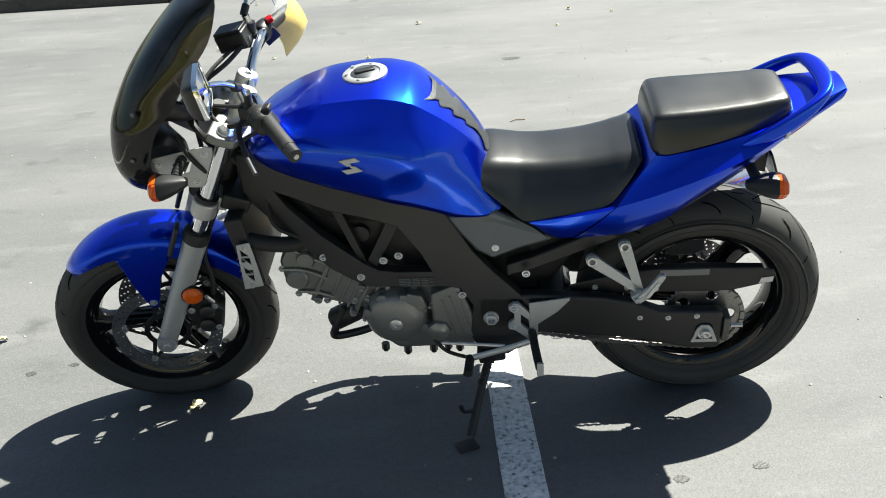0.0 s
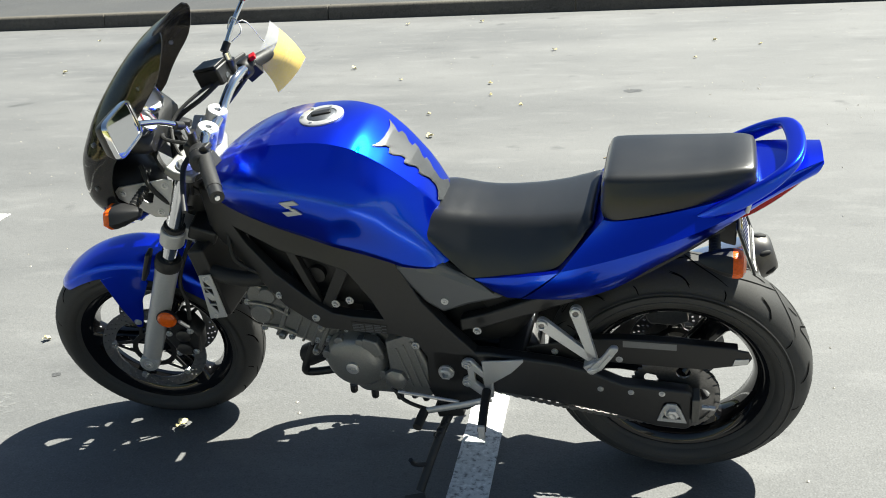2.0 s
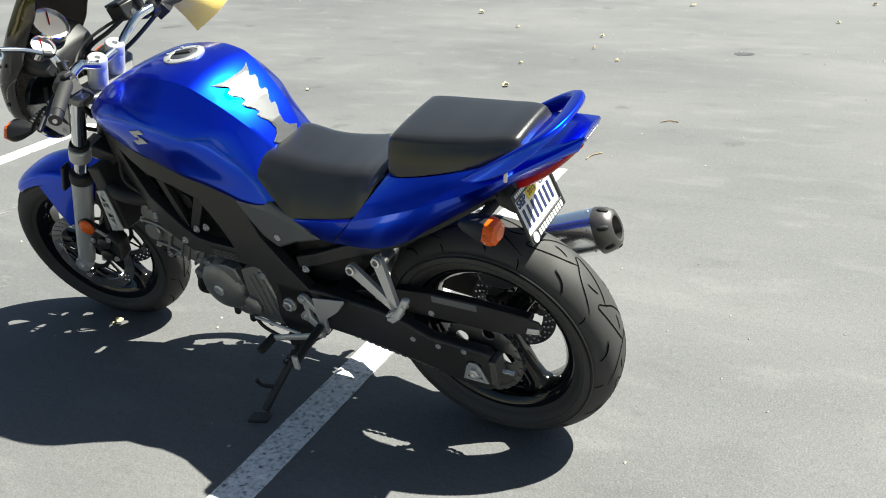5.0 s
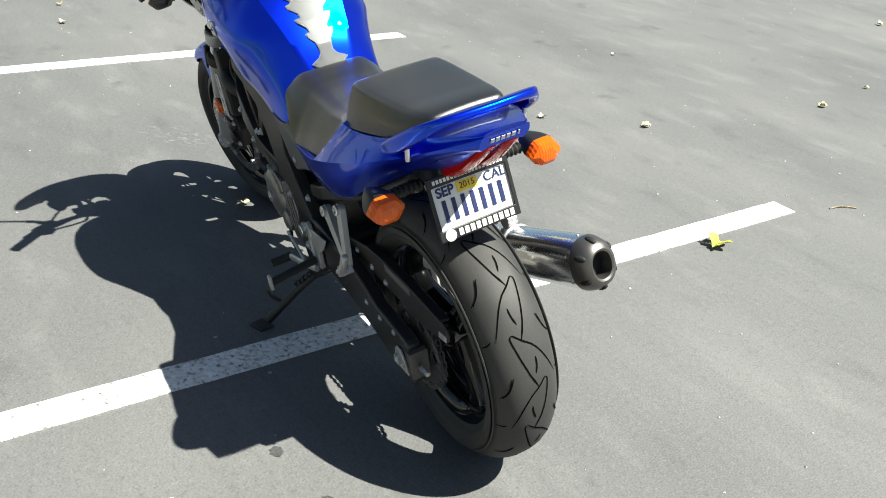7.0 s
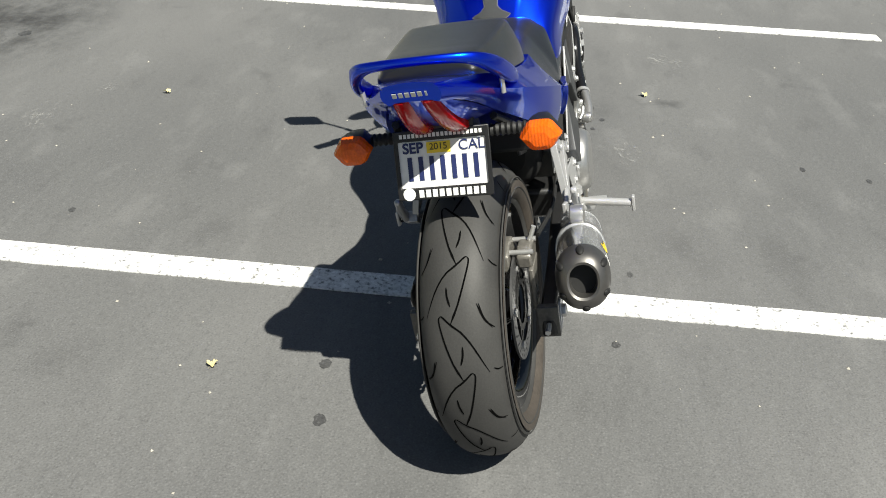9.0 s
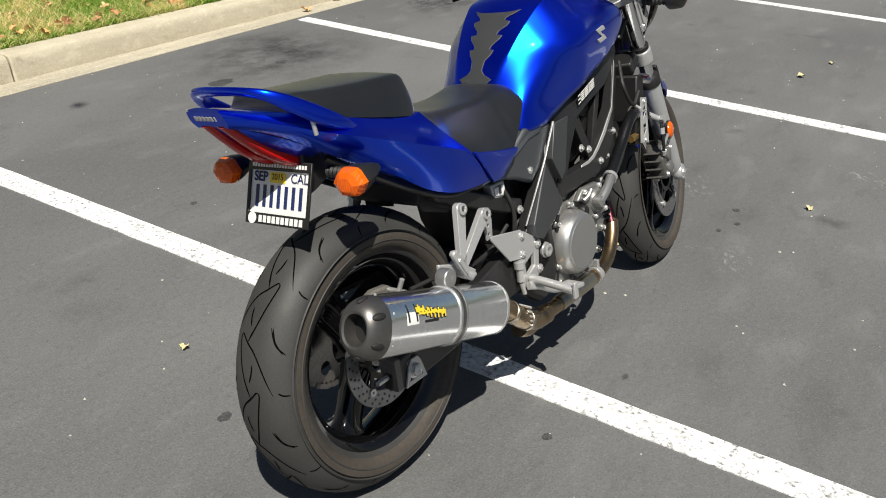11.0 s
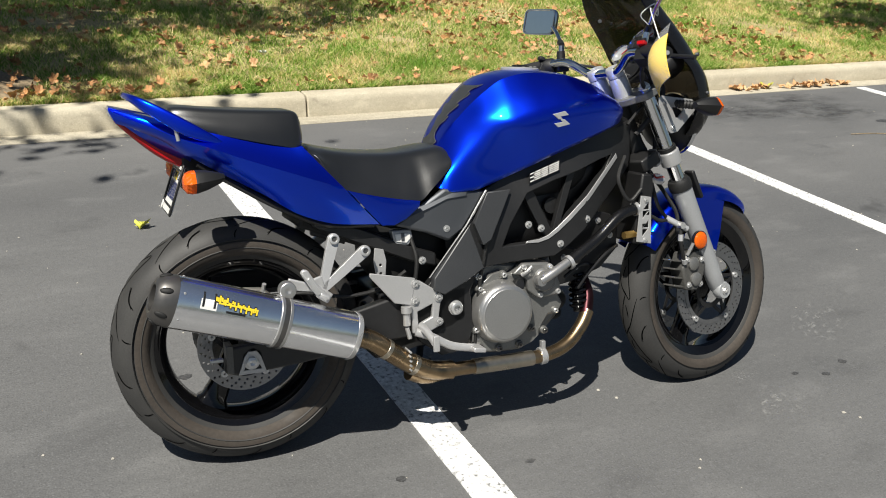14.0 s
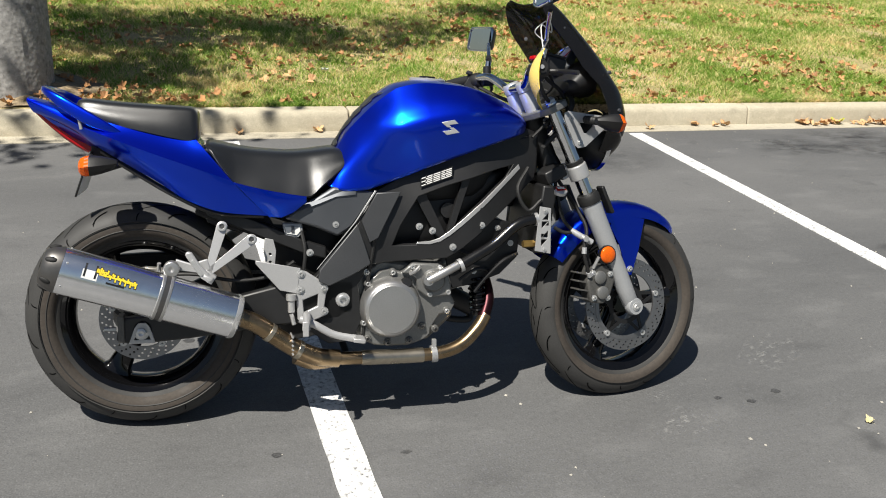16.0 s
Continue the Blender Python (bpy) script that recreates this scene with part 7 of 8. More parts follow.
part("lever_rubber", rod((0.032, -0.19, 0.262), (0.026, -0.245, 0.256), 0.012, 14), M_RUBBER, gl_)
part("shift_rod", rod((0.12, -0.18, 0.29), (-0.04, -0.165, 0.292), 0.0045, 8), M_STEEL, gl_)
part("clutch_line", tube([(-0.06, -0.15, 0.29), (-0.03, -0.16, 0.26), (0.02, -0.155, 0.232), (0.06, -0.15, 0.225)], 0.005, 16, 8), M_RUBBER, bike)
stand = part("side_stand", tube([(0.085, -0.125, 0.222), (0.06, -0.19, 0.175), (0.025, -0.295, 0.085)], 0.0115, 20, 12), M_FRAME, bike, "black steel side stand")
part("stand_foot", block((0.016, -0.313, 0.0708), (0.055, 0.045, 0.008), (-12.2, 0, 20)), M_FRAME, stand, "flat foot of the stand", bevel=0.003)
part("stand_tang", tube([(0.04, -0.245, 0.13), (0.012, -0.262, 0.142), (0.004, -0.27, 0.166)], 0.006, 10, 8), M_FRAME, stand)
part("stand_bracket", block((0.085, -0.13, 0.235), (0.07, 0.06, 0.04), (0, -10, 0)), M_FRAME, bike, bevel=0.005)
part("stand_spring", tube([(0.1 - 0.05 * k / 30 + 0.007 * math.cos(k * 1.3), -0.145 - 0.06 * k / 30, 0.24 - 0.06 * k / 30 + 0.007 * math.sin(k * 1.3)) for k in range(31)], 0.0022, 120, 5), M_BLACK, stand)
# added body, mostly hidden, that closes bright gaps in the bike's shadow
filler_rows = [(0.06, 0.4, 0.25), (0.1, 0.41, 0.236), (0.17, 0.4, 0.226), (0.23, 0.39, 0.216), (0.275, 0.38, 0.212), (0.298, 0.36, 0.24)]
part("shadow_filler", loft([[(u, v, w) for v, w in ((-0.05, lo + 0.02), (-0.035, lo), (0.035, lo), (0.05, lo + 0.02), (0.055, hi - 0.02), (0.04, hi), (-0.04, hi), (-0.055, hi - 0.02))] for u, hi, lo in filler_rows]), M_BLACK, bike, "black filler body ahead of the rear wheel, closing shadow gaps", bevel=0.004)

# ---- round the motorcycle ----
def on_ground(x, y):
    return bank(x, y) if y < CURB_Y - 0.15 else (0.125 if y < CURB_Y else 0.0)


# yellow permit sleeve tied to the right mirror's stem
TAG_L, TAG_T, TAG_B, TAG_R = (Vector(p) for p in ((-0.45, 0.242, 1.008), (-0.431, 0.341, 1.073), (-0.424, 0.302, 0.888), (-0.376, 0.408, 0.942)))


def tag_sheet(v0, v1, lift):
    """A band of the curled sheet between its upper edge (0) and lower edge (1), as a thin solid."""
    nrm = (TAG_T - TAG_L).cross(TAG_B - TAG_L).normalized()
    nrm = nrm if nrm.x > 0 else -nrm
    rings = []
    for j in range(13):
        v = v0 + (v1 - v0) * j / 12
        row = []
        for k in range(11):
            u = k / 10
            p = (1 - v) * ((1 - u) * TAG_L + u * TAG_T) + v * ((1 - u) * TAG_B + u * TAG_R)
            row.append(p + nrm * (lift + 0.006 + 0.026 * math.sin(math.pi * u) * (0.4 + 0.6 * math.sin(math.pi * v)) + 0.01 * math.sin(math.pi * v) - 0.008 * v * v))
        rings.append(row)
    bm = loft(rings, cap=False, wrap=False)
    bmesh.ops.solidify(bm, geom=bm.faces[:], thickness=0.0012)
    return bm


M_TAG = material("yellow_card", (0.85, 0.6, 0.075), 0.4, vary=0.08, scale=30)
sleeve = tagged(part("permit_sleeve", tag_sheet(0, 1, 0.0012), M_CLEAR), "clear vinyl sleeve with a yellow card, tied by string", "tag")
part("yellow_card", tag_sheet(0.2, 0.985, 0), M_TAG, sleeve, "curled yellow card")
sleeve.matrix_world = bike.matrix_world
knot = [STEER @ Vector(p) for p in ((-0.43, 0.2, 1.06), (-0.4, 0.205, 1.085), (-0.425, 0.235, 1.11), (-0.44, 0.225, 1.08), (-0.4, 0.24, 1.095))]
part("string", tube([*knot, TAG_L * 0.5 + TAG_T * 0.5 + Vector((0.012, 0, -0.006))], 0.0016, 24, 6), M_WHITE, sleeve, "white string")

# concrete post base in the verge
POST = (1.4, -1.47)
pz = bank(*POST) - 0.1
post = tagged(part("lamp_post_base", lathe([(0, 0), (0.3, 0), (0.3, 0.12), (0.288, 0.16), (0.285, 1.25), (0.27, 1.29), (0, 1.29)], 56, (*POST, pz), (0, 0, 1)), M_PILLAR, smooth=40), "pitted grey round concrete post base in the verge", "post")
mound = bmesh.new()
bmesh.ops.create_grid(mound, x_segments=40, y_segments=40, size=0.8, matrix=Matrix.Translation((*POST, 0)))
for v in mound.verts:
    d = math.hypot(v.co.x - POST[0] + 0.15, v.co.y - POST[1])
    v.co.z = on_ground(v.co.x, min(v.co.y, CURB_Y - 0.16)) - 0.03 + 0.1 * math.exp(-(d / 0.42) ** 2) + 0.012 * noise.noise((v.co.x * 9, v.co.y * 9, 0))
bmesh.ops.delete(mound, geom=[v for v in mound.verts if v.co.y > CURB_Y - 0.17], context="VERTS")
tagged(part("soil_mound", mound, M_DIRT), "bare dry soil heaped at the post's foot", "soil", kind="structure")


# grass
def grass_material():
    m = bpy.data.materials.new("grass_blades")
    m.use_nodes = True
    nt = m.node_tree
    nd, ln = nt.nodes, nt.links
    b = nd["Principled BSDF"]
    geo = nd.new("ShaderNodeNewGeometry")
    tc = nd.new("ShaderNodeTexCoord")
    no = nd.new("ShaderNodeTexNoise")
    no.inputs["Scale"].default_value = 2.2
    no.inputs["Detail"].default_value = 4
    ln.new(tc.outputs["Object"], no.inputs["Vector"])
    mixf = nd.new("ShaderNodeMath")
    mixf.operation = "MULTIPLY_ADD"
    mixf.inputs[1].default_value, mixf.inputs[2].default_value = 0.45, -0.22
    ln.new(geo.outputs["Random Per Island"], mixf.inputs[0])
    add = nd.new("ShaderNodeMath")
    ln.new(mixf.outputs[0], add.inputs[0])
    ln.new(no.outputs["Fac"], add.inputs[1])
    cr = nd.new("ShaderNodeValToRGB")
    cr.color_ramp.elements[0].position, cr.color_ramp.elements[0].color = 0.385, (0.16, 0.3, 0.03, 1)
    cr.color_ramp.elements[1].position, cr.color_ramp.elements[1].color = 0.715, (0.82, 0.66, 0.35, 1)
    for pos, col in ((0.49, (0.35, 0.48, 0.09, 1)), (0.595, (0.64, 0.58, 0.24, 1))):
        e = cr.color_ramp.elements.new(pos)
        e.color = col
    ln.new(add.outputs[0], cr.inputs[0])
    ln.new(cr.outputs[0], b.inputs["Base Color"])
    b.inputs["Roughness"].default_value = 0.55
    tl = nd.new("ShaderNodeBsdfTranslucent")
    ln.new(cr.outputs[0], tl.inputs[0])
    mx = nd.new("ShaderNodeMixShader")
    mx.inputs[0].default_value = 0.42
    ln.new(b.outputs[0], mx.inputs[1])
    ln.new(tl.outputs[0], mx.inputs[2])
    ln.new(mx.outputs[0], nd["Material Output"].inputs[0])
    return m


def grass(count, x0, x1, y0, y1):
    rng = np.random.default_rng(7)
    verts, faces = [], []
    made = 0
    while made < count:
        x = x1 - (x1 - x0) * rng.uniform() ** 1.3
        y = y1 - (y1 - y0) * rng.uniform() ** 1.7
        dens = 0.72 + 0.8 * noise.noise((x * 1.1, y * 1.1, 5.0)) + 0.5 * noise.noise((x * 4, y * 4, 1.0))
        if math.hypot(x - POST[0], y - POST[1]) < 0.52 + 0.22 * noise.noise((x * 3, y * 3, 9)):
            continue
        if rng.uniform() > dens:
            continue
        made += 1
        z = on_ground(x, y) - 0.004
        far = 1 + 0.12 * max(0, -1 - y) + 0.05 * max(0, -2 - x)
        h = rng.uniform(0.014, 0.046) * far ** 0.5 * (0.75 + 0.5 * min(1, max(0, dens)))
        a = rng.uniform(0, 2 * math.pi)
        lean = rng.uniform(0.3, 1.7) * h
        la = rng.uniform(0, 2 * math.pi)
        wd = rng.uniform(0.0016, 0.0036) * far
        dx, dy = math.cos(a) * wd, math.sin(a) * wd
        lx, ly = math.cos(la) * lean, math.sin(la) * lean
        i = len(verts)
        verts += [(x - dx, y - dy, z), (x + dx, y + dy, z), (x + dx * 0.8 + lx * 0.35, y + dy * 0.8 + ly * 0.35, z + h * 0.6), (x - dx * 0.8 + lx * 0.35, y - dy * 0.8 + ly * 0.35, z + h * 0.6), (x + lx, y + ly, z + h)]
        faces += [(i, i + 1, i + 2, i + 3), (i + 3, i + 2, i + 4)]
    me = bpy.data.meshes.new("grass")
    me.from_pydata(verts, [], faces)
    me.materials.append(grass_material())
    return new("grass", me)


tagged(grass(400000, -11.5, 2.6, -8.5, CURB_Y - 0.15), "patchy green and straw-dry grass on the verge", "grass", kind="stuff")


# fallen leaves
def leaf_mesh(seed, size):
    """A curled five-lobed leaf with a stalk."""
    rng = random.Random(seed)
    bm = bmesh.new()
    n = 20
    hub = bm.verts.new((0, 0, 0.1 * size))
    rim = []
    for k in range(n):
        a = 2 * math.pi * k / n
        lobe = 0.62 + 0.38 * abs(math.cos(2.5 * (a - math.pi / 2))) ** 0.8
        r = size * 0.5 * lobe * rng.uniform(0.85, 1.1) * (0.75 if math.sin(a) < -0.6 else 1)
        rim.append(bm.verts.new((r * math.cos(a), r * math.sin(a), size * (0.06 + 0.75 * abs(math.sin(a + seed)) * (r / size) + rng.uniform(-0.06, 0.1)))))
    for k in range(n):
        bm.faces.new((hub, rim[k], rim[(k + 1) % n]))
    s0 = [bm.verts.new(p) for p in ((-0.012 * size, 0, 0.09 * size), (0.012 * size, 0, 0.09 * size), (0.02 * size, -0.75 * size, 0.05 * size))]
    bm.faces.new(s0)
    me = bpy.data.meshes.new("fallen_leaf")
    bm.to_mesh(me)
    bm.free()
    return me


def leaf_material(name, c0, c1):
    m = bpy.data.materials.new(name)
    m.use_nodes = True
    nd, ln = m.node_tree.nodes, m.node_tree.links
    b = nd["Principled BSDF"]
    info = nd.new("ShaderNodeObjectInfo")
    tc = nd.new("ShaderNodeTexCoord")
    no = nd.new("ShaderNodeTexNoise")
    no.inputs["Scale"].default_value = 40
    ln.new(tc.outputs["Object"], no.inputs["Vector"])
    av = nd.new("ShaderNodeMath")
    av.operation = "MULTIPLY_ADD"
    av.inputs[1].default_value = 0.6
    ln.new(info.outputs["Random"], av.inputs[0])
    hf = nd.new("ShaderNodeMath")
    hf.operation = "MULTIPLY"
    hf.inputs[1].default_value = 0.5
    ln.new(no.outputs["Fac"], hf.inputs[0])
    ln.new(hf.outputs[0], av.inputs[2])
    mx = nd.new("ShaderNodeMix")
    mx.data_type = "RGBA"
    mx.inputs[6].default_value, mx.inputs[7].default_value = (*c0, 1), (*c1, 1)
    ln.new(av.outputs[0], mx.inputs[0])
    ln.new(mx.outputs[2], b.inputs["Base Color"])
    b.inputs["Roughness"].default_value = 0.65
    return m


M_LEAF = leaf_material("dry_orange_leaf", (0.36, 0.19, 0.085), (0.66, 0.42, 0.21))
M_PALE = leaf_material("pale_yellow_leaf", (0.5, 0.42, 0.2), (0.62, 0.56, 0.34))
M_FRESH = leaf_material("yellow_green_leaf", (0.4, 0.42, 0.05), (0.5, 0.48, 0.08))
KINDS = []
for mat_, label_, size_ in ((M_LEAF, "dry orange-brown fallen leaf on the verge", 0.088), (M_PALE, "small pale yellow fallen leaf on asphalt", 0.044), (M_FRESH, "yellow-green fallen leaf on asphalt", 0.088)):
    row = []
    for k in range(5):
        me = leaf_mesh(k + 1, size_)
        me.materials.append(mat_)
        row.append(me)
    KINDS.append((row, label_))


def drop_leaf(kind, x, y, rng, scale=1.0):
    meshes, label_ = KINDS[kind]
    ob = new("fallen_leaf", meshes[rng.randrange(5)])
    tip = 12 if y > CURB_Y - 0.15 else 38
    ob.matrix_world = pose(x, y, on_ground(x, y) + (0.004 if y > CURB_Y - 0.15 else 0.02), rng.uniform(-tip, tip), rng.uniform(-tip, tip), rng.uniform(0, 360)) @ Matrix.Scale(scale, 4)
    tagged(ob, label_, "leaf", "fallen leaves")


rng = random.Random(11)
for cx, cy, n, r in ((-0.35, -1.7, 14, 0.28), (-0.95, -2.2, 14, 0.5), (-2.1, -1.9, 10, 0.5), (-3.1, -1.75, 14, 0.35), (-3.6, -2.6, 22, 0.7), (-2.7, -3.0, 20, 0.8), (-1.6, -3.4, 22, 0.9), (-0.2, -3.0, 16, 0.7), (0.5, -2.6, 10, 0.4), (-4.4, -1.6, 14, 0.5), (-4.9, -2.6, 14, 0.7), (-0.6, -4.3, 14, 0.9), (-3.4, -4.2, 16, 1.0), (0.9, -3.3, 10, 0.6), (-1.3, -1.45, 6, 0.4), (1.6, -3.6, 8, 0.6)):
    for k in range(n):
        a, d = rng.uniform(0, 2 * math.pi), r * math.sqrt(rng.random())
        x, y = cx + d * math.cos(a), min(cy + d * math.sin(a) * 0.8, CURB_Y - 0.25)
        drop_leaf(0, x, y, rng, rng.uniform(0.4, 0.9))
for x, y in ((-3.18, -0.84), (-3.33, -0.81), (-3.42, -0.82), (-2.76, -0.77), (-0.44, -0.85), (0.3, -0.84), (0.05, -0.83)):
    drop_leaf(0, x, y, rng, rng.uniform(0.7, 1.0))
for k in range(34):
    drop_leaf(0, rng.uniform(-5.3, -4.1), rng.uniform(-0.86, -0.76), rng, rng.uniform(0.6, 1.1))
drop_leaf(2, -4.42, -0.82, rng, 1.2)
for x, y in ((-5.39, 9.91), (-4.57, 9.45), (-4.63, 7.96), (-1.76, 7.8), (-1.23, 7.28), (-1.01, 10.47), (-0.08, 8.49), (-0.17, 6.33), (-0.48, 7.07), (-0.42, 6.66), (1.34, 8.78), (1.7, 8.52), (1.11, 7.95), (-1.85, 10.42), (-3.8, 2.41), (-3.38, 2.32), (-1.81, 5.09), (-0.79, 4.33), (-0.77, 6.1), (-0.65, 5.51), (-1.08, 3.93), (-1.15, 0.82), (-1.51, 2.78), (-0.76, 2.29)):
    drop_leaf(1, x, y, rng, rng.uniform(0.7, 1.3))
drop_leaf(1, 0.54, 1.57, rng, 0.7)
drop_leaf(2, 0.59, 0.65, rng, 0.85)
drop_leaf(2, 0.23, 3.64, rng, 1.2)


# crumbs of leaf litter in the grass, too many to count
def leaf_litter(count):
    r = random.Random(23)
    shapes = [[tuple(v.co) for v in leaf_mesh(k + 1, 0.08).vertices] for k in range(4)]
    polys = [[tuple(p.vertices) for p in leaf_mesh(k + 1, 0.08).polygons] for k in range(4)]
    verts, faces = [], []
    while count:
        x, y = r.uniform(-9, 1.6), CURB_Y - 0.2 - 6.5 * r.random() ** 1.5
        if r.random() > 0.35 + 1.2 * noise.noise((x * 0.9, y * 0.9, 31.0)):
            continue
        count -= 1
        k = r.randrange(4)
        m = pose(x, y, on_ground(x, y) + r.uniform(0.01, 0.045), r.uniform(-40, 40), r.uniform(-40, 40), r.uniform(0, 360)) @ Matrix.Scale(r.uniform(0.35, 1.0), 4)
        i = len(verts)
        verts += [m @ Vector(p) for p in shapes[k]]
        faces += [tuple(i + q for q in f) for f in polys[k]]
    me = bpy.data.meshes.new("leaf_litter")
    me.from_pydata(verts, [], faces)
    me.materials.append(M_LITTER)
    return new("leaf_litter", me)


M_LITTER = material("litter_leaf", (0.44, 0.23, 0.095), 0.7, vary=0.65, scale=6, blotch=2.5)
tagged(leaf_litter(2000), "dry orange leaf litter strewn in the grass", "leaf litter", kind="stuff")


# specks of grit and small stones, too many to count
def grit(count):
    r = np.random.default_rng(3)
    verts, faces = [], []
    for k in range(count):
        x, y = r.uniform(-6, 3), r.uniform(-0.68, 10.8)
        s = r.uniform(0.0015, 0.0055) * (1 + 0.08 * max(0, y - 4))
        i = len(verts)
        a = r.uniform(0, 6.28)
        for t in range(4):
            f = s * r.uniform(0.7, 1.5)
            verts.append((x + f * math.cos(a + 1.57 * t), y + f * math.sin(a + 1.57 * t), 0.001))
        verts.append((x, y, 0.001 + s * 0.9))
        faces += [(i + t, i + (t + 1) % 4, i + 4) for t in range(4)]
    me = bpy.data.meshes.new("grit")
    me.from_pydata(verts, [], faces)
    me.materials.append(M_GRIT)
    return new("grit", me)


M_GRIT = material("pale_grit", (0.36, 0.34, 0.3), 0.8, vary=0.3)
tagged(grit(900), "pale grit and leaf crumbs strewn on asphalt", "grit", kind="stuff")


def stain(x, y, r, seed):
    rg = random.Random(seed)
    bm = bmesh.new()
    stretch = rg.uniform(0.5, 0.9)
    bm.faces.new([bm.verts.new((x + r * rg.uniform(0.75, 1.2) * math.cos(a), y + r * stretch * rg.uniform(0.75, 1.2) * math.sin(a), 0.0012)) for a in (2 * math.pi * k / 16 for k in range(16))])
    return bm


for k, (x, y, r) in enumerate(((0.3, 2.56, 0.017), (-0.05, 2.62, 0.019), (-1.33, 2.55, 0.02), (-1.21, 2.59, 0.02), (-1.11, 2.55, 0.018), (0.69, 1.87, 0.025), (0.49, 1.84, 0.024), (-0.82, 3.52, 0.022), (-0.88, 3.3, 0.022), (-0.15, 0.89, 0.02), (0.59, 6.74, 0.09), (-1.27, -0.08, 0.09), (-1.75, -0.1, 0.05), (-4.5, 0.2, 0.07), (-4.8, 0.35, 0.05))):
    tagged(part("oil_stain", stain(x, y, r * 0.8, k), M_OIL, smooth=0), "small dark oil spot on asphalt", "stain", "oil spots", "structure")


def soft_stain_material(name, color, lo, hi, scale):
    """A mark in the asphalt: noise with a rim that fades away."""
    m = bpy.data.materials.new(name)
    m.use_nodes = True
    nd, ln = m.node_tree.nodes, m.node_tree.links
    b = nd["Principled BSDF"]
    b.inputs["Base Color"].default_value = (*color, 1)
    b.inputs["Roughness"].default_value = 0.7
    tc = nd.new("ShaderNodeTexCoord")
    ln_len = nd.new("ShaderNodeVectorMath")
    ln_len.operation = "LENGTH"
    ln.new(tc.outputs["Object"], ln_len.inputs[0])
    fade = nd.new("ShaderNodeMapRange")
    fade.inputs["From Min"].default_value, fade.inputs["From Max"].default_value = 1.0, 0.15
    ln.new(ln_len.outputs["Value"], fade.inputs["Value"])
    info = nd.new("ShaderNodeObjectInfo")
    no = nd.new("ShaderNodeTexNoise")
    no.noise_dimensions = "4D"
    no.inputs["Scale"].default_value = scale
    no.inputs["Detail"].default_value = 6
    no.inputs["Roughness"].default_value = 0.7
    ln.new(tc.outputs["Object"], no.inputs["Vector"])
    seed = nd.new("ShaderNodeMath")
    seed.operation = "MULTIPLY"
    seed.inputs[1].default_value = 40
    ln.new(info.outputs["Random"], seed.inputs[0])
    ln.new(seed.outputs[0], no.inputs["W"])
    rg = nd.new("ShaderNodeMapRange")
    rg.inputs["From Min"].default_value, rg.inputs["From Max"].default_value = lo, hi
    rg.inputs["To Max"].default_value = 0.75
    ln.new(no.outputs["Fac"], rg.inputs["Value"])
    mu = nd.new("ShaderNodeMath")
    mu.operation = "MULTIPLY"
    ln.new(fade.outputs[0], mu.inputs[0])
    ln.new(rg.outputs[0], mu.inputs[1])
    tr_ = nd.new("ShaderNodeBsdfTransparent")
    mx = nd.new("ShaderNodeMixShader")
    ln.new(mu.outputs[0], mx.inputs[0])
    ln.new(tr_.outputs[0], mx.inputs[1])
    ln.new(b.outputs[0], mx.inputs[2])
    ln.new(mx.outputs[0], nd["Material Output"].inputs[0])
    return m


M_SOAK = soft_stain_material("soaked_stain", (0.03, 0.03, 0.031), 0.42, 0.68, 2.2)
M_SCUFF = soft_stain_material("pale_scuff", (0.34, 0.34, 0.33), 0.52, 0.66, 5.0)


def soft_mark(name, mat, x, y, sx, sy, turn, label, group):
    bm = bmesh.new()
    bm.faces.new([bm.verts.new((math.cos(2 * math.pi * k / 24), math.sin(2 * math.pi * k / 24), 0)) for k in range(24)])
    ob = part(name, bm, mat, smooth=0)
    ob.matrix_world = pose(x, y, 0.0018, 0, 0, turn) @ Matrix.Diagonal((sx, sy, 1, 1))
    tagged(ob, label, "stain", group, "structure")


for x, y, sx, sy in ((-1.85, -0.22, 0.7, 0.5), (-4.22, -0.45, 0.6, 0.28), (-4.3, -0.1, 0.55, 0.25), (-3.65, -0.2, 0.45, 0.2), (-3.55, -0.36, 0.3, 0.12)):
    soft_mark("soaked_stain", M_SOAK, x, y, sx, sy, 0, "old dark stain soaked into asphalt", "soaked stains")
for x, y, sx, sy, a in ((-0.91, 2.66, 0.14, 0.1, 20), (-0.93, 2.5, 0.06, 0.04, 0), (-1.5, 2.3, 0.24, 0.12, 30), (-0.83, 0.44, 0.2, 0.08, 10), (-1.16, 0.56, 0.09, 0.05, 0), (-2.0, 2.9, 0.2, 0.1, 50)):
    soft_mark("pale_scuff", M_SCUFF, x, y, sx, sy, a, "pale scraped mark on asphalt", "pale scuffs")

# crumpled scrap of paper in the grass
scrap = bmesh.new()
bmesh.ops.create_grid(scrap, x_segments=8, y_segments=6, size=1)
for v in scrap.verts:
    v.co = Vector((v.co.x * 0.03, v.co.y * 0.022, 0.012 + 0.02 * noise.noise((v.co.x * 2.3, v.co.y * 2.3, 7))))
bmesh.ops.solidify(scrap, geom=scrap.faces[:], thickness=0.001)
scrap_ob = part("paper_scrap", scrap, M_WHITE)
scrap_ob.matrix_world = pose(-0.69, -1.94, on_ground(-0.69, -1.94) + 0.02, 12, -14, 35)
tagged(scrap_ob, "small crumpled white paper scrap in the grass", "paper scrap")

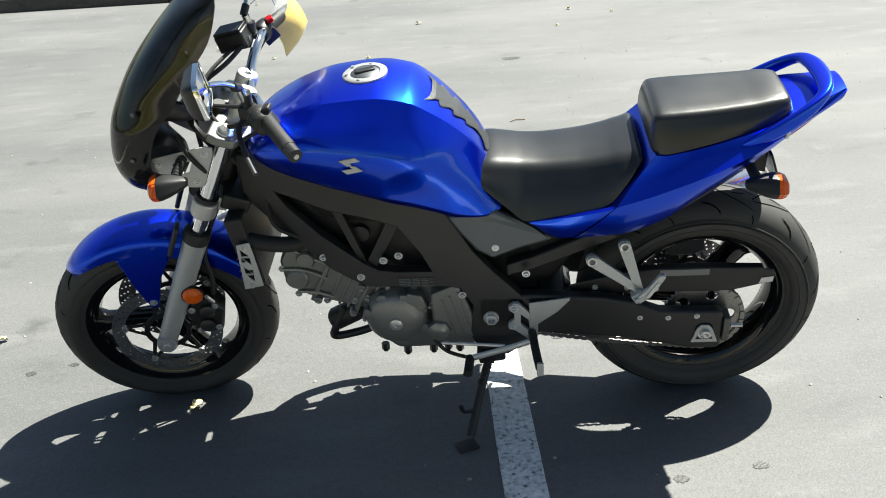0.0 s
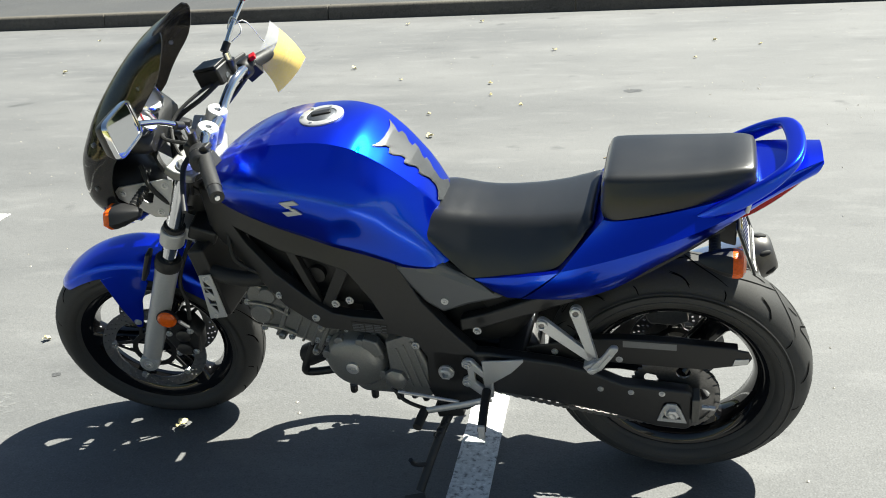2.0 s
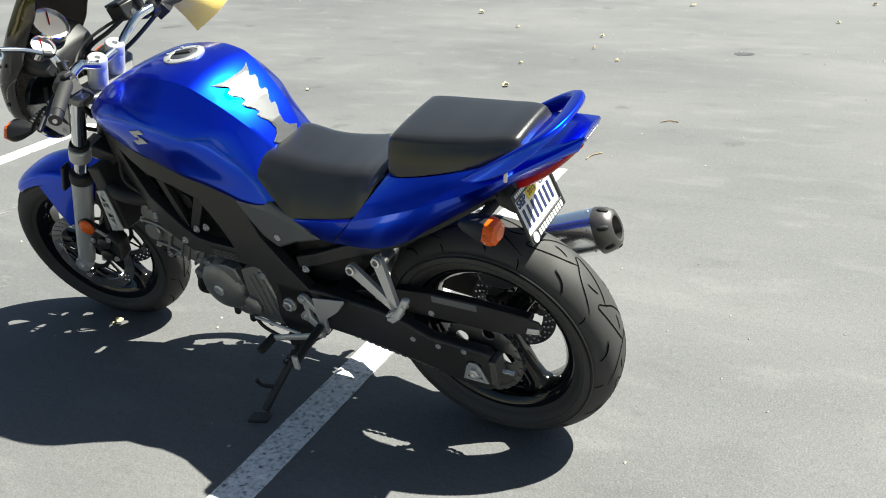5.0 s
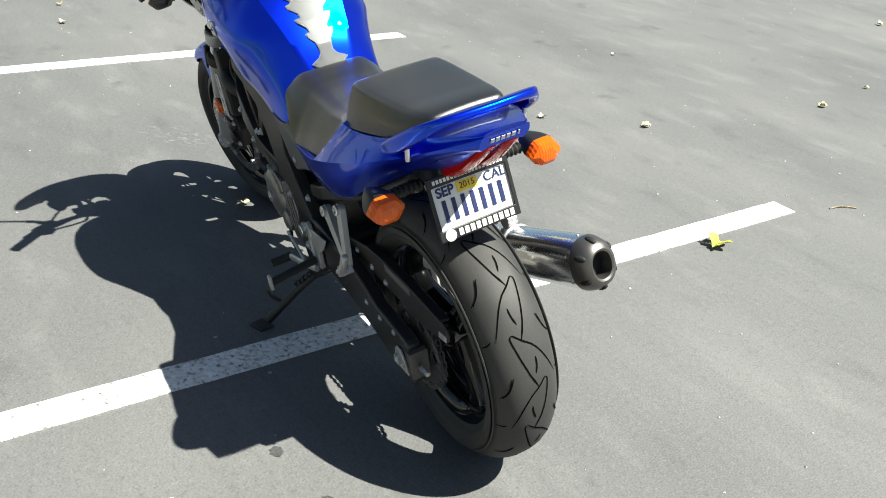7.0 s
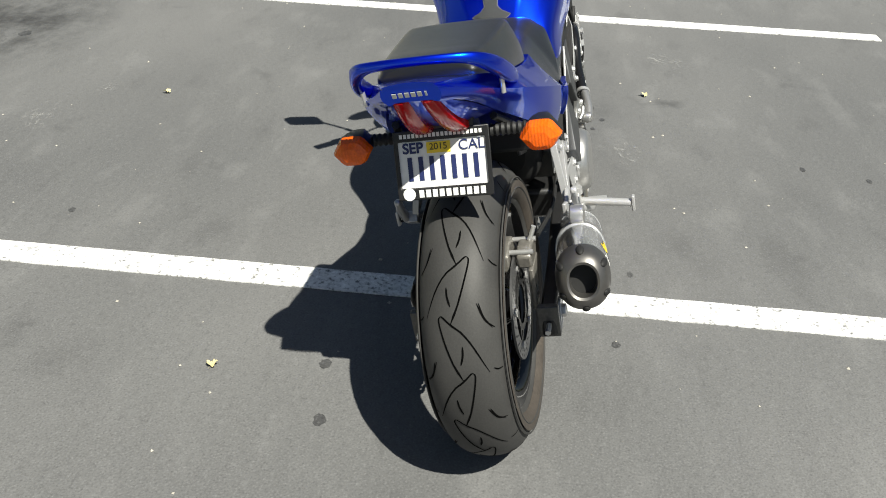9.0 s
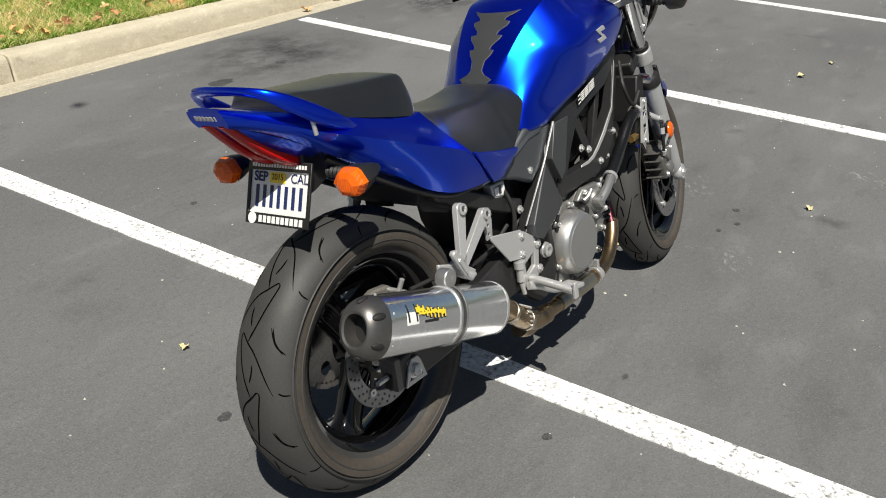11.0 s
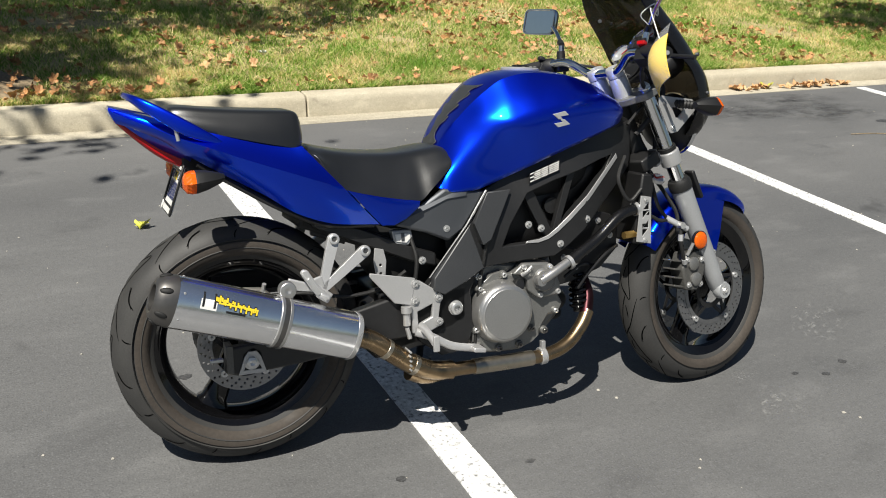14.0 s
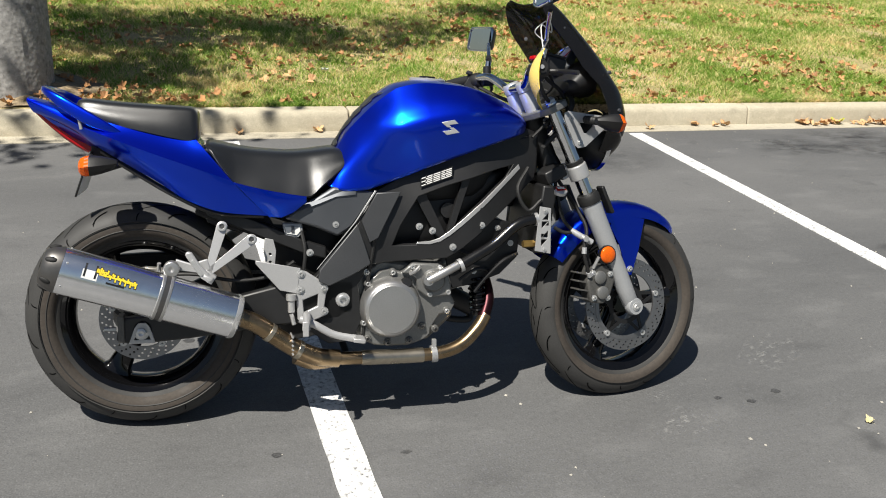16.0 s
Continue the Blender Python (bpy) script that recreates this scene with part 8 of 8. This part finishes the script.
# twigs on the asphalt
for x, y, a, l in ((0.45, 5.05, 20, 0.09), (0.23, 4.4, 70, 0.12), (-4.1, 0.45, 165, 0.35)):
    tw = part("twig", tube([(-l / 2, 0, 0.003), (0, 0.01, 0.006), (l / 2, -0.005, 0.003)], 0.003, 8, 6), M_DIRT)
    tw.matrix_world = pose(x, y, 0, 0, 0, a)
    tagged(tw, "thin dry brown twig on asphalt", "twig", "twigs")


# tree in the verge whose shade dapples kerb and grass
def tree(x, y, clusters, seed):
    r = random.Random(seed)
    z0 = on_ground(x, y) - 0.05
    root = new("tree")
    root.location = (x, y, z0)
    tagged(root, "leafy street tree in the grass verge", "tree")
    part("trunk", tube([(0, 0, 0), (0.05, 0.03, 1.2), (-0.05, 0.1, 2.4), (0.0, 0.2, 3.4)], 0.17, 24, 14, r_end=0.1), M_BARK, root, "grey-brown trunk")
    tips = []
    for cx, cy, spread, n in clusters:
        for k in range(n):
            h = r.uniform(4.4, 5.6)
            tip = Vector((cx - x + 0.52 * (h - 5) + r.gauss(0, spread * 0.6), cy - y + 0.41 * (h - 5) + r.gauss(0, spread * 0.6), h))
            if k % 2 == 0:
                part("limb", tube([(0, 0.15, r.uniform(2.4, 3.3)), tip * 0.5 + Vector((0, 0, 1.2)), tip], 0.05, 14, 8, r_end=0.012), M_BARK, root)
            tips.append(tip)
    verts, faces = [], []
    for c in tips:
        for _ in range(110):
            p = c + Vector((r.gauss(0, 0.3), r.gauss(0, 0.3), r.gauss(0, 0.22)))
            q = Euler((r.uniform(-0.9, 0.9), r.uniform(-0.9, 0.9), r.uniform(0, 6.28))).to_matrix()
            s = r.uniform(0.04, 0.075)
            i = len(verts)
            verts += [p + q @ Vector(t) * s for t in ((-1, 0, 0), (0, -0.7, 0.1), (1, 0, 0), (0, 0.7, 0.1))]
            faces.append((i, i + 1, i + 2, i + 3))
    me = bpy.data.meshes.new("crown")
    me.from_pydata(verts, [], faces)
    me.materials.append(M_FOLIAGE)
    ob = new("crown", me)
    ob.parent = root
    return root


M_BARK = material("bark", (0.16, 0.13, 0.1), 0.9, vary=0.35, bump=0.8, scale=30)
M_FOLIAGE = material("foliage", (0.06, 0.1, 0.025), 0.55, vary=0.35, scale=20)
tree(4.0, -1.9, ((3.65, 1.2, 0.1, 1), (2.72, 0.9, 0.05, 1), (2.88, -0.1, 0.16, 5), (3.0, -1.0, 0.22, 6), (2.75, -1.6, 0.28, 5), (3.3, -2.3, 0.4, 5), (2.3, -2.5, 0.4, 5), (1.7, -1.85, 0.3, 6), (1.8, -1.05, 0.1, 2), (1.25, -1.4, 0.12, 2), (0.55, -1.95, 0.25, 4), (-0.7, -2.9, 0.4, 5)), 5)
tree(-10.4, -2.6, ((-5.0, -0.5, 0.35, 6), (-5.6, -0.1, 0.45, 7), (-6.4, 0.3, 0.5, 8), (-7.2, -0.6, 0.6, 8), (-6.0, -1.3, 0.5, 7), (-8.4, -1.2, 0.7, 8), (-9.6, -2.0, 0.8, 8)), 9)
